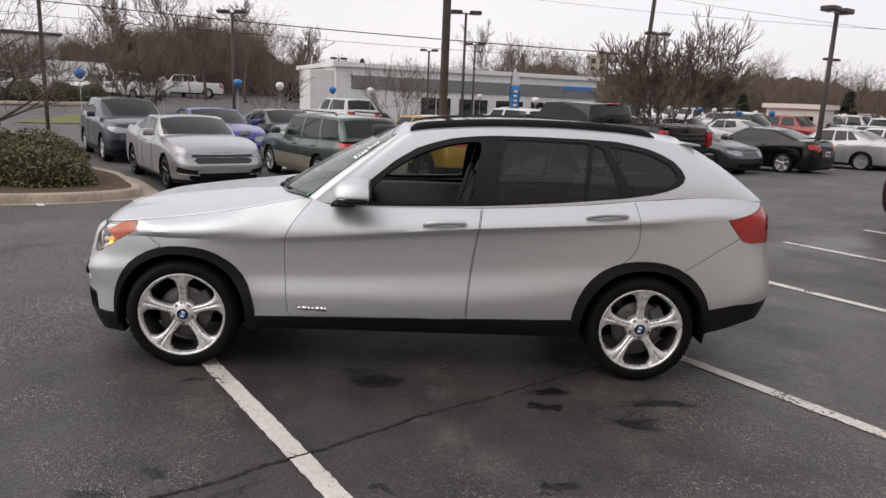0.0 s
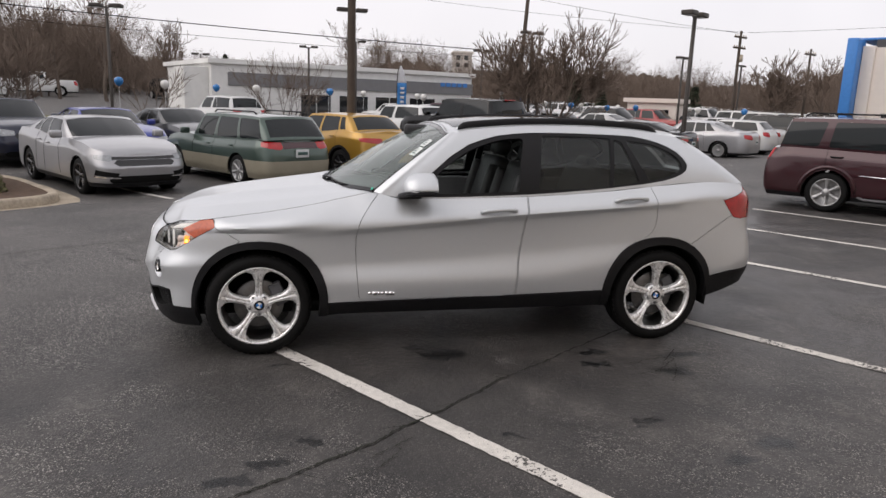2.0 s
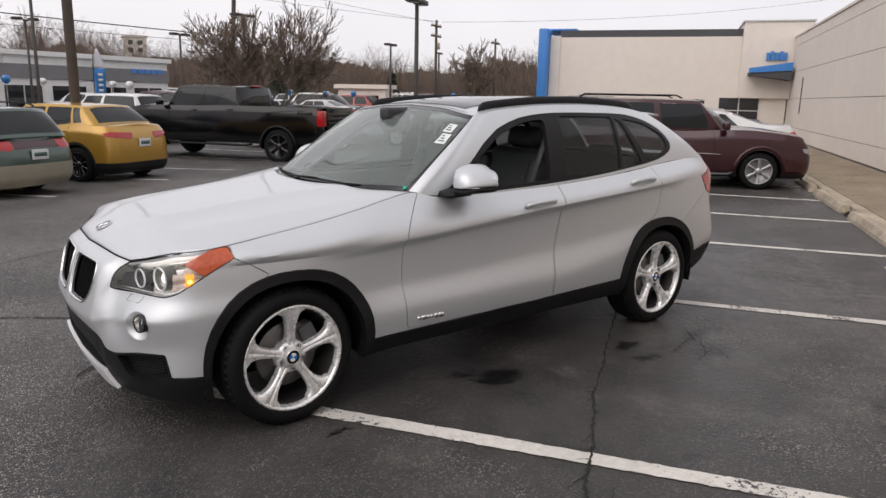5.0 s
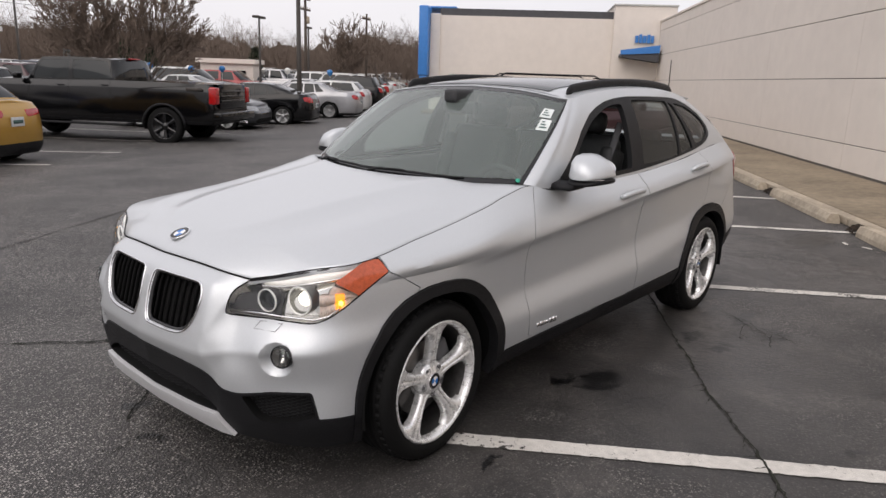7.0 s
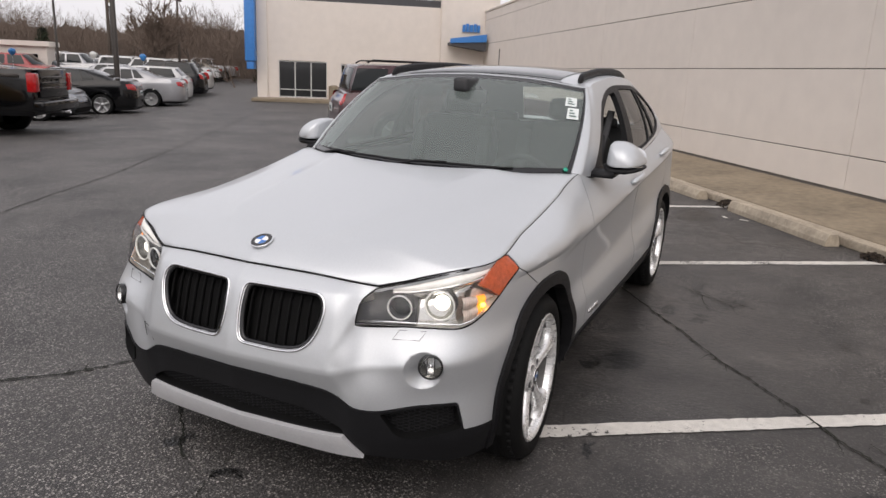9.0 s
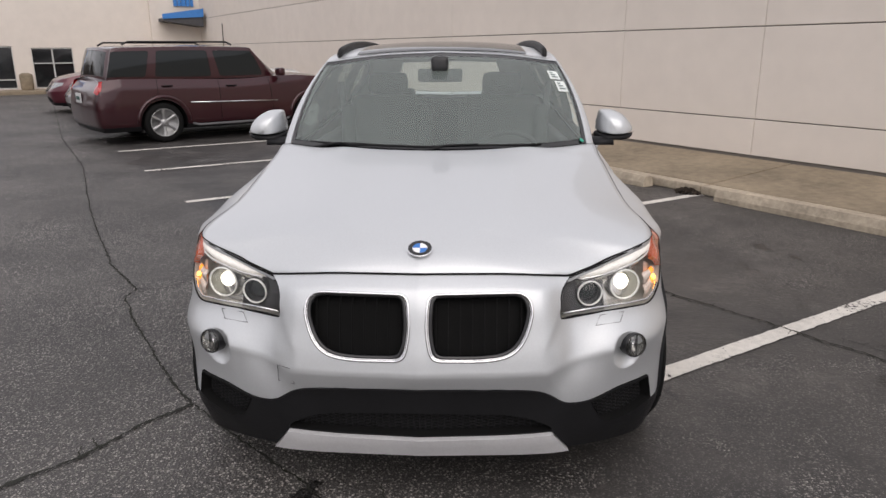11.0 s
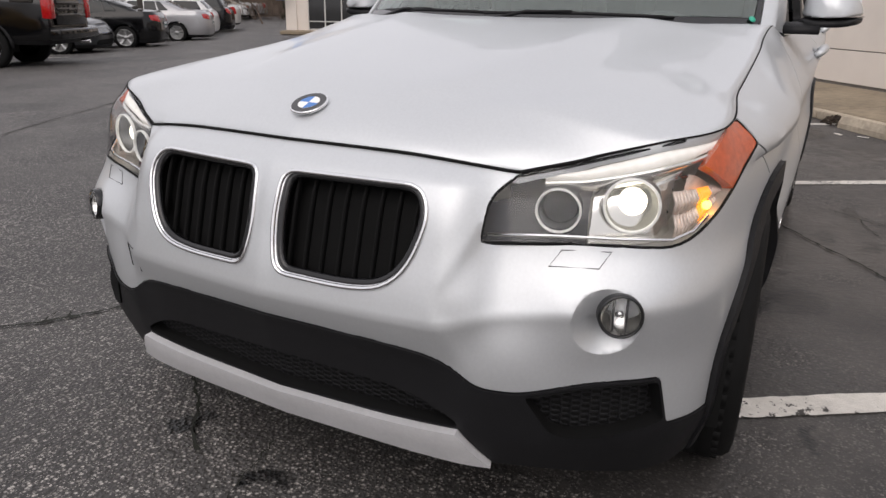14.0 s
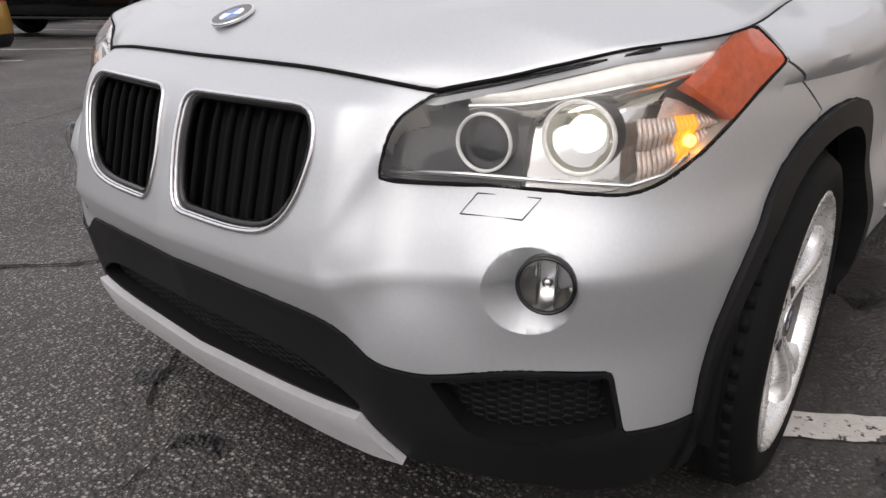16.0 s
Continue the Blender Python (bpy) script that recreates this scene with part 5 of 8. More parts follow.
# headlights
for s in (1, -1):
    hl = part("headlight", flank.panel(["lamp_inner", "headlight", "amber", "amber_lit"], (s,), gap=0.002, depth=-0.085, push=-0.088), LAMP_BOWL, car, "lit xenon headlight with amber corner behind clear lens")
    part("lens", flank.panel(["lamp_inner", "headlight", "amber_lit"], (s,), gap=0.003, depth=0, push=0.001), LENS_CLEAR, hl).visible_shadow = False
    part("amber_corner", flank.panel("amber", (s,), gap=0.0, depth=0.02, push=-0.002), AMBER, hl, "amber corner reflector")
    # dark tube round the lens, also standing in for the shadow under the bonnet
    part("seal", tube(bmesh.new(), [flip(p, s) for p in flank.edge_loop([q if q[1] < top_z(q[0]) - 0.004 else (q[0], top_z(q[0]) - 0.004) for q in SHAPES["headlight"]], -0.003)], 0.0032, 6, closed=True), DARK, hl)
    part("bezel", flank.panel("lamp_inner", (s,), gap=0.004, depth=0, push=-0.055), SMOKED, hl, "dark smoked inner bezel")
    part("reflector", flank.panel("headlight", (s,), gap=0.004, depth=0.02, push=-0.066), REFLECTOR, hl, "bright faceted reflector")
    for (a, b), r, lit in (((0.603, 0.740), 0.041, False), ((0.768, 0.750), 0.050, True)):
        p = flip(lower(a, b) - flank.normal(a, b) * 0.050, s)
        m = frame_at(p, Vector((-1, 0.22 * s, 0.0)))
        bowl = part("projector", lathe(bmesh.new(), [(r * 1.04, -0.030), (r * 1.04, 0.016), (r * 1.00, 0.019), (r * 0.95, 0.014), (r * 0.90, -0.010), (r * 0.72, -0.016), (r * 0.66, -0.035)], 36, m), BEZEL if lit else SMOKED, hl, "round projector with pale light ring")
        part("light_ring", lathe(bmesh.new(), [(r * 0.93, 0.016), (r * 0.99, 0.022), (r * 1.04, 0.020), (r * 1.05, 0.014), (r * 0.98, 0.012)], 36, m, closed=True), HALO, bowl, "pale glassy ring light")
        if lit:
            part("projector_lens", lathe(bmesh.new(), [(r * 0.54, -0.020), (r * 0.50, -0.010), (r * 0.38, -0.002), (r * 0.20, 0.003), (0, 0.004)], 28, m), XENON, bowl, "glowing white projector lens")
        else:
            part("projector_lens", lathe(bmesh.new(), [(r * 0.88, -0.004), (r * 0.74, 0.004), (r * 0.42, 0.009), (0, 0.011)], 28, m), CAR_GLASS, bowl, "dark glass projector lens")
    # slim bar under the bonnet's edge, whitened by an added glow, with a dark slot under it
    for name, top, foot, deep, mm, tag in (("upper_light_bar", 0.010, 0.0, 0.012, EYEBROW, "pale eyebrow light bar"), ("upper_slot", 0.0, -0.007, 0.016, REFLECTOR, "bright edge under the light bar")):
        bez, grid = bmesh.new(), []
        for k in range(29):
            a = 0.575 + (1.075 - 0.575) * k / 28
            high = pchip([0.575, 0.66, 0.80, 0.95, 1.075], [0.002, 0.009, 0.015, 0.018, 0.013], a)
            z0 = top_z(a) - 0.008
            hi, lo = (z0, z0 - high) if name == "upper_light_bar" else (z0 - high - 0.003, z0 - high - 0.010)
            grid.append([bez.verts.new(flip(lower(a, z) - flank.normal(a, z) * dp, s)) for z, dp in ((hi, deep + 0.004), ((hi + lo) / 2, deep), (lo, deep + 0.003), (lo - 0.001, deep + 0.030))])
        grid_strip(bez, grid)
        part(name, bez, mm, hl, tag)
    part("lower_chrome_strip", tube(bmesh.new(), [flip(lower(a, z) - flank.normal(a, z) * 0.010, s) for a, z in ((0.485, 0.684), (0.60, 0.687), (0.74, 0.687), (0.845, 0.685), (0.90, 0.697), (0.945, 0.722))], 0.0038, 6), CHROME, hl)
    # fluted turn signal behind the clear lens, its bulb lit
    signal = part("turn_signal", flank.panel("amber_lit", (s,), gap=0.0, depth=0, push=-0.040), FLUTED, hl, "glowing amber turn signal")
    for k in range(19):
        a = 0.868 + 0.0085 * k
        top = min(top_z(a) - 0.045, 0.772 - 0.35 * max(0.0, a - 0.99))
        low = 0.684 + 0.45 * max(0.0, a - 0.885)
        if top - low < 0.012:
            continue
        mid = math.exp(-((a - 0.955) / 0.022) ** 2)
        for i in range(2):
            z0, z1 = low + (top - low) * i / 2, low + (top - low) * (i + 0.97) / 2
            lit = mid > 0.42
            part("flute", tube(bmesh.new(), [flip(lower(a, z) - flank.normal(a, z) * dp, s) for z, dp in ((z0, 0.030), ((z0 + z1) / 2, 0.022), (z1, 0.030))], 0.0036, 6), AMBER_LIT if lit else FLUTED, signal)
    bulb = lower(0.955, 0.738) - flank.normal(0.955, 0.738) * 0.020
    part("bulb", lathe(bmesh.new(), [(0, -0.010), (0.007, -0.006), (0.009, 0.0), (0.006, 0.006), (0, 0.008)], 14, frame_at(flip(bulb, s), Vector((-1, 0.5 * s, 0)))), AMBER_BULB, signal, "lit amber bulb")

# door handles, badge bars, mirrors
def handle(x0, x1, z0, z1, s):
    n = 14
    bm = bmesh.new()
    pts, rad = [], []
    for k in range(n + 1):
        t = k / n
        x, z = x0 + (x1 - x0) * t, z0 + (z1 - z0) * t
        q = flank.chart([(x, z)], (0, 2), (s_of(x), z))[0]
        out = 0.030 * math.sin(math.pi * min(1, max(0, t))) ** 0.4
        pts.append(flip(lower(*q) + flank.normal(*q) * (0.002 + out), s))
        rad.append(0.016 if 0 < k < n else 0.011)
    h = part("door_handle", tube(bm, pts, rad, 10, flat=0.95), SILVER, car, "silver pull door handle")
    cup = bmesh.new()
    q = flank.chart([((x0 + x1) / 2 - 0.01, (z0 + z1) / 2)], (0, 2), (s_of((x0 + x1) / 2), z0))[0]
    m = frame_at(flip(lower(*q), s), flip(flank.normal(*q), s))
    disc(cup, 1.0, 0.0025, m @ Matrix.Diagonal((0.062, 0.030, 1, 1)))
    part("handle_cup", cup, SILVER, h)
    return h


for s in (1, -1):
    handle(0.045, 0.288, 0.928, 0.942, s)
    handle(0.992, 1.235, 1.004, 1.018, s)
    bars = bmesh.new()
    for k, (x, w, hh) in enumerate(((-0.69, 0.022, 0.016), (-0.662, 0.030, 0.022), (-0.628, 0.016, 0.018), (-0.606, 0.016, 0.016), (-0.580, 0.022, 0.024), (-0.553, 0.022, 0.024), (-0.528, 0.008, 0.024))):
        q = flank.chart([(x + w / 2, 0.400 - 0.0006 * k)], (0, 2), (s_of(x), 0.40))[0]
        p = flip(lower(*q) + flank.normal(*q) * 0.002, s)
        box(bars, p.x - w / 2, p.x + w / 2, p.y - 0.002, p.y + 0.002, p.z - hh / 2, p.z + hh / 2)
    part("door_lettering_bar", bars, CHROME, car, "small chrome model badge as plain bars")

    def shell(outline, xs):
        """A mirror shell: an outline across the car, carried forwards and drawn in to a rounded nose."""
        bm = bmesh.new()
        poly = rounded(outline, 0.022, 5)
        c = Vector((sum(p[0] for p in poly) / len(poly), sum(p[1] for p in poly) / len(poly)))
        foot = min(p[1] for p in poly)
        rows = []
        for x, k in xs:
            rows.append([bm.verts.new((x - 0.10 * (p[0] - 0.95) * (-1 if p[0] > 0.95 else 0.2), s * (c.x + (p[0] - c.x) * k), foot + (p[1] - foot) * k)) for p in poly])
        for a, b in zip(rows, rows[1:]):
            for k in range(len(poly)):
                bm.faces.new((a[k], a[(k + 1) % len(poly)], b[(k + 1) % len(poly)], b[k]))
        bm.faces.new(rows[0])
        bm.faces.new(rows[-1])
        bmesh.ops.recalc_face_normals(bm, faces=bm.faces[:])
        return bm

    loft = [(-0.275, 0.93), (-0.285, 1.0), (-0.34, 1.02), (-0.40, 0.96), (-0.445, 0.80), (-0.470, 0.55), (-0.478, 0.25)]
    mirror = part("door_mirror", shell([(0.835, 1.070), (0.850, 1.184), (0.915, 1.184), (0.968, 1.160), (1.006, 1.120), (1.022, 1.078)], loft), SILVER, car, "silver capped door mirror with black base")
    part("lower_shell", shell([(0.828, 1.040), (0.832, 1.070), (1.020, 1.076), (1.014, 1.052), (0.965, 1.041)], [(x - 0.003, k * 1.01) for x, k in loft[1:-1]]), CLADDING, mirror)
    part("indicator_strip", tube(bmesh.new(), [(-0.455, s * 0.87, 1.073), (-0.468, s * 0.94, 1.074), (-0.448, s * 0.98, 1.075), (-0.40, s * 1.02, 1.076)], 0.003, 6), CHROME, mirror)
    arm = prism(bmesh.new(), [(-0.50, 1.018), (-0.36, 1.022), (-0.35, 1.046), (-0.43, 1.056), (-0.49, 1.042)], "y", s * 0.775, s * 0.90)
    part("mirror_arm", arm, CLADDING, mirror)
    gl = bmesh.new()
    disc(gl, 1.0, 0, frame_at(Vector((-0.272, s * 0.925, 1.118)), Vector((1, 0, 0))) @ Matrix.Diagonal((0.085, 0.045, 1, 1)))
    part("mirror_glass", gl, CHROME, mirror)

# cowl and wipers
cowl = bmesh.new()
rows = []
for k in range(41):
    kk = -1 + k / 20
    a = abs(kk) * 2.0
    scr = house(a, 0.0)
    hd = bonnet_plain(1.0, kk * 0.985)
    rows.append([cowl.verts.new(v) for v in (hd + Vector((-0.03, 0, -0.03)), hd + Vector((0.03, 0, -0.022)), flip(scr, 1 if kk > 0 else -1) + Vector((0.01, 0, -0.004)))])
for a, b in zip(rows, rows[1:]):
    for j in range(2):
        cowl.faces.new((a[j], b[j], b[j + 1], a[j + 1]))
part("cowl", cowl, CLADDING, car, "black plastic cowl under the windscreen")
for y0, y1 in ((0.10, -0.50), (0.62, 0.02)):
    pts = []
    for k in range(9):
        y = y0 + (y1 - y0) * k / 8
        a = 0.0 + abs(y) / 0.40 if abs(y) < 0.4 else 1 + (abs(y) - 0.4) / 0.305
        p = house(min(2, a), 0.020 + 0.012 * math.sin(math.pi * k / 8))
        pts.append(Vector((p.x - 0.006, y, p.z + 0.007)))
    w = part("wiper", tube(bmesh.new(), pts, [0.006] * 8 + [0.003], 6), CLADDING, car, "black windscreen wiper")
    part("wiper_arm", tube(bmesh.new(), [pts[0] + Vector((-0.03, 0.01, -0.03)), pts[2] + Vector((-0.008, 0, 0.004)), pts[4] + Vector((-0.002, 0, 0.005))], [0.008, 0.006, 0.005], 6), CLADDING, w)

# paper stickers inside the screen
def on_screen(a0, t0, a1, t1, push):
    bm = bmesh.new()
    vs = [bm.verts.new(flip(house(a, t) + cabin.normal(a, t) * push, -1)) for a, t in ((a0, t0), (a1, t0), (a1, t1), (a0, t1))]
    bm.faces.new(vs)
    return bm


for t0, t1, da in ((0.565, 0.695, 0.07), (0.715, 0.825, 0.01)):
    st = part("paper_sticker", on_screen(1.72 + da, t0, 1.95 + da, t1, 0.001), PAPER, car, "white paper sticker on the windscreen")
    for k in range(3):
        part("print_bar", on_screen(1.76 + da, t0 + (t1 - t0) * (0.2 + 0.25 * k), 1.90 + da - 0.04 * k, t0 + (t1 - t0) * (0.31 + 0.25 * k), 0.003), INK, st)
p = house(1.92, 0.030)
part("green_dot", lathe(bmesh.new(), [(0.011, 0), (0.011, 0.002), (0, 0.003)], 16, frame_at(flip(p + cabin.normal(1.88, 0.045) * 0.002, -1), flip(cabin.normal(1.88, 0.045), -1))), GREEN_DOT, car, "green dot sticker low on the windscreen")

# ---- wheels ----
def wheel(x, y, s, steer=0.0):
    """Five-spoke alloy wheel on a low tyre; s: which way its face looks."""
    w = part("wheel", bmesh.new(), RUBBER, car, "five-spoke silver alloy wheel with black tyre")
    R = 0.328
    m = Matrix.Translation((x, y, 0.328)) @ Matrix.Rotation(radians(steer), 4, "Z") @ Matrix.Rotation(radians(-90) * s, 4, "X")
    prof = [(0.245, -0.005), (0.262, 0.006), (0.285, 0.010), (0.307, 0.004), (0.319, -0.010), (0.326, -0.028), (R, -0.06), (R, -0.16), (0.326, -0.195), (0.300, -0.218), (0.25, -0.215), (0.245, -0.005)]
    tyre = part("tyre", lathe(bmesh.new(), prof, 64, m), RUBBER, w, "low-profile black tyre")
    tread = bmesh.new()
    for k in range(4):
        z = -0.05 - 0.04 * k
        lathe(tread, [(R + 0.0015, z - 0.014), (R + 0.004, z - 0.010), (R + 0.004, z + 0.010), (R + 0.0015, z + 0.014)], 64, m)
    for k in range(54):
        box(tread, R - 0.010, R + 0.0018, -0.0125, 0.0125, -0.046, -0.022, 0, m @ Matrix.Rotation(2 * math.pi * k / 54, 4, "Z"))
    part("tread", tread, RUBBER, tyre)
    rim = part("rim", lathe(bmesh.new(), [(0.253, -0.004), (0.255, 0.002), (0.249, 0.006), (0.242, 0.001), (0.236, -0.010), (0.233, -0.03)], 64, m), ALLOY, w, "polished alloy rim")
    # silver barrel coloured dark for the shade between the spokes
    part("barrel", lathe(bmesh.new(), [(0.234, -0.028), (0.229, -0.06), (0.222, -0.19), (0.232, -0.20)], 64, m), BRAKE_BARREL, rim)
    hub = lathe(bmesh.new(), [(0.0, -0.018), (0.036, -0.018), (0.041, -0.021), (0.074, -0.028), (0.080, -0.045), (0.078, -0.08)], 40, m)
    part("hub", hub, ALLOY, rim)
    for k in range(5):
        rot = m @ Matrix.Rotation(radians(90 * -s + 72 * k), 4, "Z")
        bm = bmesh.new()
        rows = []
        for i in range(13):
            t = i / 12
            r = 0.058 + (0.240 - 0.058) * t
            half = pchip([0, 0.25, 0.55, 0.8, 1.0], [0.030, 0.022, 0.026, 0.043, 0.084], t)
            face = pchip([0, 0.3, 0.7, 1.0], [-0.026, -0.020, -0.008, -0.004], t)
            row = []
            for c, dz in ((-1, -0.038), (-0.98, -0.012), (-0.72, -0.002), (-0.30, 0.002), (-0.10, 0.0), (0, -0.010 if t < 0.9 else -0.003), (0.10, 0.0), (0.30, 0.002), (0.72, -0.002), (0.98, -0.012), (1, -0.038)):
                yy = c * half
                rr = math.sqrt(max(1e-6, r * r - yy * yy)) if t > 0.85 else r
                row.append(bm.verts.new(rot @ Vector((rr, yy, face + dz * (1 if abs(c) < 0.99 else 1)))))
            rows.append(row)
        for a, b in zip(rows, rows[1:]):
            for j in range(10):
                bm.faces.new((a[j], a[j + 1], b[j + 1], b[j]))
        bmesh.ops.recalc_face_normals(bm, faces=bm.faces[:])
        part("spoke", bm, ALLOY, rim)
        lug = m @ Matrix.Rotation(radians(90 * -s + 36 + 72 * k), 4, "Z") @ Matrix.Translation((0.056, 0, -0.024))
        part("lug_bolt", lathe(bmesh.new(), [(0.0135, 0.002), (0.0125, 0.0035), (0.010, -0.004), (0.007, -0.004), (0.007, 0.000), (0, 0.001)], 12, lug), TRIM_GREY, rim)
    roundel(rim, m @ Matrix.Translation((0, 0, -0.020)) @ Matrix.Rotation(radians(30), 4, "Z"), 0.034)
    part("valve", lathe(bmesh.new(), [(0.006, -0.02), (0.006, 0.008), (0, 0.010)], 8, m @ Matrix.Translation((0.205, 0.085, -0.03))), DARK, rim)
    disc_b = part("brake_disc", lathe(bmesh.new(), [(0.07, -0.078), (0.155, -0.078), (0.157, -0.082), (0.157, -0.10), (0.07, -0.10)], 48, m), BRAKE_BARREL, w)
    cal = bmesh.new()
    box(cal, 0.095, 0.175, -0.075, 0.075, -0.13, -0.062, 0.012, m @ Matrix.Rotation(radians(25 if s < 0 else 155), 4, "Z"))
    part("brake_caliper", cal, TRIM_GREY, w)
    return w


for s in (-1, 1):
    wheel(-1.38, s * 0.880, s, 3.6)
    wheel(1.38, s * 0.872, s)
    for x in (-1.38, 1.38):
        liner = bmesh.new()
        rows = []
        for k in range(25):
            a = math.pi * (-0.06 + 1.12 * k / 24)
            rows.append([liner.verts.new((x + 0.39 * math.cos(a), s * y, 0.325 + 0.39 * math.sin(a))) for y in (0.872, 0.55)])
        for a, b in zip(rows, rows[1:]):
            liner.faces.new((a[0], a[1], b[1], b[0]))
        liner.faces.new([r[1] for r in rows])
        part("wheel_arch_liner", liner, DARK, car)
under = box(bmesh.new(), -1.85, 1.72, -0.72, 0.72, 0.24, 0.31)
part("underbody", under, DARK, car)

# ---- cabin inside ----
def cushion(bm, x0, x1, y0, y1, z0, z1, r=0.05, m=None):
    return box(bm, x0, x1, y0, y1, z0, z1, r, m)


for y in (-0.37, 0.37):
    seat = part("front_seat", cushion(bmesh.new(), -0.22, 0.32, y - 0.25, y + 0.25, 0.50, 0.68, 0.06), SEAT, car, "black leather bucket seat")
    back = Matrix.Translation((0.33, y, 0.62)) @ Matrix.Rotation(radians(17), 4, "Y")
    part("backrest", cushion(bmesh.new(), -0.07, 0.09, -0.245, 0.245, 0.0, 0.62, 0.06, back), SEAT, seat)
    for e in (-1, 1):
        part("bolster", cushion(bmesh.new(), -0.12, 0.06, e * 0.24 - 0.045, e * 0.24 + 0.045, 0.10, 0.54, 0.035, back), SEAT, seat)
        part("headrest_post", tube(bmesh.new(), [back @ Vector((0.01, e * 0.07, 0.58)), back @ Vector((0.01, e * 0.07, 0.68))], 0.007, 6), CHROME, seat)
    part("headrest", cushion(bmesh.new(), -0.06, 0.06, -0.13, 0.13, 0.625, 0.765, 0.05, back), SEAT, seat)
bench = part("rear_bench", cushion(bmesh.new(), 0.62, 1.10, -0.66, 0.66, 0.50, 0.66, 0.06), SEAT, car, "black leather rear bench")
rb = Matrix.Translation((1.10, 0, 0.60)) @ Matrix.Rotation(radians(20), 4, "Y")
part("backrest", cushion(bmesh.new(), -0.07, 0.08, -0.66, 0.66, 0.0, 0.58, 0.06, rb), SEAT, bench)
for y in (-0.38, 0.38):
    part("headrest", cushion(bmesh.new(), -0.05, 0.06, y - 0.13, y + 0.13, 0.56, 0.65, 0.035, rb), SEAT, bench)
dash = prism(bmesh.new(), rounded([(-0.90, 0.98), (-0.62, 1.00), (-0.42, 0.985), (-0.36, 0.93), (-0.45, 0.70), (-0.60, 0.55), (-0.90, 0.55)], 0.05), "y", -0.70, 0.70)
part("dashboard", dash, TRIM_GREY, car, "dark grey dashboard")
wheel_m = frame_at(Vector((-0.27, -0.37, 0.90)), Vector((1, 0, 0.45)))
sw = part("steering_wheel", tube(bmesh.new(), [wheel_m @ Vector((0.185 * math.cos(2 * math.pi * k / 32), 0.185 * math.sin(2 * math.pi * k / 32), 0)) for k in range(32)], 0.016, 8, closed=True), SEAT, car, "black leather steering wheel")
part("airbag_hub", lathe(bmesh.new(), [(0.075, -0.03), (0.08, 0.0), (0.06, 0.02), (0, 0.025)], 24, wheel_m), SEAT, sw)
for a in (0, 180, 270):
    part("spoke", box(bmesh.new(), 0.06, 0.18, -0.02, 0.02, -0.01, 0.01, 0.006, wheel_m @ Matrix.Rotation(radians(a), 4, "Z")), SEAT, sw)
im = part("rear_view_mirror", box(bmesh.new(), -0.26, -0.22, -0.12, 0.12, 1.325, 1.395, 0.015), SEAT, car, "black rear-view mirror behind the windscreen")
part("sensor_pod", box(bmesh.new(), -0.34, -0.16, -0.045, 0.045, 1.385, 1.46, 0.02), SEAT, im)
part("cabin_floor", box(bmesh.new(), -0.95, 1.95, -0.74, 0.74, 0.38, 0.42), DARK, car)
lining = bmesh.new()
grid = [[lining.verts.new(roof_point(0.04 + 0.92 * w / 20, 0.94 * k / 8) + Vector((0, 0, -0.03))) for k in range(-8, 9)] for w in range(21)]
for a, b in zip(grid, grid[1:]):
    for j in range(16):
        lining.faces.new((a[j], b[j], b[j + 1], a[j + 1]))
part("headliner", lining, HEADLINER, car)
for s in (1, -1):
    part("door_card", box(bmesh.new(), -0.72, 1.30, s * 0.70 - 0.03, s * 0.70 + 0.03, 0.42, 1.0, 0.02), TRIM_GREY, car)
    part("seat_belt", tube(bmesh.new(), [(0.42, s * 0.66, 1.30), (0.34, s * 0.62, 1.0), (0.22, s * 0.58, 0.68)], [0.022] * 3, 6, flat=0.12), TRIM_GREY, car)
part("boot_backing", box(bmesh.new(), 1.30, 1.34, -0.70, 0.70, 0.42, 1.02), SEAT, car)


# ---- other parked cars ----
def paint(name, color, metal=0.35, rough=0.32):
    return mat(name, color, rough, metal=metal, coat=0.8, var=0.06, scale=1.5)


PAINTS = {
    "silver": paint("silver_paint", (0.36, 0.36, 0.37), 0.6), "navy": paint("navy_paint", (0.012, 0.016, 0.035)), "blue": paint("royal_blue_paint", (0.03, 0.045, 0.25)),
    "green": paint("grey_green_paint", (0.055, 0.085, 0.070), 0.4), "gold": paint("golden_yellow_paint", (0.42, 0.235, 0.035), 0.45), "black": mat("black_paint", (0.004, 0.004, 0.0045), 0.10, spec=0.5, var=0.1, scale=1.5),
    "wine": paint("wine_red_paint", (0.085, 0.010, 0.020), 0.4), "maroon": paint("maroon_paint", (0.036, 0.0045, 0.0085), 0.35), "white": paint("white_paint", (0.62, 0.62, 0.61), 0.0), "grey": paint("graphite_paint", (0.08, 0.085, 0.09), 0.5), "red": paint("red_paint", (0.26, 0.015, 0.015), 0.2),
    "charcoal": paint("charcoal_paint", (0.035, 0.038, 0.042), 0.5), "beige": paint("champagne_paint", (0.33, 0.30, 0.25), 0.5),
}
PLUM = mat("dark_plum_tail_panel", (0.045, 0.008, 0.012), 0.2, coat=0.5)
TAN_CLAD = mat("champagne_bumper_paint", (0.33, 0.30, 0.23), 0.45, metal=0.3, var=0.1, scale=4)
HEADLAMP = mat("car_headlamp", (0.34, 0.355, 0.365), 0.12, metal=0.3, coat=0.6, var=0.35, scale=18)
PLATE = mat("number_plate", (0.55, 0.56, 0.56), 0.5)
_wheels = {}


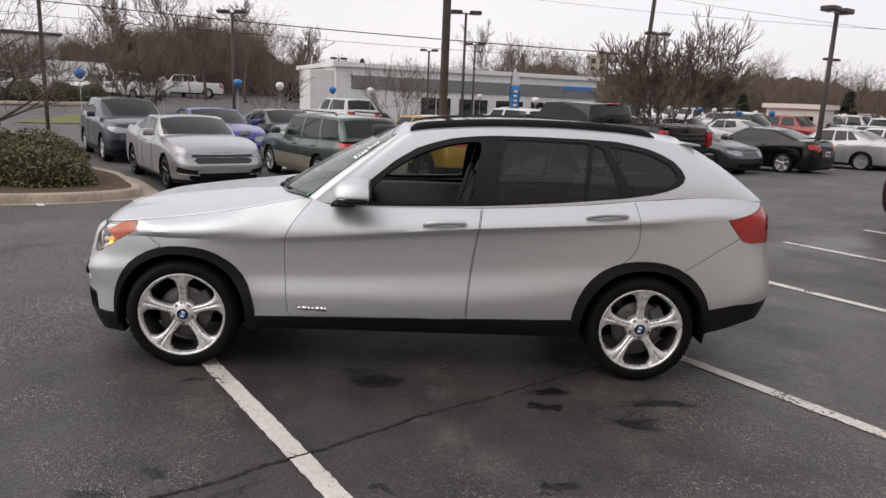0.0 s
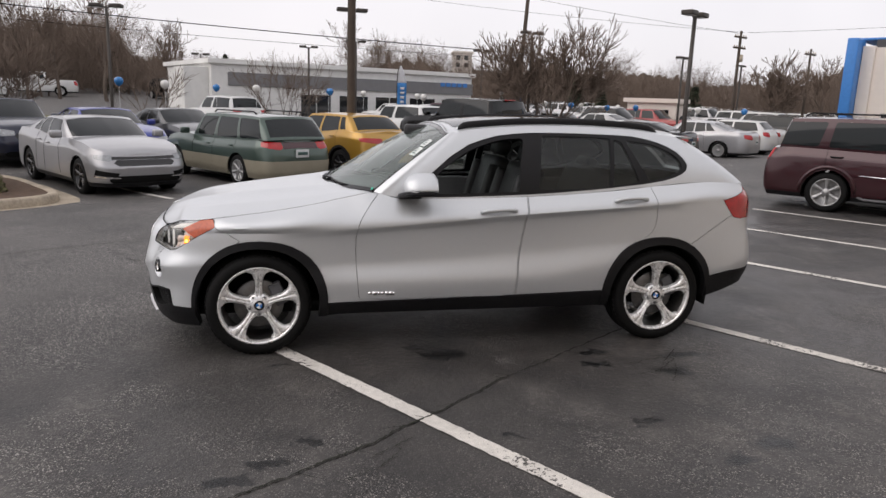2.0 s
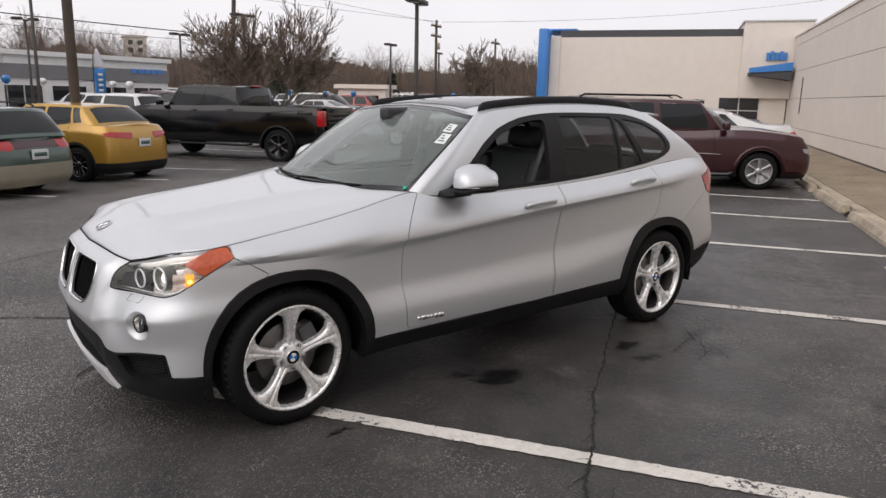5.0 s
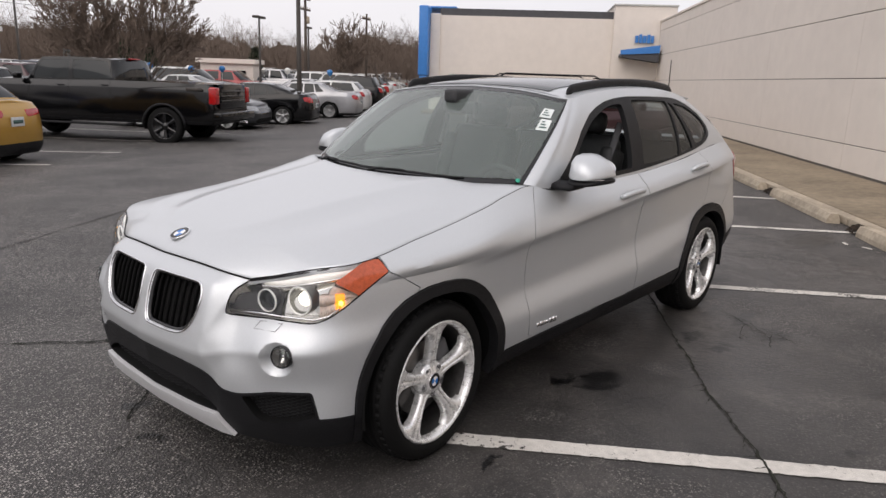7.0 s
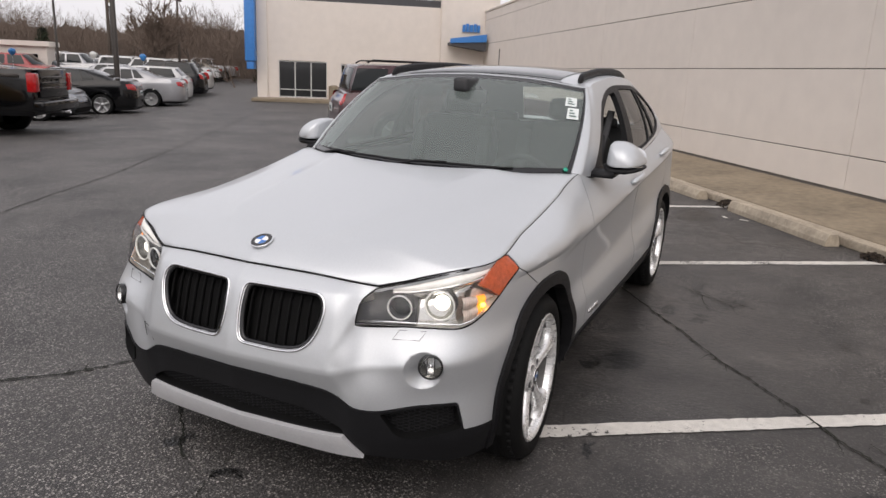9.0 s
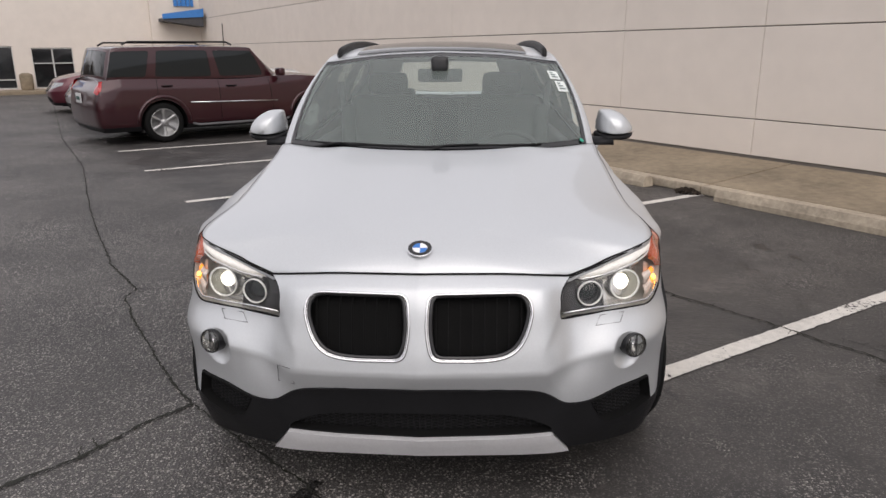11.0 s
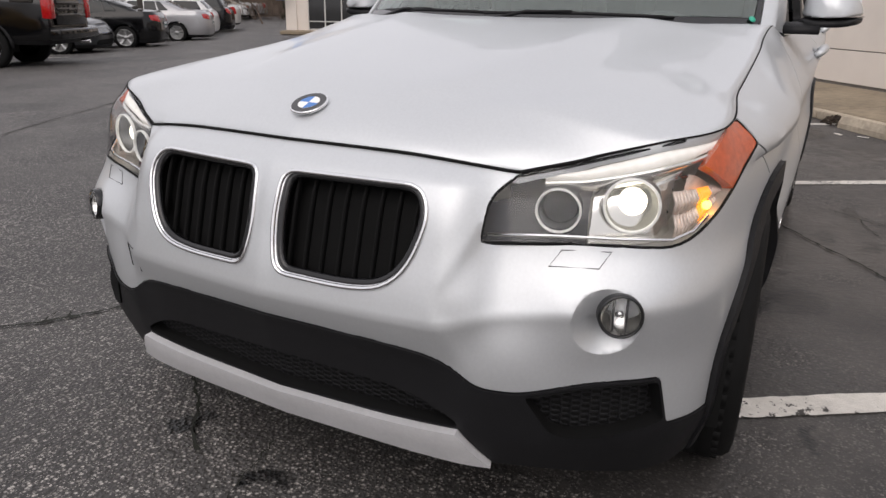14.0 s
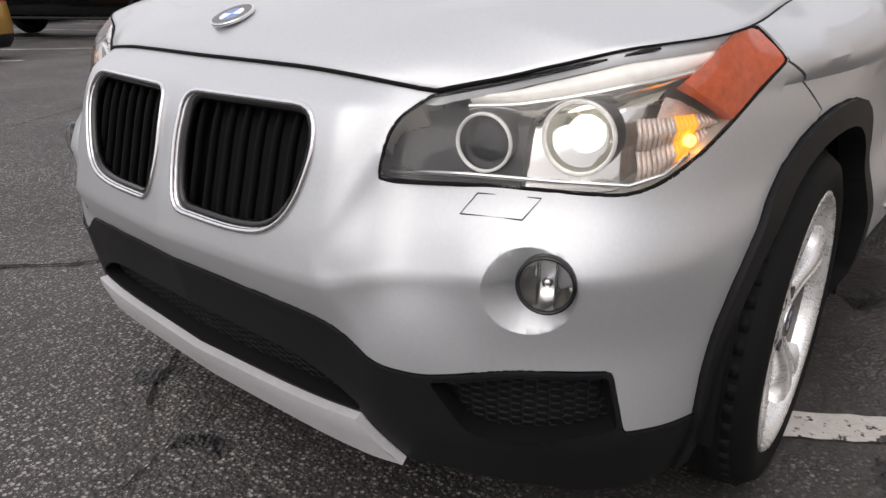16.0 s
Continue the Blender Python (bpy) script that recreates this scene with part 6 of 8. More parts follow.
def auto_wheel(parent, x, y, r, s, style, lite, dark=False):
    """Tyre and cast rim; alike wheels share their meshes."""
    key = (round(r, 3), style, s, lite, dark)
    if key not in _wheels:
        st = 16 if lite else 32
        rot = Matrix.Rotation(radians(-90) * s, 4, "X")
        t = lathe(bmesh.new(), [(r * 0.68, 0.0), (r * 0.86, 0.012), (r * 0.97, -0.008), (r, -0.05), (r, -0.16), (r * 0.96, -0.20), (r * 0.6, -0.21)], st, rot)
        rim = lathe(bmesh.new(), [(r * 0.70, 0.0), (r * 0.68, 0.006), (r * 0.645, -0.01), (r * 0.62, -0.07), (0.0, -0.085)], st, rot)
        n = {"five": 5, "six": 6, "many": 10, "ten": 7}[style]
        for k in range(n):
            m = rot @ Matrix.Rotation(2 * math.pi * k / n + (math.pi / 2 if s < 0 else -math.pi / 2), 4, "Z")
            half = {"five": 0.13, "six": 0.085, "many": 0.05, "ten": 0.075}[style] * r
            rows = [[rim.verts.new(m @ Vector((rr * r, c * half * f, zz))) for c, zz in ((-1, z - 0.03), (-0.8, z), (0.8, z), (1, z - 0.03))] for rr, f, z in ((0.10, 0.9, -0.022), (0.35, 0.8, -0.016), (0.66, 1.35, -0.006))]
            for a, b in zip(rows, rows[1:]):
                for j in range(3):
                    rim.faces.new((a[j], a[j + 1], b[j + 1], b[j]))
        lathe(rim, [(r * 0.2, -0.04), (r * 0.19, -0.016), (0, -0.012)], 12, rot)
        meshes = []
        if lite:
            for f in t.faces:
                f.material_index = 0
            k0 = len(t.faces)
            tmp = bpy.data.meshes.new("tmp")
            rim.to_mesh(tmp)
            t.from_mesh(tmp)
            t.faces.ensure_lookup_table()
            for f in t.faces[k0:]:
                f.material_index = 1
            rim.free()
            me = bpy.data.meshes.new("wheel")
            t.to_mesh(me)
            t.free()
            me.materials.append(RUBBER)
            me.materials.append(CAST_ALLOY)
            _wheels[key] = [me]
        for nm, bm, mm in (() if lite else (("tyre", t, RUBBER), ("rim", rim, None))):
            me = bpy.data.meshes.new(nm)
            bm.to_mesh(me)
            bm.free()
            me.polygons.foreach_set("use_smooth", [True] * len(me.polygons))
            me.materials.append(mm or (GLOSS_BLACK if dark else CAST_ALLOY))
            meshes.append(me)
        if not lite:
            _wheels[key] = meshes
    if lite:
        w = new("wheel", _wheels[key][0])
        w.parent = parent
        w.matrix_basis = Matrix.Translation((x, y, r))
        return w
    w = new("wheel")
    w.parent = parent
    w.matrix_basis = Matrix.Translation((x, y, r))
    for nm, me in zip(("tyre", "rim"), _wheels[key]):
        o = new(nm, me)
        o.parent = w
    return w


def grid_faces(bm, grid):
    for a, b in zip(grid, grid[1:]):
        for j in range(len(a) - 1):
            bm.faces.new((a[j], b[j], b[j + 1], a[j + 1]))


def auto(name, label, category, body, L=4.6, W=1.82, H=1.45, wb=2.7, fo=0.92, clear=0.19, r=0.33, zn=0.74, zc=0.98, zb=0.95, zr=1.02, zt=1.06, cowl=-0.95, header=-0.20, roof_end=0.95, back=1.72,
         side=((2.75, 3.95), (4.03, 4.8), (4.86, 5.35)), style="five", lamps=(0.42, 0.86, 0.60, 0.74), grille=(0.40, 0.50, 0.68), tails=(0.42, 0.82, 0.76, 0.95), lower=None, lower_z=0.0, rails=False, lite=False, group="", house_in=0.70, plate="rear", rim_dark=False, dark_low=True, bed=None, fascia=None, strip=False, square=0.0, extra=()):
    """A parked car that looks along -x, its wheels' middle at the origin."""
    xf = -(wb / 2 + fo)
    xr = xf + L
    h = W / 2
    base = [(xf, 0), (xf + 0.025, 0.55 * h), (xf + 0.12 - 0.06 * square, (0.80 + 0.08 * square) * h), (xf + 0.36 - 0.1 * square, (0.95 + 0.03 * square) * h), (xf + 0.75, 0.993 * h), (xf + L * 0.5, h), (xr - 0.7, 0.993 * h), (xr - 0.30 + 0.18 * square, (0.95 + 0.04 * square) * h), (xr - 0.09 + 0.06 * square, (0.82 + 0.10 * square) * h), (xr - 0.015, 0.55 * h), (xr, 0)]
    n = 200 if not lite else 80
    line = [catmull([(x, y, 0) for x, y in base], 10 * k / n) for k in range(n + 1)]
    line[0].y = line[-1].y = 0
    ss = [0.0]
    for a, b in zip(line, line[1:]):
        ss.append(ss[-1] + (b - a).length)
    end = ss[-1]
    nrm = []
    for k in range(n + 1):
        d = line[min(n, k + 2)] - line[max(0, k - 2)]
        if k in (0, n):
            d = Vector((0, 1 if k == 0 else -1, 0))
        nrm.append(Vector((-d.y, d.x, 0)).normalized())

    def at(s):
        s = min(max(s, 0), end)
        k = int(np.searchsorted(ss, s)) - 1
        k = min(max(k, 0), n - 1)
        t = (s - ss[k]) / (ss[k + 1] - ss[k])
        return line[k].lerp(line[k + 1], t), nrm[k].lerp(nrm[k + 1], t)

    ends = lambda x: max(0.0, min(1.0, max((xf + 0.55 - x) / 0.55, (x - xr + 0.45) / 0.45)))
    tz = lambda x: pchip([xf, xf + 0.25, cowl, header + 0.3, roof_end, back, xr], [zn, zn + (zc - zn) * 0.35, zc, zb, zr, zt, zt - 0.02], x)
    memo = {}

    def surf(s, z):
        key = round(s, 4)
        if key not in memo:
            p, nn = at(s)
            e = ends(p.x)
            top = tz(p.x)
            zs = [clear, clear + 0.14, clear + 0.34, top - 0.16, top]
            os = [0.06 + 0.04 * e, 0.008 + 0.01 * e, 0.0, 0.012 + 0.03 * e, 0.085 + 0.07 * e]
            memo[key] = (p, nn, zs, os)
        p, nn, zs, os = memo[key]
        q = p - nn * pchip(zs, os, z)
        q.z = z
        if s <= 1e-6 or s >= end - 1e-6:
            q.y = 0
        return q

    step = 0.05 if not lite else 0.16
    cs = [end * k / int(end / step) for k in range(int(end / step) + 1)]
    rows = 22 if not lite else 9
    skin = Skin(surf, cs, lambda s: [clear + (tz(at(s)[0].x) - clear) * k / rows for k in range(rows + 1)])
    sx = lambda x: float(np.interp(x, [p.x for p in line], ss))
    seg = 24 if not lite else 12
    arch = {}
    for k, xx in (("af", -wb / 2), ("ar", wb / 2)):
        ra = r + 0.055
        arch[k] = [(sx(xx + ra * math.cos(2 * math.pi * i / seg)), r - 0.01 + ra * math.sin(2 * math.pi * i / seg)) for i in range(seg)]
    shapes = dict(arch)
    if not lite:
        for k, xx in (("tf", -wb / 2), ("tr", wb / 2)):
            ra = r + 0.11
            shapes[k] = [(sx(xx + ra * math.cos(2 * math.pi * i / seg)), r - 0.01 + ra * math.sin(2 * math.pi * i / seg)) for i in range(seg)]
    a0, a1, z0, z1 = lamps
    shapes["lamp"] = rounded([(a0, z0 + 0.02), (a1 * 0.8, z0), (a1 + 0.14, z1 - 0.05), (a1 + 0.18, z1 + 0.02), (a1 * 0.75, z1 + 0.015), (a0, z1 - 0.02)], 0.02, 2)
    a0, a1, z0, z1 = tails
    shapes["tail"] = rounded([(end - a1 - 0.10, z0 + 0.06), (end - a0 * 1.2, z0), (end - a0, z0 + 0.04), (end - a0, z1), (end - a1, z1 + 0.02), (end - a1 - 0.16, z1)], 0.02, 2)
    g1, gz0, gz1 = grille
    shapes["grille"] = [(-0.03, gz1), (g1 * 0.9, gz1), (g1, (gz0 + gz1) / 2), (g1 * 0.85, gz0), (-0.03, gz0)]
    shapes["mouth"] = rounded([(-0.03, clear + 0.20), (0.55, clear + 0.20), (0.68, clear + 0.13), (0.60, clear + 0.07), (-0.03, clear + 0.06)], [0, 0.04, 0.04, 0.03, 0], 2)
    for key, poly, _, _ in extra:
        shapes[key] = [(a if a >= -1 else end + a + 10, b) for a, b in poly]
    for key, poly in shapes.items():
        skin.cut(poly)
    if lower_z:
        skin.cut([(-0.1, lower_z), (end + 0.1, lower_z)], closed=False)
    skin.cut([(-0.1, clear + 0.075), (end + 0.1, clear + 0.075)], closed=False)

    def test(k):
        return lambda a, b: inside(shapes[k], a, b)

    order = [("hole", test("af")), ("hole", test("ar"))]
    if lower or dark_low:
        order += [("low", test(k)) for k in ("tf", "tr") if k in shapes and (lower is not None and lower is not TAN_CLAD)]
    order += [(key, test(key)) for key, _, _, _ in extra]
    order += [("lamp", test("lamp")), ("tail", test("tail")), ("grille", test("grille")), ("mouth", test("mouth"))]
    if lower_z:
        order.append(("low", lambda a, b: b < lower_z))
    elif dark_low:
        order.append(("low", lambda a, b: b < clear + 0.075))
    skin.sort(order, "body")
    ob = thing(name, label, category, group=group)
    bodym = skin.panel("body", gap=0, depth=0)
    # bonnet and boot deck
    deck = []
    for s in cs:
        p = surf(s, tz(at(s)[0].x))
        deck.append([Vector((p.x, p.y * k / 5, p.z + (0.05 if bed is None or p.x < cowl else 0.0) * (1 - (k / 5) ** 2) * min(1, abs(p.y) / (0.5 * h)))) for k in range(-5, 6)])
    grid_faces(bodym, [[bodym.verts.new(v) for v in row] for row in deck])
    bmesh.ops.remove_doubles(bodym, verts=bodym.verts[:], dist=0.0015)
    bmesh.ops.recalc_face_normals(bodym, faces=bodym.faces[:])
    for e in bodym.edges:
        if len(e.link_faces) == 2 and e.calc_face_angle(0) > 0.8:
            e.smooth = False
    b = part("body", bodym, body, ob)
    if "low" in skin.got:
        part("lower_cladding", skin.panel("low", gap=0, depth=0.02, push=0.004), lower or CLADDING, ob)
    for s in (1, -1):
        part("headlight", skin.panel("lamp", (s,), gap=0.002, depth=0.02, push=0.002), HEADLAMP, ob)
        part("tail_light", skin.panel("tail", (s,), gap=0.002, depth=0.02, push=0.004), RED_LENS, ob)
    for key, poly, mm, push in extra:
        centre = any(a < 0 for a, b in poly)
        for sides in ([(1, -1)] if centre else [(1,), (-1,)]):
            part(key, skin.panel(key, sides, gap=0.001, depth=0.02, push=push), mm, ob)
    part("grille", skin.panel("grille", gap=0.002, depth=0.03, push=-0.004), GLOSS_BLACK, ob)
    if not lite:
        part("lower_intake", skin.panel("mouth", gap=0.002, depth=0.03, push=-0.008), DARK, ob)
    # glass-house
    hin = house_in
    bp = [Vector((cowl, 0, zc + 0.03)), Vector((cowl + 0.07, 0.45 * h, zc + 0.025)), Vector((cowl + 0.26, 0.80 * h, zc + 0.005))]
    for x in (header - 0.15, (header + roof_end) / 2, roof_end):
        q = surf(sx(x), tz(x))
        bp.append(Vector((x, q.y - 0.01, q.z)))
    bk = surf(sx(min(back, xr - 0.3)), tz(back))
    bp += [Vector((back - 0.06, min(bk.y - 0.02, 0.82 * h), zt)), Vector((back, 0.45 * h, zt + 0.01)), Vector((back, 0, zt + 0.015))]
    ht = H - 0.045
    rp = [Vector((header, 0, H - 0.03)), Vector((header + 0.02, 0.40 * h, H - 0.045)), Vector((header + 0.05, hin * h * 0.97, ht - 0.035)), Vector((header + 0.16, hin * h, ht - 0.015)), Vector(((header + roof_end) / 2, hin * h, ht)), Vector((roof_end - 0.15, hin * h * 0.97, ht - 0.02)),
          Vector((roof_end, hin * h * 0.90, ht - 0.045)), Vector((roof_end + 0.05, 0.40 * h, H - 0.06)), Vector((roof_end + 0.06, 0, H - 0.05))]

    def hs(a, t):
        a = min(max(a, 0.0), 8.0)
        p = catmull(bp, a).lerp(catmull(rp, a), t)
        f = min(1, max(0, a - 1.5)) if a < 5 else max(0, min(1, 6.5 - a))
        p += Vector((-1 if a < 4 else 1, 0, 0.4)).lerp(Vector((0, 1, 0.25)), f) * (0.022 * 4 * t * (1 - t))
        if a <= 0 or a >= 8:
            p.y = 0
        return p

    m = 8 if not lite else 4
    cab2 = Skin(hs, [k / m for k in range(8 * m + 1)], lambda a: [k / m / 1.0 for k in range(m + 1)])
    panes = [[(u0 + (0.22 if i == 0 else 0.02), 0.07), (u1, 0.07), (u1 + (0.0 if i < len(side) - 1 else -0.05), 0.88), (u0 + (0.05 if i == 0 else 0.0), 0.88)] for i, (u0, u1) in enumerate(side)]
    panes = [rounded(p, 0.05, 2) for p in panes]
    screen = [(-0.5, 0.05), (1.95, 0.05), (2.1, 0.94), (-0.5, 0.94)]
    rear_w = [(6.25, 0.12), (8.5, 0.12), (8.5, 0.90), (6.2, 0.90)]
    for p in panes + [screen, rear_w]:
        cab2.cut(p)
    cab2.sort([("screen", screen), ("rear", rear_w)] + [(f"pane{i}", p) for i, p in enumerate(panes)], "frame")
    fr = cab2.panel("frame", gap=0, depth=0)
    top = [[Vector((p.x, p.y * k / 5, p.z + 0.03 * (1 - (k / 5) ** 2))) for k in range(-5, 6)] for p in [catmull(rp, 2 + 4 * i / 16) for i in range(17)]]
    for i, row in enumerate(top):
        f = 1 - abs(i / 8 - 1)
        for k, v in enumerate(row):
            kk = abs(k - 5) / 5
            if i < 3:
                v.x += (rp[0].x - rp[2].x) * (1 - kk * kk) * (1 - i / 3)
            if i > 13:
                v.x += (rp[8].x - rp[6].x) * (1 - kk * kk) * (i - 13) / 3
    grid_faces(fr, [[fr.verts.new(v) for v in row] for row in top])
    bmesh.ops.recalc_face_normals(fr, faces=fr.faces[:])
    part("roof", fr, body, ob)
    part("windscreen", cab2.panel("screen", gap=0.003, depth=0.01, push=-0.004), CAR_GLASS, ob)
    part("rear_window", cab2.panel("rear", gap=0.003, depth=0.01, push=-0.004), CAR_GLASS, ob)
    for s in (1, -1):
        for i in range(len(panes)):
            part("side_window", cab2.panel(f"pane{i}", (s,), gap=0.002, depth=0.01, push=-0.005), CAR_GLASS, ob)
        for xx in (-wb / 2, wb / 2):
            auto_wheel(ob, xx, s * (h - 0.03), r, s, style, lite, rim_dark)
        if not lite:
            xm = header - 0.42
            mr = box(bmesh.new(), xm - 0.06, xm + 0.06, s * (h - 0.02) - 0.005, s * (h + 0.17) + 0.005, zc + 0.0, zc + 0.14, 0.035) if s > 0 else box(bmesh.new(), xm - 0.06, xm + 0.06, -(h + 0.175), -(h - 0.025), zc, zc + 0.14, 0.035)
            part("door_mirror", mr, body, ob)
            for u0, u1 in side[:2]:
                x = catmull(bp, u1).x - 0.16
                zh = tz(x) - 0.11
                q = surf(sx(x), zh)
                part("door_handle", tube(bmesh.new(), [(x - 0.09, s * (q.y + 0.004), zh), (x - 0.06, s * (q.y + 0.03), zh), (x + 0.06, s * (q.y + 0.03), zh), (x + 0.09, s * (q.y + 0.004), zh)], 0.013, 6), body if body is not PAINTS["maroon"] else DARK, ob)
            for x, lean in ((catmull(bp, side[0][0] + 0.05).x - 0.02, 0.06), (catmull(bp, side[0][1] + 0.04).x, 0.0), (catmull(bp, side[1][1] + 0.03).x if len(side) > 1 else roof_end, -0.05)):
                pts = []
                for k in range(11):
                    z = clear + 0.13 + (tz(x) - clear - 0.135) * k / 10
                    xx = x + lean * (k / 10)
                    if any(math.hypot(xx - c, z - r) < r + 0.07 for c in (-wb / 2, wb / 2)):
                        continue
                    q = surf(sx(xx), z)
                    pts.append((q.x, s * (q.y + 0.0015), q.z))
                if len(pts) > 2:
                    part("door_gap", tube(bmesh.new(), pts, 0.0035, 4), DARK, b)
            if strip:
                part("chrome_strip", tube(bmesh.new(), [(surf(sx(x), 0.62).x, s * (surf(sx(x), 0.62).y + 0.006), 0.62 + 0.012 * k) for k, x in enumerate((-0.70, -0.1, 0.5, 0.93))], 0.012, 6), CHROME, ob)
            if rails:
                part("roof_rail", tube(bmesh.new(), [(header + 0.35, s * hin * h * 0.93, H - 0.02), (header + 0.45, s * hin * h * 0.93, H + 0.03), (roof_end - 0.3, s * hin * h * 0.90, H + 0.03), (roof_end - 0.2, s * hin * h * 0.90, H - 0.02)], 0.016, 6), CLADDING, ob)
        for xx in () if lite else (-wb / 2, wb / 2):
            liner = bmesh.new()
            rw = [[liner.verts.new((xx + (r + 0.06) * math.cos(a), s * y, r - 0.01 + (r + 0.06) * math.sin(a))) for y in (h - 0.02, h - 0.32)] for a in [math.pi * (-0.05 + 1.1 * k / 10) for k in range(11)]]
            grid_faces(liner, rw)
            part("wheel_well", liner, DARK, ob)
    if plate:
        px_ = xr + 0.004 if plate == "rear" else xf - 0.004
        pz = tails[2] - 0.07 if plate == "rear" else grille[1] - 0.1
        pl = part("number_plate", box(bmesh.new(), px_ - 0.012, px_ + 0.008, -0.155, 0.155, pz - 0.08, pz + 0.08, 0.006), PLATE, ob, "pale number plate as a plain bar")
        if not lite:
            sg = 1 if plate == "rear" else -1
            part("plate_bar", box(bmesh.new(), px_ + sg * 0.008 - 0.002, px_ + sg * 0.008 + 0.003, -0.12, 0.12, pz - 0.03, pz + 0.03), INK, pl)
    if not lite:
        part("underbody", box(bmesh.new(), xf + 0.3, xr - 0.3, -h + 0.25, h - 0.25, clear - 0.02, clear + 0.1), DARK, ob)
    return ob


def park(ob, u, v, heading, yaw=0.0):
    """Stand a car on the lot: heading +1 looks towards the showroom wall, -1 away from it."""
    f = AV * heading
    ang = math.atan2(-f.y, -f.x) + radians(yaw)
    p = lot(u, v)
    ob.matrix_basis = Matrix.Translation((p.x, p.y, rise(p.x, p.y))) @ Matrix.Rotation(ang, 4, "Z")
    return ob


SUV_SIDE = ((2.75, 3.75), (3.83, 4.62), (4.70, 5.45))
park(auto("sedan_car", "silver compact sedan with black grille, parked nose out", "car", PAINTS["silver"], L=4.65, W=1.76, H=1.38, wb=2.70, fo=0.91, zn=0.73, zc=0.97, style="five", lamps=(0.56, 0.84, 0.645, 0.735), grille=(0.56, 0.56, 0.665), rim_dark=True, plate="", extra=(("grille_bar", [(-0.03, 0.712), (0.60, 0.722), (0.60, 0.672), (-0.03, 0.672)], GLOSS_BLACK, 0.006), ("corner_vent", [(0.48, 0.44), (0.90, 0.50), (0.95, 0.40), (0.52, 0.37)], DARK, -0.012), ("vent_blade", [(0.46, 0.366), (0.96, 0.392), (0.96, 0.365), (0.46, 0.345)], CHROME, 0.006))), 1.49, -11.03, 1)
park(auto("crossover_suv", "dark navy compact sport utility vehicle, parked nose out", "car", PAINTS["navy"], L=4.55, W=1.80, H=1.60, wb=2.62, fo=0.90, r=0.34, zn=0.90, zc=1.08, zb=1.08, zr=1.16, zt=1.12, cowl=-0.95, header=-0.2, roof_end=1.60, back=1.98, side=SUV_SIDE, lamps=(0.40, 0.85, 0.74, 0.88), grille=(0.40, 0.66, 0.80), tails=(0.55, 0.75, 0.9, 1.3), lower=CLADDING, lower_z=0.36, plate=""), 1.42, -16.81, 1)
park(auto("blue_sedan", "royal blue sedan, mostly behind other cars", "car", PAINTS["blue"], L=4.7, W=1.82, H=1.42, plate=""), 3.47, -15.84, 1)
park(auto("station_wagon", "grey-green station wagon with champagne lower body, tail outwards", "car", PAINTS["green"], L=4.72, W=1.745, H=1.50, wb=2.65, fo=0.97, r=0.325, zn=0.76, zc=0.98, zb=0.93, zr=0.97, zt=0.99, cowl=-0.98, header=-0.28, roof_end=1.90, back=2.30, side=((2.75, 3.6), (3.67, 4.35), (4.42, 5.5)), style="ten", tails=(0.42, 0.84, 0.80, 0.95), lower=TAN_CLAD, lower_z=0.58, rails=True, house_in=0.76, clear=0.22, extra=(("tail_panel", [(-10.41, 0.95), (-9.97, 0.95), (-9.97, 0.84), (-10.41, 0.82)], PLUM, 0.003),)), 4.45, -10.68, -1)
park(auto("coupe_crossover", "golden yellow compact crossover, tail outwards", "car", PAINTS["gold"], L=4.36, W=1.82, H=1.53, wb=2.67, fo=0.83, r=0.345, zn=0.84, zc=1.03, zb=1.0, zr=1.12, zt=1.10, cowl=-0.90, header=-0.15, roof_end=1.35, back=1.78, side=((2.75, 3.8), (3.88, 4.75), (4.82, 5.2)), style="many", rim_dark=True, tails=(0.28, 0.80, 0.84, 0.97), lower=CLADDING, lower_z=0.40, rails=False), 7.18, -10.74, -1)
truck = park(auto("pickup_truck", "black crew-cab pickup truck, lifted on big black wheels", "truck", PAINTS["black"], L=6.30, W=2.03, H=2.00, wb=4.06, fo=0.97, clear=0.50, r=0.44, zn=1.28, zc=1.42, zb=1.42, zr=1.45, zt=1.45, cowl=-1.72, header=-1.08, roof_end=0.72, back=0.86, side=((2.75, 3.85), (3.95, 5.15)), style="six", lamps=(0.5, 0.9, 1.0, 1.25), grille=(0.5, 0.95, 1.3), tails=(0.68, 0.92, 1.02, 1.36), lower=None, house_in=0.80, bed=True, plate="", rim_dark=True, square=1.0), 12.55, -10.23, -1)
maroon_suv = park(auto("large_suv", "maroon large sport utility vehicle with chrome side strips", "car", PAINTS["maroon"], L=4.78, square=0.7, W=1.95, H=1.62, wb=2.775, fo=0.93, clear=0.22, r=0.335, zn=0.90, zc=1.06, zb=1.02, zr=1.06, zt=1.04, cowl=-1.00, header=-0.32, roof_end=2.08, back=2.26, side=((2.75, 3.62), (3.70, 4.42), (4.52, 5.5)), style="six", tails=(0.74, 0.90, 0.82, 1.10), lower=None, rails=True, house_in=0.84, strip=True), 10.26, 1.49, 1, 7)
park(auto("dark_sedan", "dark grey sedan, parked nose out", "car", PAINTS["charcoal"], L=4.8, W=1.82, H=1.45, wb=2.74, plate=""), 16.90, -10.00, 1)
park(auto("black_sedan", "black sedan with alloy wheels, tail outwards", "car", PAINTS["black"], L=4.6, W=1.80, H=1.42, style="five"), 19.60, -9.30, -1, 4)
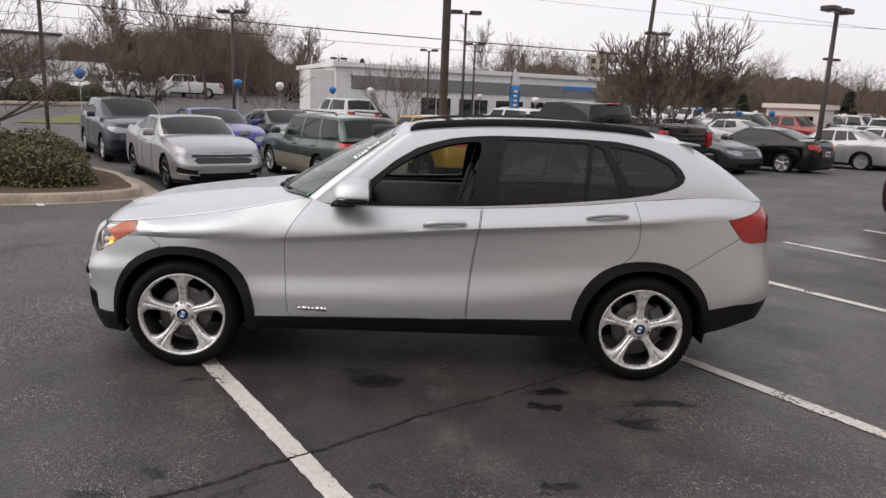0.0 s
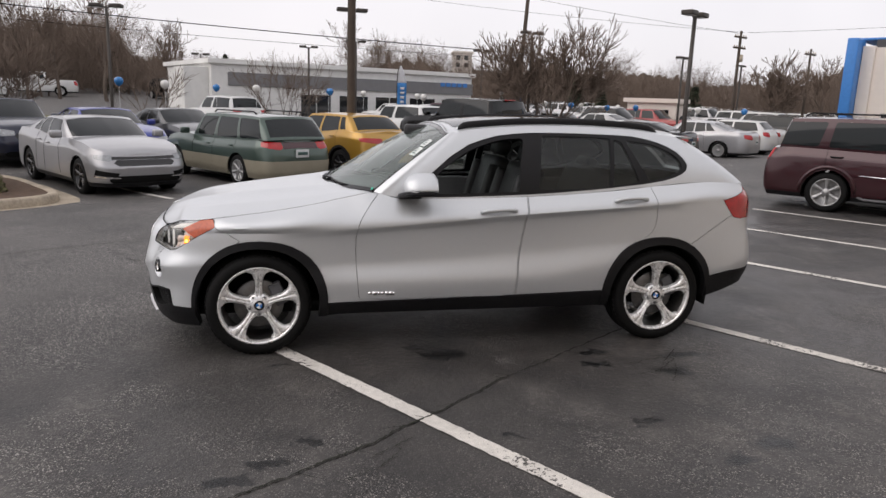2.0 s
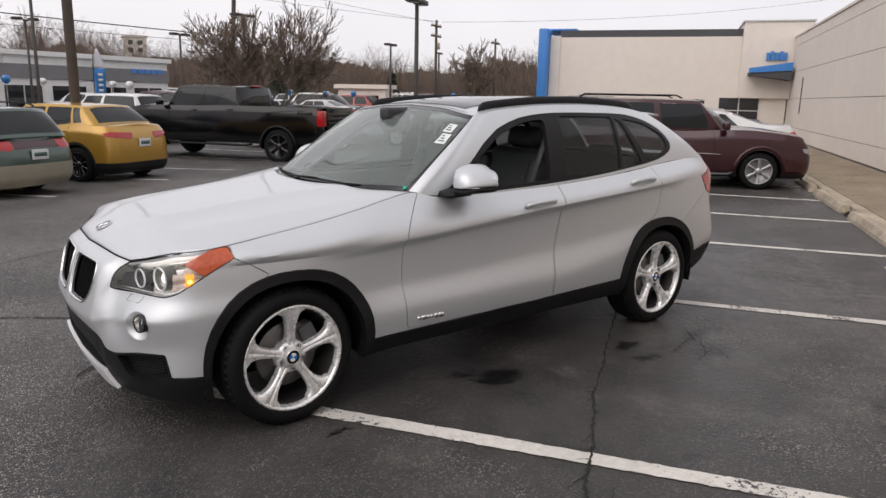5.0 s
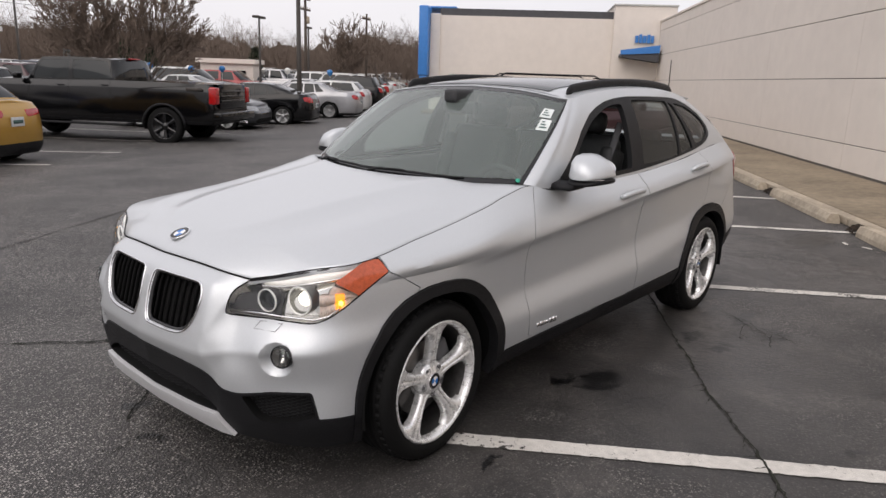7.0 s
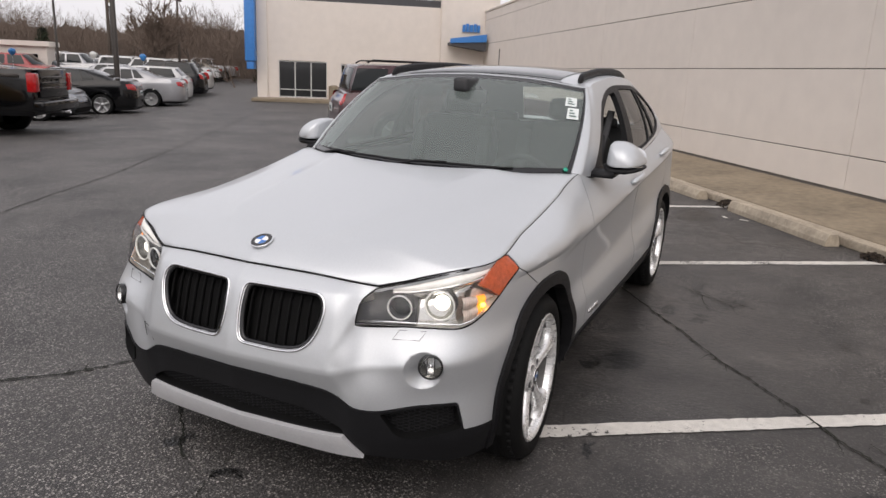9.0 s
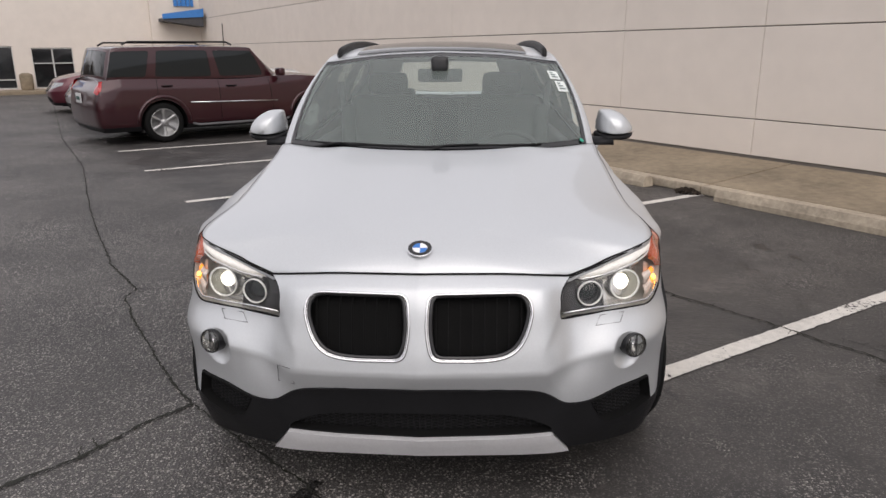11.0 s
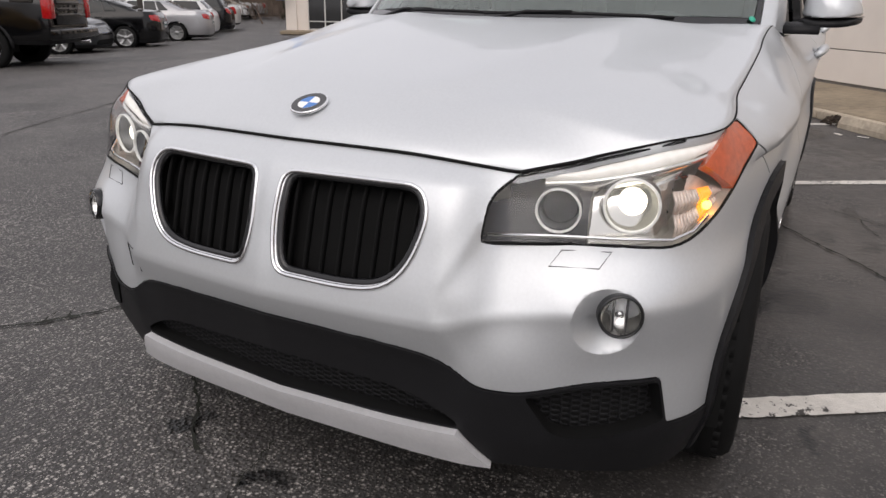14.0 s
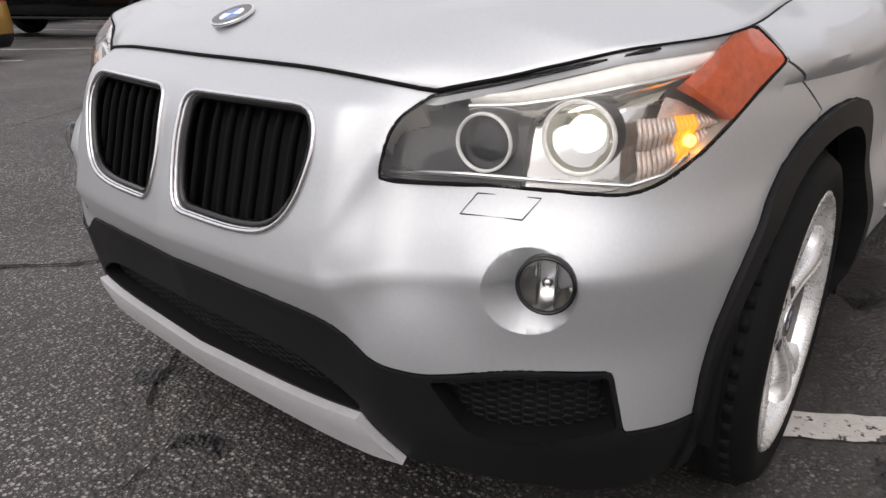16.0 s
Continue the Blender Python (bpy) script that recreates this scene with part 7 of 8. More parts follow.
park(auto("silver_sedan", "silver sedan with dark alloy wheels, tail outwards", "car", PAINTS["silver"], L=4.88, W=1.86, H=1.45, wb=2.83, style="many"), 24.00, -9.00, -1, 4)
park(auto("grey_hatchback", "silver-grey small car parked nose out beside a white one", "car", PAINTS["silver"], L=4.4, W=1.8, H=1.45, plate=""), 14.9, 1.5, -1)


def flares(ob, xs, y, r, z):
    for x in xs:
        for s in (1, -1):
            part("wheel_flare", tube(bmesh.new(), [(x + r * math.cos(math.pi * k / 14), s * y, z + r * math.sin(math.pi * k / 14)) for k in range(15)], [0.020] + [0.034] * 13 + [0.020], 6), CLADDING if ob is truck else PAINTS["maroon"], ob)


# the pickup's tail, steps and flares
flares(truck, (-2.03, 2.03), 1.0, 0.52, 0.43)
part("rear_bumper", box(bmesh.new(), 3.24, 3.47, -0.99, 0.99, 0.60, 0.80, 0.04), PAINTS["black"], truck)
tailgate = part("tailgate", box(bmesh.new(), 3.285, 3.325, -0.74, 0.74, 0.86, 1.44, 0.015), PAINTS["black"], truck, "black ribbed tailgate")
for k in range(3):
    part("rib", box(bmesh.new(), 3.326, 3.340, -0.70, 0.70, 1.02 + 0.11 * k, 1.075 + 0.11 * k, 0.006), GLOSS_BLACK, tailgate)
part("lettering_bar", box(bmesh.new(), 3.341, 3.346, -0.42, 0.42, 1.255, 1.285), GREY_METAL, tailgate)
part("brake_light", box(bmesh.new(), 0.80, 0.86, -0.22, 0.22, 1.93, 1.965, 0.01), RED_LENS, truck, "red high brake light")
for s in (1, -1):
    part("side_step", tube(bmesh.new(), [(-1.35, s * 0.98, 0.48), (-1.2, s * 1.03, 0.44), (1.1, s * 1.03, 0.44), (1.25, s * 0.98, 0.48)], 0.05, 8, flat=0.6), CLADDING, truck)
    part("tail_light", box(bmesh.new(), 3.16, 3.34, min(s * 0.80, s * 1.012), max(s * 0.80, s * 1.012), 0.98, 1.36, 0.025), RED_LENS, truck, "tall red tail light")
    part("badge_bar", box(bmesh.new(), 2.62, 3.02, s * 1.008 - 0.004, s * 1.008 + 0.004, 1.27, 1.34), GREY_METAL, truck)
part("exhaust_tip", lathe(bmesh.new(), [(0.045, 0), (0.045, 0.2), (0.04, 0.2), (0.04, 0.02)], 12, Matrix.Translation((3.2, 0.62, 0.52)) @ Matrix.Rotation(radians(90), 4, "Y")), CHROME, truck)
flares(maroon_suv, (-1.3875, 1.3875), 0.968, 0.425, 0.34)
for s in (1, -1):
    part("running_board", tube(bmesh.new(), [(-0.92, s * 0.93, 0.30), (-0.85, s * 0.99, 0.27), (0.82, s * 0.99, 0.27), (0.90, s * 0.93, 0.30)], 0.035, 8, flat=0.6), TRIM_GREY, maroon_suv)
park(auto("white_sedan", "white sedan parked nose out behind a maroon vehicle", "car", PAINTS["white"], L=4.7, W=1.82, H=1.40, zn=0.80, lamps=(0.50, 0.86, 0.66, 0.80), grille=(0.48, 0.50, 0.78), plate=""), 12.75, 1.55, -1)
park(auto("maroon_sedan", "dark red sedan parked nose out near the shop windows", "car", PAINTS["wine"], L=4.8, W=1.84, H=1.45, wb=2.74, plate=""), 17.6, 1.3, -1)

# ---- the showroom's wing that closes the lot ----
WING_U = 28.3
wing = tagged(new("wall_wing"), "cream stucco showroom wing with dark shop windows", "wall", kind="structure")
SHOP_GLASS = mat("dark_shop_glass", (0.015, 0.016, 0.017), 0.06, spec=0.8)
ALU = mat("white_window_frame", (0.55, 0.55, 0.53), 0.4, metal=0.2)


def lot_box(u0, u1, v0, v1, z0, z1, bevel=0.0):
    return box(bmesh.new(), u0, u1, v0, v1, z0, z1, bevel, LOT)


openings = [(-3.38, -1.30, 0.14, 1.72), (-0.68, 0.73, 0.14, 1.66), (1.28, 2.45, 0.14, 1.66), (3.0, 4.6, 0.14, 1.9)]
v = -4.25
for a, b, z0, z1 in openings:
    part("pier", lot_box(WING_U, WING_U + 0.3, v, a, 0, 1.75), STUCCO, wing, smooth=False)
    if z1 < 1.75:
        part("lintel", lot_box(WING_U, WING_U + 0.3, a, b, z1, 1.75), STUCCO, wing, smooth=False)
    part("plinth", lot_box(WING_U, WING_U + 0.3, a, b, 0, z0), STUCCO, wing, smooth=False)
    v = b
part("pier", lot_box(WING_U, WING_U + 0.3, v, 5.6, 0, 1.75), STUCCO, wing, smooth=False)
part("upper_wall", lot_box(WING_U, WING_U + 0.3, -4.25, 3.70, 1.75, 4.25), STUCCO, wing, smooth=False)
part("side_wall", lot_box(WING_U + 0.3, WING_U + 14, -4.25, -3.95, 0, 4.25), STUCCO, wing, smooth=False)
part("roof_band", lot_box(WING_U + 0.15, WING_U + 14, -3.9, 3.70, 4.25, 4.56), DARK_BAND, wing, smooth=False)
part("entrance_tower", lot_box(WING_U - 0.25, WING_U + 5, 3.70, 6.3, 1.75, 4.80, 0.02), STUCCO, wing, smooth=False)
part("tower_coping", lot_box(WING_U - 0.30, WING_U + 5, 3.66, 6.34, 4.80, 4.87, 0.01), ALU, wing, smooth=False)
part("corner_pier", lot_box(WING_U - 0.10, WING_U + 0.3, -4.30, -3.85, 0, 4.30, 0.02), STUCCO, wing, smooth=False)
for i, (a, b, z0, z1) in enumerate(openings):
    w = tagged(new(f"window_{i + 1}"), "dark shop window in a pale metal frame", "window", kind="structure")
    part("pane", lot_box(WING_U + 0.12, WING_U + 0.14, a, b, z0, z1), SHOP_GLASS, w, smooth=False)
    n = 3 if i == 0 else 2
    for k in range(n + 1):
        vv = a + (b - a) * k / n
        part("mullion", lot_box(WING_U + 0.06, WING_U + 0.12, vv - 0.025, vv + 0.025, z0, z1), ALU, w, smooth=False)
    for z in (z0 + 0.03, z0 + (z1 - z0) * (0.62 if i else 0.22), z1 - 0.03):
        part("transom", lot_box(WING_U + 0.055, WING_U + 0.12, a, b, z - 0.02, z + 0.02), ALU, w, smooth=False)
part("blue_fin", lot_box(WING_U - 0.75, WING_U + 0.35, -4.72, -4.31, 1.62, 4.58, 0.05), BLUE_TRIM, wing, "sky-blue metal corner fin")
part("blue_header", lot_box(WING_U + 0.36, WING_U + 3.0, -4.70, -3.2, 4.57, 4.66, 0.03), BLUE_TRIM, wing, "sky-blue metal roof edge")
part("fin_foot", lot_box(WING_U - 0.70, WING_U + 0.30, -4.66, -4.36, 1.30, 1.61, 0.02), BLUE_TRIM, wing)
cp = prism(bmesh.new(), [(4.0, 2.66), (5.55, 2.46), (5.55, 3.02), (4.0, 2.78)], "x", WING_U - 1.25, WING_U - 0.26, LOT @ Matrix.Identity(4))
part("entrance_canopy", cp, DARK_BAND, wing, "dark canopy with blue fascia over the entrance", smooth=False)
part("canopy_fascia", prism(bmesh.new(), [(3.96, 2.74), (5.56, 2.84), (5.56, 3.16), (3.96, 2.92)], "x", WING_U - 1.30, WING_U - 1.252, LOT), BLUE_TRIM, wing, smooth=False)
for k, (v0, w) in enumerate(((4.22, 0.13), (4.38, 0.12), (4.53, 0.16), (4.72, 0.13), (4.88, 0.12))):
    part("sign_bar", lot_box(WING_U - 0.34, WING_U - 0.255, v0 + 0.42, v0 + 0.42 + w, 3.28, 3.28 + 0.30 + 0.05 * (k % 2)), BLUE_TRIM, wing, "blue sign lettering as plain bars", smooth=False)
tagged(part("floor_strip", lot_box(26.7, WING_U, -4.4, 3.88, 0, 0.12, 0.01), CONCRETE, pavement, smooth=False))
bin_ = tagged(obj("litter_bin", lathe(bmesh.new(), [(0, 0.12), (0.20, 0.12), (0.22, 0.16), (0.23, 0.66), (0.20, 0.70), (0.12, 0.74), (0, 0.74)], 16, Matrix.Translation(lot(27.9, -1.0))), CONCRETE), "tan cylindrical litter bin beside the door", "bin")
down = tagged(obj("wall_pipe", box(bmesh.new(), 24.75, 24.78, WALL_V - 0.03, WALL_V, 1.2, 2.5, 0.005, LOT), GREY_METAL, smooth=False), "thin dark conduit on the stucco wall", "pipe")

# ---- kerbed islands with clipped shrubs ----
MULCH = mat("brown_mulch", (0.10, 0.062, 0.040), 0.95, var=0.5, scale=9, bump=0.6, bscale=45)
LEAF = mat("dark_evergreen_leaves", (0.125, 0.118, 0.052), 0.6, var=0.45, scale=3, island=0.45)
# near-black colour stands in for the shade between the leaves
SHRUB_SHADE = mat("shrub_core", (0.02, 0.022, 0.012), 0.95)
GRASS = mat("winter_grass", (0.16, 0.16, 0.06), 0.95, var=0.35, scale=0.8, bump=0.4, bscale=20)


def island(poly, label):
    poly = rounded(poly, 0.9, 6)
    ob = thing("planting_island", label, "kerb island")
    c = sum((Vector(p) for p in poly), Vector((0, 0))) / len(poly)
    n = len(poly)
    bm = bmesh.new()
    prof = [(0.0, 0.0), (0.0, 0.12), (0.03, 0.155), (0.13, 0.155), (0.15, 0.12)]
    rings = []
    for off, z in prof:
        ring = []
        for i, p in enumerate(poly):
            a, b = Vector(poly[i - 1]), Vector(poly[(i + 1) % n])
            d = (b - a).normalized()
            nn = Vector((-d.y, d.x))
            if nn.dot(c - Vector(p)) < 0:
                nn = -nn
            q = Vector(p) + nn * off
            ring.append(bm.verts.new((q.x, q.y, rise(q.x, q.y) + z)))
        rings.append(ring)
    for a, b in zip(rings, rings[1:]):
        for i in range(n):
            bm.faces.new((a[i], a[(i + 1) % n], b[(i + 1) % n], b[i]))
    part("kerb", bm, KERB, ob, "pale concrete kerb")
    bm = bmesh.new()
    bm.faces.new([bm.verts.new((p[0] + (c.x - p[0]) * 0.02, p[1] + (c.y - p[1]) * 0.02, rise(*p) + 0.13)) for p in poly])
    part("mulch_bed", bm, MULCH, ob, "brown mulch", smooth=False)
    g = bmesh.new()
    outer = []
    for i, p in enumerate(poly):
        a, b = Vector(poly[i - 1]), Vector(poly[(i + 1) % n])
        d = (b - a).normalized()
        nn = Vector((-d.y, d.x))
        if nn.dot(c - Vector(p)) < 0:
            nn = -nn
        q = Vector(p) - nn * 0.32
        outer.append((g.verts.new((p[0], p[1], rise(*p) + 0.006)), g.verts.new((q.x, q.y, rise(*p) + 0.006))))
    for i in range(n):
        g.faces.new((outer[i][0], outer[i][1], outer[(i + 1) % n][1], outer[(i + 1) % n][0]))
    part("gutter", g, KERB, ob)
    return ob


def shrub(x, y, rx, ry, hgt, seed, count=2600):
    """A clipped mound of small leaves over a solid core, coloured dark for the shade inside."""
    rnd = random.Random(seed)
    ob = thing("shrub", "low clipped dark evergreen shrub on mulch", "shrub", group="clipped shrubs")
    z0 = rise(x, y) + 0.12
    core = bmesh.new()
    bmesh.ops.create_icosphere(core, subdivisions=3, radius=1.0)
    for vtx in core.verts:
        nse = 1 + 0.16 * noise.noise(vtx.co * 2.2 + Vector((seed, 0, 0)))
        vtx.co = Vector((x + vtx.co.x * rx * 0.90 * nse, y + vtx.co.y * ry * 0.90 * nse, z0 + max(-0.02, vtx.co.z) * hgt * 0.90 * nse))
    part("twig_mass", core, SHRUB_SHADE, ob)
    verts, faces = [], []
    for _ in range(count):
        a, zz = rnd.uniform(0, 2 * math.pi), rnd.uniform(0.02, 1)
        rr = math.sqrt(1 - zz * zz)
        nse = 1 + 0.16 * noise.noise(Vector((rr * math.cos(a), rr * math.sin(a), zz)) * 2.2 + Vector((seed, 0, 0))) + rnd.uniform(-0.07, 0.05)
        p = Vector((x + rr * math.cos(a) * rx * nse, y + rr * math.sin(a) * ry * nse, z0 + zz * hgt * nse))
        d = Vector((rnd.gauss(0, 1), rnd.gauss(0, 1), rnd.gauss(0.4, 1))).normalized()
        e = d.orthogonal().normalized()
        s = rnd.uniform(0.022, 0.045)
        k = len(verts)
        verts += [p - d * s, p + e * s * 0.45, p + d * s, p - e * s * 0.45]
        faces.append((k, k + 1, k + 2, k + 3))
    me = bpy.data.meshes.new("leaves")
    me.from_pydata([tuple(v) for v in verts], [], faces)
    me.materials.append(LEAF)
    lv = tagged(new("leaves", me), kind="stuff")
    lv.parent = ob
    return ob


island([(-4.65, 7.14), (-5.35, 6.17), (-6.74, 5.75), (-12.84, 4.2), (-16.05, 8.9), (-10.17, 12.54), (-6.31, 9.97)], "kerbed planting island with mulch")
for k, (x, y, rx, ry, hh) in enumerate(((-6.65, 7.62, 0.85, 0.72, 0.74), (-7.30, 8.55, 1.0, 0.85, 0.84), (-8.13, 7.41, 1.1, 0.9, 0.95), (-8.99, 9.33, 1.2, 1.0, 0.98), (-10.38, 8.05, 1.2, 1.1, 0.98), (-12.31, 8.9, 1.3, 1.1, 0.98))):
    shrub(x, y, rx, ry, hh, k + 1, 3400 if k < 3 else 1800)
island([(-18.6, 41.0), (-21.5, 37.6), (-33.0, 33.5), (-33.0, 37.5), (-22.5, 43.5)], "kerbed planting island with mulch")
for k in range(7):
    shrub(-20.6 - 1.6 * k, 40.3 - 0.75 * k + 0.25 * math.sin(k * 2.0), 1.15, 1.0, 1.15 + 0.08 * (k % 3), 20 + k, 1300)


# ---- bare winter trees ----
def branches(seed, height, spread, stems=1, levels=5, kids=(3, 3, 3, 3, 3), trunk=0.25, base_len=0.34, lean=0.15, up=0.25, r0=0.10, fan=False):
    """Tapered limbs of a leafless tree, as (start, end, radius, radius, level)."""
    rnd = random.Random(seed)
    out = []

    def grow(p, d, ln, r, lev):
        n = 3 if lev < 2 else 2
        for i in range(n):
            d = (d + Vector((rnd.gauss(0, 0.10), rnd.gauss(0, 0.10), rnd.gauss(0.04, 0.06)))).normalized()
            q = p + d * (ln / n)
            r1 = r * (0.86 if i < n - 1 else 0.72)
            out.append((p, q, r, r1, lev))
            p, r = q, r1
            if lev >= 1 and lev < levels and rnd.random() < 0.55:
                side_d = (d + Vector((rnd.gauss(0, 1), rnd.gauss(0, 1), rnd.gauss(0.2, 0.6))).normalized() * 0.9).normalized()
                grow(p, side_d, ln * rnd.uniform(0.45, 0.65), r * 0.5, lev + 1)
        if lev < levels:
            for _ in range(kids[min(lev, len(kids) - 1)]):
                dd = (d + Vector((rnd.gauss(0, spread), rnd.gauss(0, spread), rnd.gauss(up, 0.25)))).normalized()
                grow(p, dd, ln * rnd.uniform(0.62, 0.88), r * rnd.uniform(0.55, 0.75), lev + 1)

    for k in range(stems):
        a = 2 * math.pi * k / stems + rnd.uniform(-0.3, 0.3)
        tilt = lean * (math.sqrt((k + 0.5) / stems) if fan else stems > 1)
        if fan:
            a = k * 2.4 + rnd.uniform(-0.2, 0.2)
        d = Vector((math.cos(a) * tilt, math.sin(a) * tilt, 1)).normalized()
        grow(Vector((0.12 * math.cos(a) * (stems > 1), 0.12 * math.sin(a) * (stems > 1), -0.1)), d, height * base_len, r0, 0)
    top = max(q.z for _, q, _, _, _ in out)
    k = height / top
    return [(a * k, b * k, ra, rb, lev) for a, b, ra, rb, lev in out]


def limb_mesh(limbs, thin=0.004, sides=3, point=9):
    verts, faces = [], []
    for a, b, ra, rb, lev in limbs:
        d = (b - a).normalized()
        x = d.orthogonal().normalized()
        y = d.cross(x)
        n = 6 if lev == 0 else (4 if lev == 1 else sides)
        k = len(verts)
        for p, r in ((a, max(ra, thin)), (b, max(rb, thin))):
            verts += [tuple(p + (x * math.cos(2 * math.pi * i / n) + y * math.sin(2 * math.pi * i / n)) * r) for i in range(n)]
        if lev >= point:
            del verts[-n:]
            verts.append(tuple(b))
            faces += [(k + i, k + (i + 1) % n, k + n) for i in range(n)]
        else:
            faces += [(k + i, k + (i + 1) % n, k + n + (i + 1) % n, k + n + i) for i in range(n)]
    return verts, faces


def pydata(name, verts, faces, material):
    me = bpy.data.meshes.new(name)
    me.from_pydata(verts, [], faces)
    me.materials.append(material)
    return new(name, me)


def bare_tree(x, y, label, z=None, thin=0.006, **kw):
    limbs = branches(**kw)
    ob = thing("bare_tree", label, "tree", Matrix.Translation((x, y, rise(x, y) if z is None else z)))
    for name, keep, m in (("trunk", lambda l: l <= 1, BARK), ("crown", lambda l: l > 1, TWIG)):
        o = pydata(name, *limb_mesh([b for b in limbs if keep(b[4])], thin), m)
        o.parent = ob
        if name == "crown":
            tagged(o, kind="stuff")
    return ob


bare_tree(10.95, 27.0, "large bare spreading tree with dense fine twigs", seed=5, height=6.1, spread=0.24, stems=15, levels=6, kids=(2, 2, 2, 2, 2, 2), lean=1.05, base_len=0.34, up=0.05, r0=0.09, thin=0.012, fan=True)
bare_tree(-1.0, 28.9, "small bare multi-stemmed tree with reddish twigs", seed=8, height=3.9, spread=0.28, stems=10, levels=4, kids=(2, 2, 2, 2), lean=0.95, base_len=0.36, up=0.05, r0=0.045, thin=0.008, fan=True)
bare_tree(-9.9, 20.2, "small bare multi-stemmed tree with reddish twigs", seed=9, height=3.6, spread=0.5, stems=5, levels=4, kids=(3, 3, 3, 3), lean=0.5, base_len=0.32, r0=0.06, thin=0.009)
bare_tree(-6.3, 25.0, "thin bare sapling by the driveway", seed=10, height=3.0, spread=0.4, stems=3, levels=3, kids=(3, 3, 3), lean=0.3, r0=0.05, thin=0.009)
bare_tree(-8.9, 8.6, "bare branching tree growing from the island", seed=13, height=4.6, spread=0.75, stems=4, levels=5, kids=(3, 3, 2, 2, 2), lean=0.75, base_len=0.40, up=0.1, r0=0.09, thin=0.004)
bare_tree(25.3, 29.6, "round bare tree behind the far lot", seed=15, height=5.2, spread=0.40, stems=3, levels=5, kids=(3, 3, 3, 2, 3), lean=0.25, r0=0.12, thin=0.014)
for k, (x, y, hh) in enumerate(((-19.5, 54.0, 9.5), (-27.0, 58.0, 9.0), (-23.0, 52.0, 8.2), (-13.1, 48.4, 7.4), (-8.6, 52.0, 5.0), (-16.5, 50.0, 6.8), (-12.5, 70.0, 7.0), (8.0, 92.0, 11.5), (11.5, 97.0, 10.5), (33.0, 34.5, 5.4), (17.0, 118.0, 11.0))):
    bare_tree(x, y, "tall bare tree rising above the wood", seed=30 + k, height=hh, spread=0.36, stems=1, levels=5, kids=(3, 2, 3, 2, 2), base_len=0.36, r0=0.16, thin=0.018)

# the far wood: joined copies of a few trees along the hill
kinds = [limb_mesh(branches(seed=60 + k, height=1.0, spread=0.50, stems=1 + k % 2, levels=5, kids=(3, 3, 3, 2, 2), lean=0.30, up=0.16, base_len=0.30, r0=0.011), 0.0014, point=4) for k in range(6)]
rnd = random.Random(11)


def skyline(deg):
    """How high the wood stands over the eye's level, per metre of distance."""
    return pchip([-34, -25, -23, -19, -13, -11.5, -5, 2, 6, 10, 13, 18, 24.5, 29, 33, 38, 42, 46, 58], [0.062, 0.064, 0.075, 0.100, 0.102, 0.056, 0.052, 0.054, 0.060, 0.080, 0.062, 0.060, 0.066, 0.062, 0.050, 0.050, 0.074, 0.064, 0.06], deg)


verts, faces = [], []
for k in range(104):
    az = radians(-27 + 16 * k / 29 if k < 30 else -11 + 69 * (k - 30) / 73) + radians(rnd.uniform(-0.5, 0.5))
    d = rnd.choice((84, 96, 106, 112)) + rnd.uniform(-6, 6)
    if az < radians(-10):
        d *= 0.76
    if az > radians(26):
        d *= 0.64
    x, y = d * math.sin(az), -4 + d * math.cos(az)
    hgt = rnd.uniform(0.84, 1.28) * max(2.5, d * skyline(math.degrees(az)) + 1.6 - rise(x, y))
    vs, fs = kinds[rnd.randrange(6)]
    a = rnd.uniform(0, 6.28)
    c, s = math.cos(a) * hgt * 1.05, math.sin(a) * hgt * 1.05
    z = rise(x, y)
    n = len(verts)
    verts += [(x + c * p[0] - s * p[1], y + s * p[0] + c * p[1], z + hgt * p[2]) for p in vs]
    faces += [tuple(i + n for i in f) for f in fs]
# thickets of upright shoots between the trees
for k in range(105000):
    deg = rnd.uniform(-33, -10) if rnd.random() < 0.42 else rnd.uniform(-11, 57)
    az = radians(deg)
    d = rnd.uniform(86, 118)
    if deg < -10:
        d *= 0.78
    if deg > 26:
        d *= 0.66
    x, y = d * math.sin(az), -4 + d * math.cos(az)
    full = max(2.5, d * skyline(deg) + 1.6 - rise(x, y)) * (0.78 + 0.22 * noise.noise(Vector((deg * 0.9, d * 0.12, 3))) + 0.14 * noise.noise(Vector((deg * 4.0, d * 0.4, 8))))
    z = rise(x, y) + full * rnd.random() ** 0.9 * 0.84
    ln = rnd.uniform(0.10, 0.26) * full
    tip = Vector((x + rnd.gauss(0, 0.38) * ln, y + rnd.gauss(0, 0.38) * ln, z + ln))
    r = 0.00030 * d * rnd.uniform(0.6, 1.2)
    n = len(verts)
    verts += [(x - r, y, z), (x + r * 0.5, y + r * 0.87, z), (x + r * 0.5, y - r * 0.87, z), tuple(tip)]
    faces += [(n, n + 1, n + 3), (n + 1, n + 2, n + 3), (n + 2, n, n + 3)]
tagged(pydata("far_wood", verts, faces, TWIG), "brown leafless wood along the hill", "wood", kind="stuff")
BRUSH = mat("brown_brush", (0.105, 0.080, 0.062), 0.98, var=0.6, scale=0.9, second=(0.045, 0.036, 0.030), bump=1.0, bscale=2.2)
EVERGREEN = mat("far_evergreen", (0.028, 0.036, 0.018), 0.95, var=0.5, scale=0.8)
bm = bmesh.new()
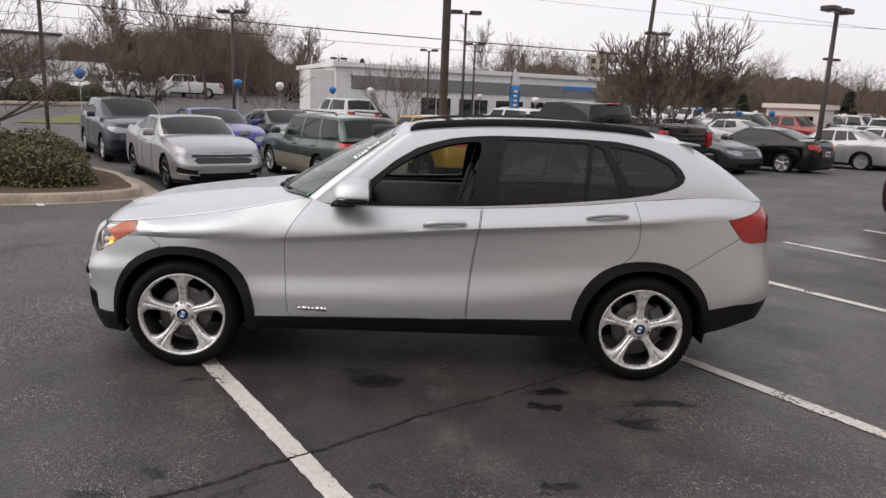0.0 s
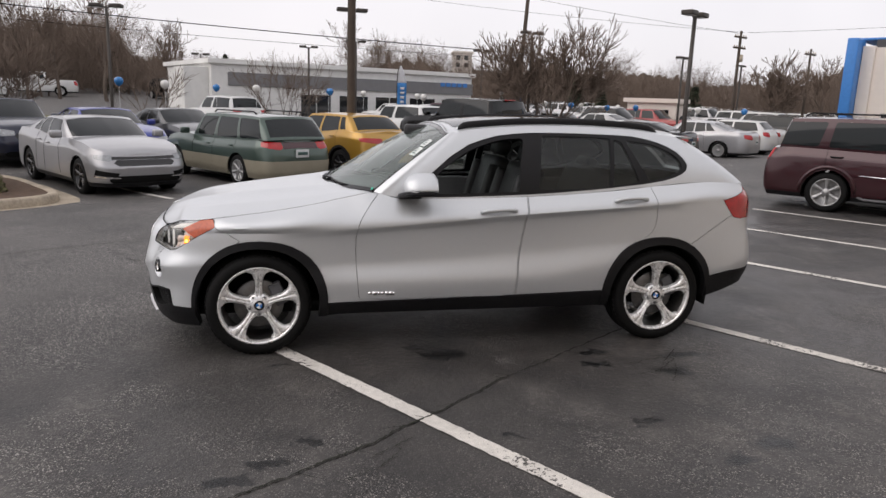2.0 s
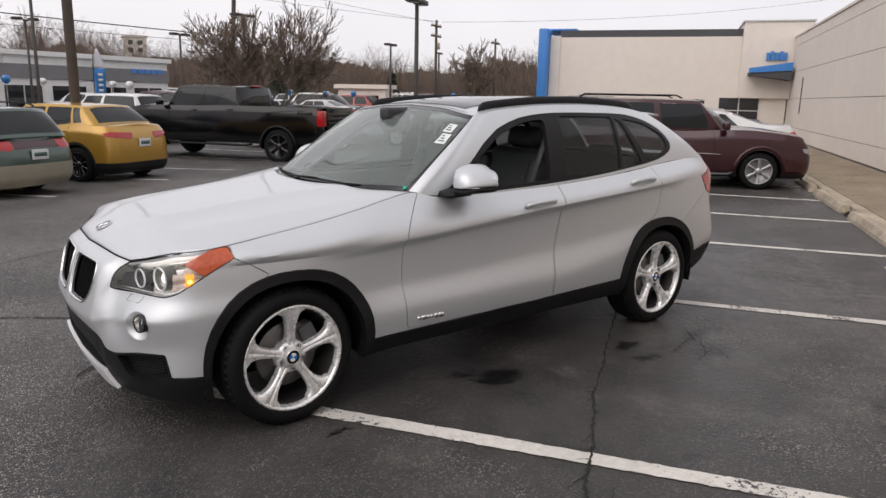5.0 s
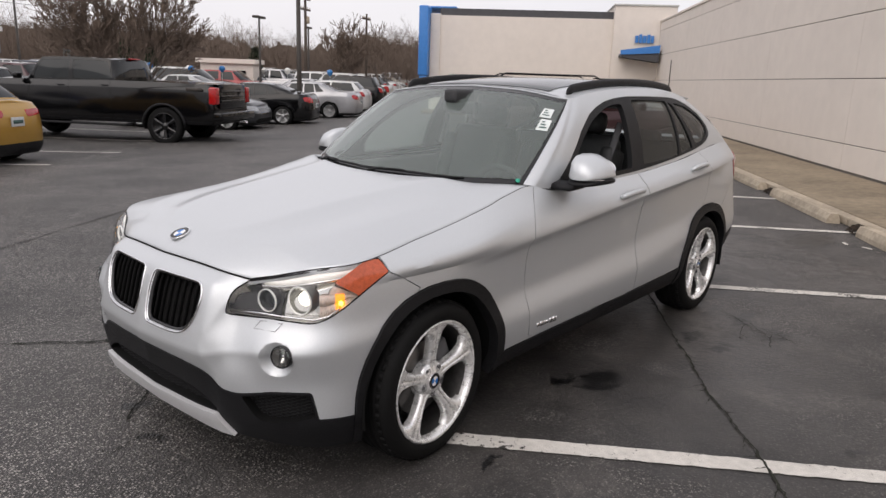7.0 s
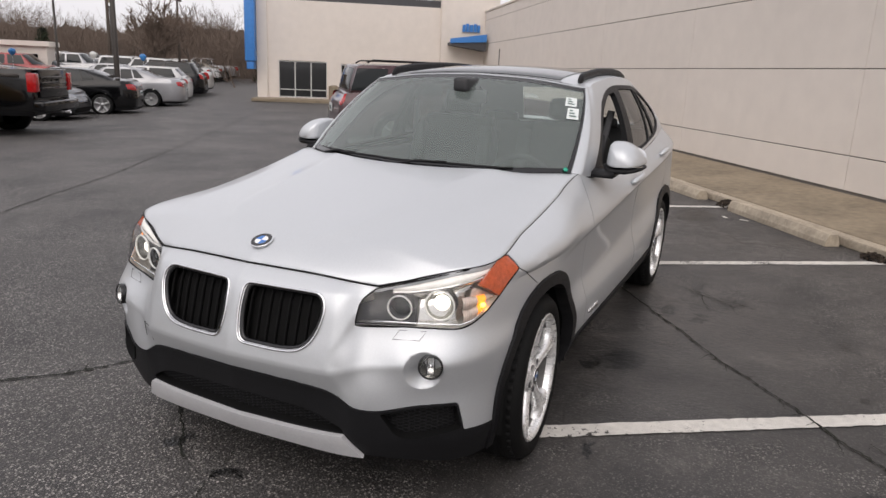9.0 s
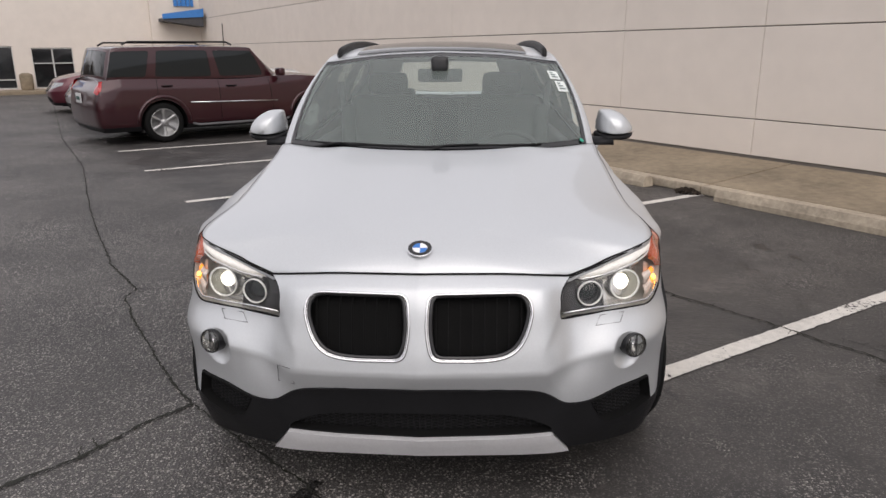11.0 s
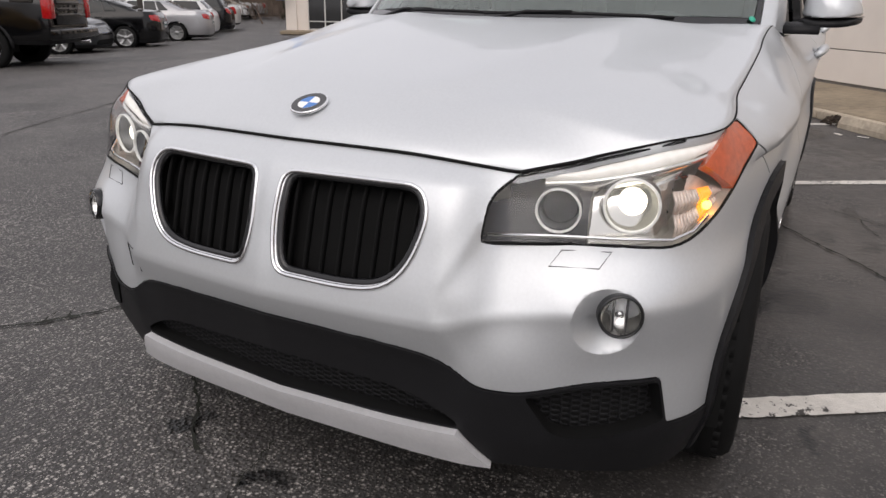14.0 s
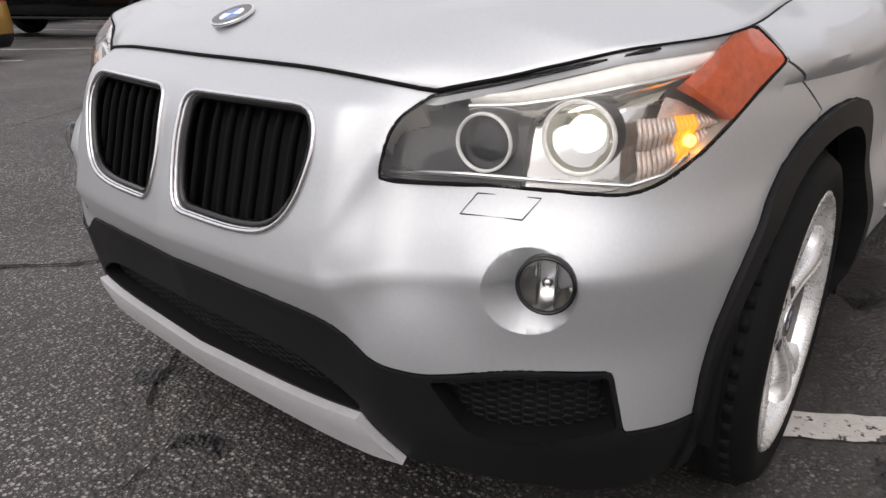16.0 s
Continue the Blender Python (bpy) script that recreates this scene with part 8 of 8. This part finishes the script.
for layer, (dist, low, high) in enumerate(((0.98, 0.020, 0.016), (1.08, 0.032, 0.022), (1.20, 0.044, 0.026))):
    rows = []
    for k in range(561):
        az = radians(-40 + 104 * k / 560)
        d = 118 * dist * (0.74 if az < radians(-10) else 1.0) * (0.64 if az > radians(26) else 1.0)
        x, y = d * math.sin(az), -4 + d * math.cos(az)
        top = -rise(x, y) + 1.6 + d * skyline(math.degrees(az)) * (0.44 + 0.12 * layer) + d * (high * 0.55 * (-0.5 + 0.5 + 0.5 * noise.noise(Vector((k * 0.045, layer * 7.0, 0)))) + 0.010 * noise.noise(Vector((k * 0.30, layer * 3.0, 5))) + 0.008 * noise.noise(Vector((k * 1.7, layer, 9))))
        z = rise(x, y)
        rows.append([bm.verts.new((x * (1 + 0.01 * j), y * (1 + 0.01 * j), z - 0.3 + (top + 0.3) * f)) for j, f in enumerate((0, 0.45, 0.8, 1.0))])
    grid_faces(bm, rows)
bmesh.ops.recalc_face_normals(bm, faces=bm.faces[:])
tagged(obj("backdrop_brush", bm, BRUSH), "brown winter brush and undergrowth on the hill", "brush", kind="structure")
verts, faces = [], []
rnd = random.Random(4)
for az, d, hgt in ((22.5, 60, 3.6), (24.5, 66, 3.0), (-22, 64, 4.0), (-5, 92, 4.5), (31.5, 58, 3.2), (47, 62, 3.2), (38, 66, 3.0), (-13, 74, 3.6)):
    x0, y0 = d * math.sin(radians(az)), -4 + d * math.cos(radians(az))
    for _ in range(420):
        t = rnd.random() ** 0.7
        rr = (1 - t) * hgt * 0.38 * math.sqrt(rnd.random()) + 0.1
        a = rnd.uniform(0, 6.28)
        p = Vector((x0 + rr * math.cos(a), y0 + rr * math.sin(a), rise(x0, y0) + t * hgt))
        e1 = Vector((rnd.gauss(0, 1), rnd.gauss(0, 1), rnd.gauss(-0.3, 0.5))).normalized() * 0.26
        e2 = e1.orthogonal().normalized() * 0.12
        n = len(verts)
        verts += [tuple(p - e1), tuple(p + e2), tuple(p + e1), tuple(p - e2)]
        faces.append((n, n + 1, n + 2, n + 3))
tagged(pydata("evergreen_clumps", verts, faces, EVERGREEN), "dark evergreen trees among the bare wood", "trees", kind="stuff")

# ---- poles, lamps, wires, sign, flag, balloons ----
WOOD_POLE = mat("weathered_pole_wood", (0.075, 0.058, 0.046), 0.9, var=0.3, scale=3, bump=0.3)


def pole_mesh(h, r0, r1, x=0.0):
    return lathe(bmesh.new(), [(r0, -0.1), (r0 * 0.98, h * 0.3), (r1, h), (0, h + 0.01)], 10)


def lot_lamp(x, y, top, yaw=0.0, heads=2, r=0.055, size=1.0):
    z = rise(x, y)
    ob = thing("lot_lamp", "bronze parking lot lamp post with twin box heads", "lamp post", Matrix.Translation((x, y, z)) @ Matrix.Rotation(radians(yaw), 4, "Z"), "parking lot lamps")
    h = top - z
    part("post", pole_mesh(h - 0.08, r * 1.25, r), GREY_METAL, ob)
    part("base", lathe(bmesh.new(), [(0.16, 0), (0.16, 0.22), (0.14, 0.25), (0, 0.25)], 14), KERB, ob)
    for s in ((-1, 1) if heads == 2 else (1,)):
        part("arm", tube(bmesh.new(), [(0, 0, h - 0.16), (s * 0.14 * size, 0, h - 0.10), (s * 0.22 * size, 0, h - 0.09)], 0.025, 6), GREY_METAL, ob)
        hd = part("lamp_head", box(bmesh.new(), min(s * 0.16, s * 0.62) * size, max(s * 0.16, s * 0.62) * size, -0.19 * size, 0.19 * size, h - 0.14 * size, h, 0.03), GREY_METAL, ob)
        part("lens", box(bmesh.new(), min(s * 0.22, s * 0.56) * size, max(s * 0.22, s * 0.56) * size, -0.14 * size, 0.14 * size, h - 0.15 * size, h - 0.135 * size), PLATE, hd)
    return ob


for x, y, top, yaw, size in ((13.2, 18.4, 5.05, 35, 1.15), (1.6, 24.9, 5.2, 5, 1.0), (2.6, 33.3, 4.6, 10, 0.85), (10.6, 28.3, 5.05, 15, 0.95), (20.0, 30.3, 4.4, 30, 0.85), (-10.3, 82.0, 6.0, 0, 1.6), (-7.3, 22.9, 4.6, -10, 0.9), (10.8, 37.8, 4.75, 20, 0.95), (0.2, 35.0, 4.3, 5, 0.8), (25.5, 33.0, 4.3, 35, 0.7)):
    lot_lamp(x, y, top, yaw, 2, 0.05 + 0.02 * (size > 1.1), size)


def utility_pole(x, y, h, arms, label, r=0.12):
    ob = thing("utility_pole", label, "utility pole", Matrix.Translation((x, y, rise(x, y))))
    part("post", pole_mesh(h, r, r * 0.72), WOOD_POLE, ob)
    for k, z in enumerate(arms):
        arm = part("crossarm", box(bmesh.new(), -0.62, 0.62, -0.05, 0.05, z - 0.05, z + 0.05, 0.01, Matrix.Rotation(radians(25), 4, "Z")), WOOD_POLE, ob)
        for xx in (-0.55, -0.3, 0.3, 0.55):
            part("insulator", lathe(bmesh.new(), [(0.03, 0.05), (0.035, 0.10), (0.02, 0.15), (0, 0.16)], 8, Matrix.Rotation(radians(25), 4, "Z") @ Matrix.Translation((xx, 0, z))), KERB, arm)
    return ob


utility_pole(0.5, 13.3, 14.0, (), "tall dark wooden utility pole between parked cars", 0.105)
utility_pole(10.2, 29.1, 11.0, (), "leaning wooden utility pole beside a tree", 0.11).rotation_euler = (0, radians(3.0), 0)
utility_pole(24.8, 32.4, 6.3, (5.95, 5.35), "wooden utility pole with two crossarms", 0.10)
utility_pole(28.5, 31.0, 5.4, (5.1,), "distant wooden utility pole with a crossarm", 0.08)
utility_pole(-10.8, 15.9, 9.0, (), "thin dark pole beside the planting island", 0.055)
part("transformer", lathe(bmesh.new(), [(0, 4.55), (0.14, 4.58), (0.14, 4.95), (0, 5.0)], 12, Matrix.Translation((0.14, 0, 0))), KERB, [o for o in bpy.data.objects if o.name.startswith("utility_pole")][2])


def wire(a, b, sag, r):
    a, b = Vector(a), Vector(b)
    pts = [a.lerp(b, k / 24) - Vector((0, 0, sag * 4 * (k / 24) * (1 - k / 24))) for k in range(25)]
    return tagged(obj("overhead_wire", tube(bmesh.new(), pts, r, 4), DARK), "black overhead power line between poles", "wire", "overhead wires")


wire((-40, 27.0, 6.9), (10.1, 28.6, 4.05), 0.45, 0.020)
wire((-40, 28.0, 6.1), (10.1, 28.8, 3.75), 0.45, 0.009)
wire((-6, 60, 12.0), (25.0, 32.4, 6.1), 0.5, 0.009)
wire((-2, 46, 12.0), (24.6, 32.4, 6.05), 0.5, 0.009)
wire((25.2, 32.4, 6.1), (70, 22, 12.0), 0.8, 0.009)

sign = thing("road_sign", "small white rectangular road sign on a post", "sign", Matrix.Translation((9.3, 28.5, rise(9.3, 28.5))) @ Matrix.Rotation(radians(20), 4, "Z"))
part("post", pole_mesh(2.25, 0.025, 0.025), GREY_METAL, sign)
face = part("panel", box(bmesh.new(), -0.19, 0.19, -0.045, -0.03, 1.80, 2.32, 0.004), PLATE, sign)
for z0, z1, w in ((2.16, 2.25, 0.12), (1.90, 2.08, 0.05), (1.90, 2.08, -0.12)):
    part("print_bar", box(bmesh.new(), -abs(w) if w == 0.12 else min(w, w + 0.07), abs(w) if w == 0.12 else max(w, w + 0.07), -0.052, -0.046, z0, z1), INK, face)

FLAG_BLUE = mat("blue_banner_cloth", (0.05, 0.22, 0.52), 0.8, var=0.1, scale=3)
FLAG_WHITE = mat("white_banner_cloth", (0.62, 0.62, 0.64), 0.8)
flag = thing("feather_flag", "tall blue and white feather flag on a pole", "flag", Matrix.Translation((3.8, 26.8, rise(3.8, 26.8))) @ Matrix.Rotation(radians(12), 4, "Z"))
part("pole", tube(bmesh.new(), [(0, 0, 0), (0, 0, 2.4), (0.03, 0, 3.0), (0.14, 0, 3.3)], 0.018, 6), GREY_METAL, flag)
for z0, z1, m in ((0.95, 2.55, FLAG_BLUE), (2.55, 3.28, FLAG_WHITE)):
    bm = bmesh.new()
    rows = []
    for k in range(9):
        z = z0 + (z1 - z0) * k / 8
        w = 0.44 if z < 2.5 else 0.44 * max(0.05, 1 - ((z - 2.5) / 0.85) ** 1.5) ** 0.8
        lead = 0.02 + 0.12 * max(0, (z - 2.4) / 0.9) ** 2
        rows.append([bm.verts.new((lead + w * j / 4, 0.03 * math.sin(z * 3 + j), z)) for j in range(5)])
    grid_faces(bm, rows)
    c = part("cloth", bm, m, flag)
    c.modifiers.new("thickness", "SOLIDIFY").thickness = 0.006
for k in range(6):
    part("letter_bar", box(bmesh.new(), 0.16, 0.34, -0.055, -0.040, 1.25 + 0.2 * k, 1.36 + 0.2 * k), FLAG_WHITE, flag)

BALLOON = {"b": mat("blue_balloon", (0.02, 0.16, 0.42), 0.2, coat=0.3), "w": mat("white_balloon", (0.66, 0.65, 0.62), 0.25, coat=0.3)}
balloon_at = [(-9.9, 16.1, 1.95, "b"), (-9.0, 20.1, 1.88, "w"), (-6.6, 20.8, 1.90, "b"), (-5.2, 21.2, 1.86, "w"), (-3.9, 25.9, 1.83, "b"), (-2.3, 26.0, 1.87, "w"), (2.9, 32.2, 1.85, "w"), (1.1, 32.3, 1.9, "b"), (5.7, 31.9, 1.8, "w"), (10.1, 30.9, 1.75, "w"), (11.0, 30.7, 1.75, "b")]
balloon_at += [(12.2, 30.3, 1.65, "w"), (13.5, 29.8, 1.62, "b"), (17.7, 38.2, 1.65, "w"), (15.2, 29.1, 1.55, "b"), (19.8, 37.2, 1.6, "w"), (23.1, 35.5, 1.55, "w"), (22.2, 36.0, 1.55, "b"), (0.8, 26.3, 1.84, "b"), (4.8, 25.6, 1.74, "w"), (16.5, 28.5, 1.6, "b"), (23.6, 35.0, 1.6, "w"), (18.5, 26.0, 1.6, "w"), (20.5, 25.2, 1.6, "b")]
for k, (x, y, z, c) in enumerate(balloon_at):
    ob = thing("balloon", "blue balloon on a stick over a parked car" if c == "b" else "white balloon on a stick over a parked car", "balloon", Matrix.Translation((x, y, 0)), "balloons over the lot")
    part("skin", lathe(bmesh.new(), [(0, z - 0.17), (0.03, z - 0.155), (0.10, z - 0.105), (0.145, z - 0.02), (0.15, z + 0.04), (0.125, z + 0.10), (0.07, z + 0.142), (0, z + 0.155)], 16), BALLOON[c], ob)
    part("stick", tube(bmesh.new(), [(0, 0, rise(x, y)), (0, 0, z - 0.16)], 0.006, 4), PLATE, ob)

# ---- far buildings ----
WHITE_WALL = mat("white_painted_wall", (0.74, 0.735, 0.715), 0.85, var=0.12, scale=0.3)
GREY_WALL = mat("mid_grey_band", (0.20, 0.20, 0.205), 0.8, var=0.1, scale=0.4)
ROOF_GREY = mat("dark_shingle_roof", (0.075, 0.072, 0.07), 0.9, var=0.2, scale=0.6)


def facade(name, a, b, depth, z0, z1, label):
    """A long building whose front runs from a to b; returns a frame with x along the front and y into it."""
    a, b = Vector((*a, 0)), Vector((*b, 0))
    d = (b - a).normalized()
    m = Matrix(((d.x, -d.y, 0, a.x), (d.y, d.x, 0, a.y), (0, 0, 1, 0), (0, 0, 0, 1)))
    ob = thing(name, label, "building", m)
    ln = (b - a).length
    part("wall", box(bmesh.new(), 0, ln, 0, depth, z0, z1), WHITE_WALL, ob, smooth=False)
    part("roof", box(bmesh.new(), -0.2, ln + 0.2, -0.2, depth + 0.2, z1, z1 + 0.25), DARK_BAND, ob, smooth=False)
    return ob, ln


dealer, ln = facade("dealership_building", (-5.0, 36.0), (11.4, 42.4), 10, -0.2, 3.22, "long white dealership with a grey band and dark bays")
for o in dealer.children:
    o.data.materials[0] = WHITE_WALL
part("band", box(bmesh.new(), 0.9, ln + 0.06, -0.08, -0.004, 2.05, 2.78), GREY_WALL, dealer, "mid-grey painted band", smooth=False)
part("parapet", box(bmesh.new(), 0.0, 4.5, -0.05, 1.5, 3.225, 3.48, 0.02), WHITE_WALL, dealer, smooth=False)
part("low_wing", box(bmesh.new(), -1.35, -0.004, 0.5, 2.6, -0.2, 3.0, 0.02), WHITE_WALL, dealer, smooth=False)
for k in range(5):
    x0 = 5.2 + 2.5 * k
    bay = part("bay", box(bmesh.new(), x0, x0 + 1.9, -0.05, -0.004, 0.3, 1.70), SHOP_GLASS, dealer, "dark service bay opening", smooth=False)
    part("bay_frame", box(bmesh.new(), x0 + 0.92, x0 + 0.98, -0.08, -0.052, 0.3, 1.70), ALU, bay, smooth=False)
for k in range(5):
    part("sign_bar", box(bmesh.new(), ln - 2.6 + 0.45 * k, ln - 2.26 + 0.45 * k, -0.12, -0.082, 2.55, 2.80), BLUE_TRIM, dealer, "blue sign lettering as plain bars", smooth=False)
annex, l2 = facade("white_showroom", (-47.0, 53.0), (-32.8, 61.4), 12, 0.0, 5.75, "white box-shaped showroom on the rise")
part("letter_bar", box(bmesh.new(), l2 - 6.5, l2 - 4.4, -0.1, -0.004, 4.1, 4.5), INK, annex, smooth=False)
shop, l3 = facade("grey_shop", (-33.6, 63.2), (-26.9, 78.8), 12, 0.0, 3.6, "low grey roofed shop with dark windows")
part("mansard_roof", prism(bmesh.new(), [(-0.8, 3.0), (12.5, 3.0), (12.5, 4.9), (0.6, 4.9)], "x", -0.4, l3 + 0.4), ROOF_GREY, shop, smooth=False)
for k in range(5):
    part("window", box(bmesh.new(), 1.0 + 2.8 * k, 2.9 + 2.8 * k, -0.05, -0.004, 1.6, 3.1), SHOP_GLASS, shop, smooth=False)
tower, l4 = facade("distant_apartment_block", (23.6, 99.5), (26.3, 99.0), 4, 0, 8.6, "distant tan apartment block above the trees")
for o in tower.children:
    o.data.materials[0] = STUCCO
for k in range(2):
    for j in range(2):
        part("window", box(bmesh.new(), 0.4 + 1.2 * k, 1.0 + 1.2 * k, -0.06, -0.004, 6.6 + 1.0 * j, 7.2 + 1.0 * j), SHOP_GLASS, tower, smooth=False)
hut, l5 = facade("low_white_building", (19.8, 35.9), (21.7, 33.4), 1.4, -0.2, 1.95, "low cream building behind the far cars")
for o in hut.children:
    o.data.materials[0] = STUCCO
part("doorway", box(bmesh.new(), 1.9, 2.7, -0.05, -0.004, -0.1, 1.55), SHOP_GLASS, hut, smooth=False)

# lawn and driveway verge on the rise
bm = bmesh.new()
grid_faces(bm, [[bm.verts.new((-18.0 + 1.6 * i, 27.0 + 1.5 * j + 0.5 * i, rise(-18.0 + 1.6 * i, 27.0 + 1.5 * j + 0.5 * i) + 0.03)) for j in range(5)] for i in range(7)])
tagged(obj("lawn", bm, GRASS), "yellow-green winter lawn beside the driveway", "lawn", kind="structure")
for k, (x, y) in enumerate(((-8.2, 27.5), (-7.6, 28.2), (-6.8, 29.0), (-4.3, 33.0), (-3.2, 33.6), (-2.2, 34.2), (17.5, 24.0), (18.6, 24.4))):
    shrub(x, y, 0.65, 0.55, 0.55, 50 + k, 420)

# ---- the far lots: many parked cars ----
LITE = [
    auto("parked_sedan", "parked sedan in the far lot", "car", PAINTS["white"], lite=True, group="cars in the far lot", side=((2.75, 3.95), (4.03, 5.2)), plate=""),
    auto("parked_suv", "parked sport utility vehicle in the far lot", "car", PAINTS["white"], L=4.7, W=1.88, H=1.70, wb=2.75, r=0.36, zn=0.92, zc=1.1, zb=1.1, zr=1.15, zt=1.13, roof_end=1.75, back=2.1, side=((2.75, 3.7), (3.8, 5.4)), lamps=(0.42, 0.86, 0.72, 0.88), grille=(0.4, 0.6, 0.8), tails=(0.5, 0.8, 0.85, 1.15), lower_z=0.36, lite=True, group="cars in the far lot", plate=""),
    auto("parked_hatchback", "parked hatchback in the far lot", "car", PAINTS["white"], L=4.2, W=1.78, H=1.50, wb=2.6, fo=0.85, roof_end=1.45, back=1.85, side=((2.75, 3.8), (3.88, 5.3)), tails=(0.5, 0.8, 0.8, 1.0), lite=True, group="cars in the far lot", plate=""),
    auto("parked_pickup", "parked pickup truck in the far lot", "truck", PAINTS["white"], L=5.6, W=1.95, H=1.82, wb=3.5, fo=0.9, clear=0.3, r=0.39, zn=1.08, zc=1.22, zb=1.20, zr=1.22, zt=1.22, cowl=-1.5, header=-0.85, roof_end=0.75, back=0.9, side=((2.75, 3.85), (3.95, 5.1)), lamps=(0.5, 0.9, 0.85, 1.05), grille=(0.5, 0.8, 1.1), tails=(0.66, 0.9, 0.8, 1.15), bed=True, lite=True, group="cars in the far lot", plate=""),
]
park(auto("parked_sedan", "charcoal sedan parked behind a station wagon", "car", PAINTS["charcoal"], H=1.42, plate=""), 5.9, -16.6, 1)
rnd = random.Random(21)
spots = []
for row, (v, heading) in enumerate(((-25.6, -1), (-30.0, 1), (-34.6, -1), (-38.8, 1), (-43.2, -1), (-48.0, 1), (-53.0, -1), (-58.5, 1), (-64.0, -1))):
    u = -6.0
    while u < 84:
        u += 2.62 + (5.0 if rnd.random() < 0.06 else 0)
        p = lot(u, v)
        az = math.degrees(math.atan2(p.x, p.y + 5))
        if -9.5 < az < 63 and p.y + 5 < 105 and rnd.random() < 0.93 and not (abs(p.x - 10.95) < 1.5 and abs(p.y - 27.0) < 1.6) and not (p.x > 22 and p.x < 33 and 43 < p.y < 53) and (p - Vector((-1.0, 28.9, 0))).length > 1.6 and not (p.y > 34.0 + 0.39 * p.x and -10 < p.x < 20) and not (17.5 < p.x < 27 and 31 < p.y < 42):
            spots.append((u, v, heading))
for u, v in ((27.4, -9.2), (30.3, -9.6), (33.2, -9.9), (36.1, -10.2), (39.0, -10.5)):
    spots.append((u, v, -1))
for u in (15.6, 18.4, 21.2, 24.0, 26.8, 29.6, 32.4):
    spots.append((u, -17.2, 1))
for row, v in enumerate((-12.5, -16.5, -21.5)):
    for k in range(12):
        spots.append((34.0 + 2.7 * k + 1.2 * row, v, 1 if row % 2 else -1))
spots = sorted(spots, key=lambda q: lot(q[0], q[1]).length)[:230]
colours = ["white"] * 10 + ["silver"] * 7 + ["grey"] * 5 + ["black"] * 5 + ["charcoal"] * 3 + ["blue", "red", "navy", "beige", "beige", "maroon"]
left_spots = [(-19.3, 54.0, 12), (-22.8, 46.3, 75), (-19.9, 45.3, 78), (-24.2, 54.4, 10), (-29.5, 44.0, 60), (-8.5, 60.0, 95), (-6.2, 62.0, 90), (-31.5, 46.0, 20)]
for i, (u, v, heading) in enumerate(spots):
    kind = rnd.choices((0, 1, 2, 3), (5, 5, 2, 2))[0]
    c = copy_thing(LITE[kind], Matrix())
    park(c, u + rnd.uniform(-0.1, 0.1), v + rnd.uniform(-0.3, 0.3), heading if rnd.random() < 0.8 else -heading, rnd.uniform(-2, 2))
    colour = PAINTS[rnd.choice(colours)]
    for o in c.children:
        if o.name.startswith(("body", "roof")):
            o.material_slots[0].link = "OBJECT"
            o.material_slots[0].material = colour
for i, (x, y, ang) in enumerate(left_spots):
    c = copy_thing(LITE[(3, 1, 3, 3, 1, 0, 0, 3)[i]], Matrix.Translation((x, y, rise(x, y))) @ Matrix.Rotation(radians(ang), 4, "Z"))
for k, t in enumerate(LITE):
    park(t, 68.0 + 2.8 * k, -26.5, 1)
van = auto("delivery_van", "white high-roofed delivery van on the rise", "van", PAINTS["white"], L=5.6, W=2.0, H=2.45, wb=3.6, fo=0.9, clear=0.22, r=0.35, zn=1.1, zc=1.35, zb=1.40, zr=1.45, zt=1.45, cowl=-2.0, header=-1.45, roof_end=2.55, back=2.62, side=((2.75, 3.0),), lamps=(0.5, 0.9, 0.75, 1.0), grille=(0.4, 0.6, 0.9), tails=(0.8, 0.95, 0.8, 1.3), house_in=0.90, lite=True, plate="")
van.matrix_basis = Matrix.Translation((-25.2, 47.3, rise(-25.2, 47.3))) @ Matrix.Rotation(radians(24), 4, "Z")
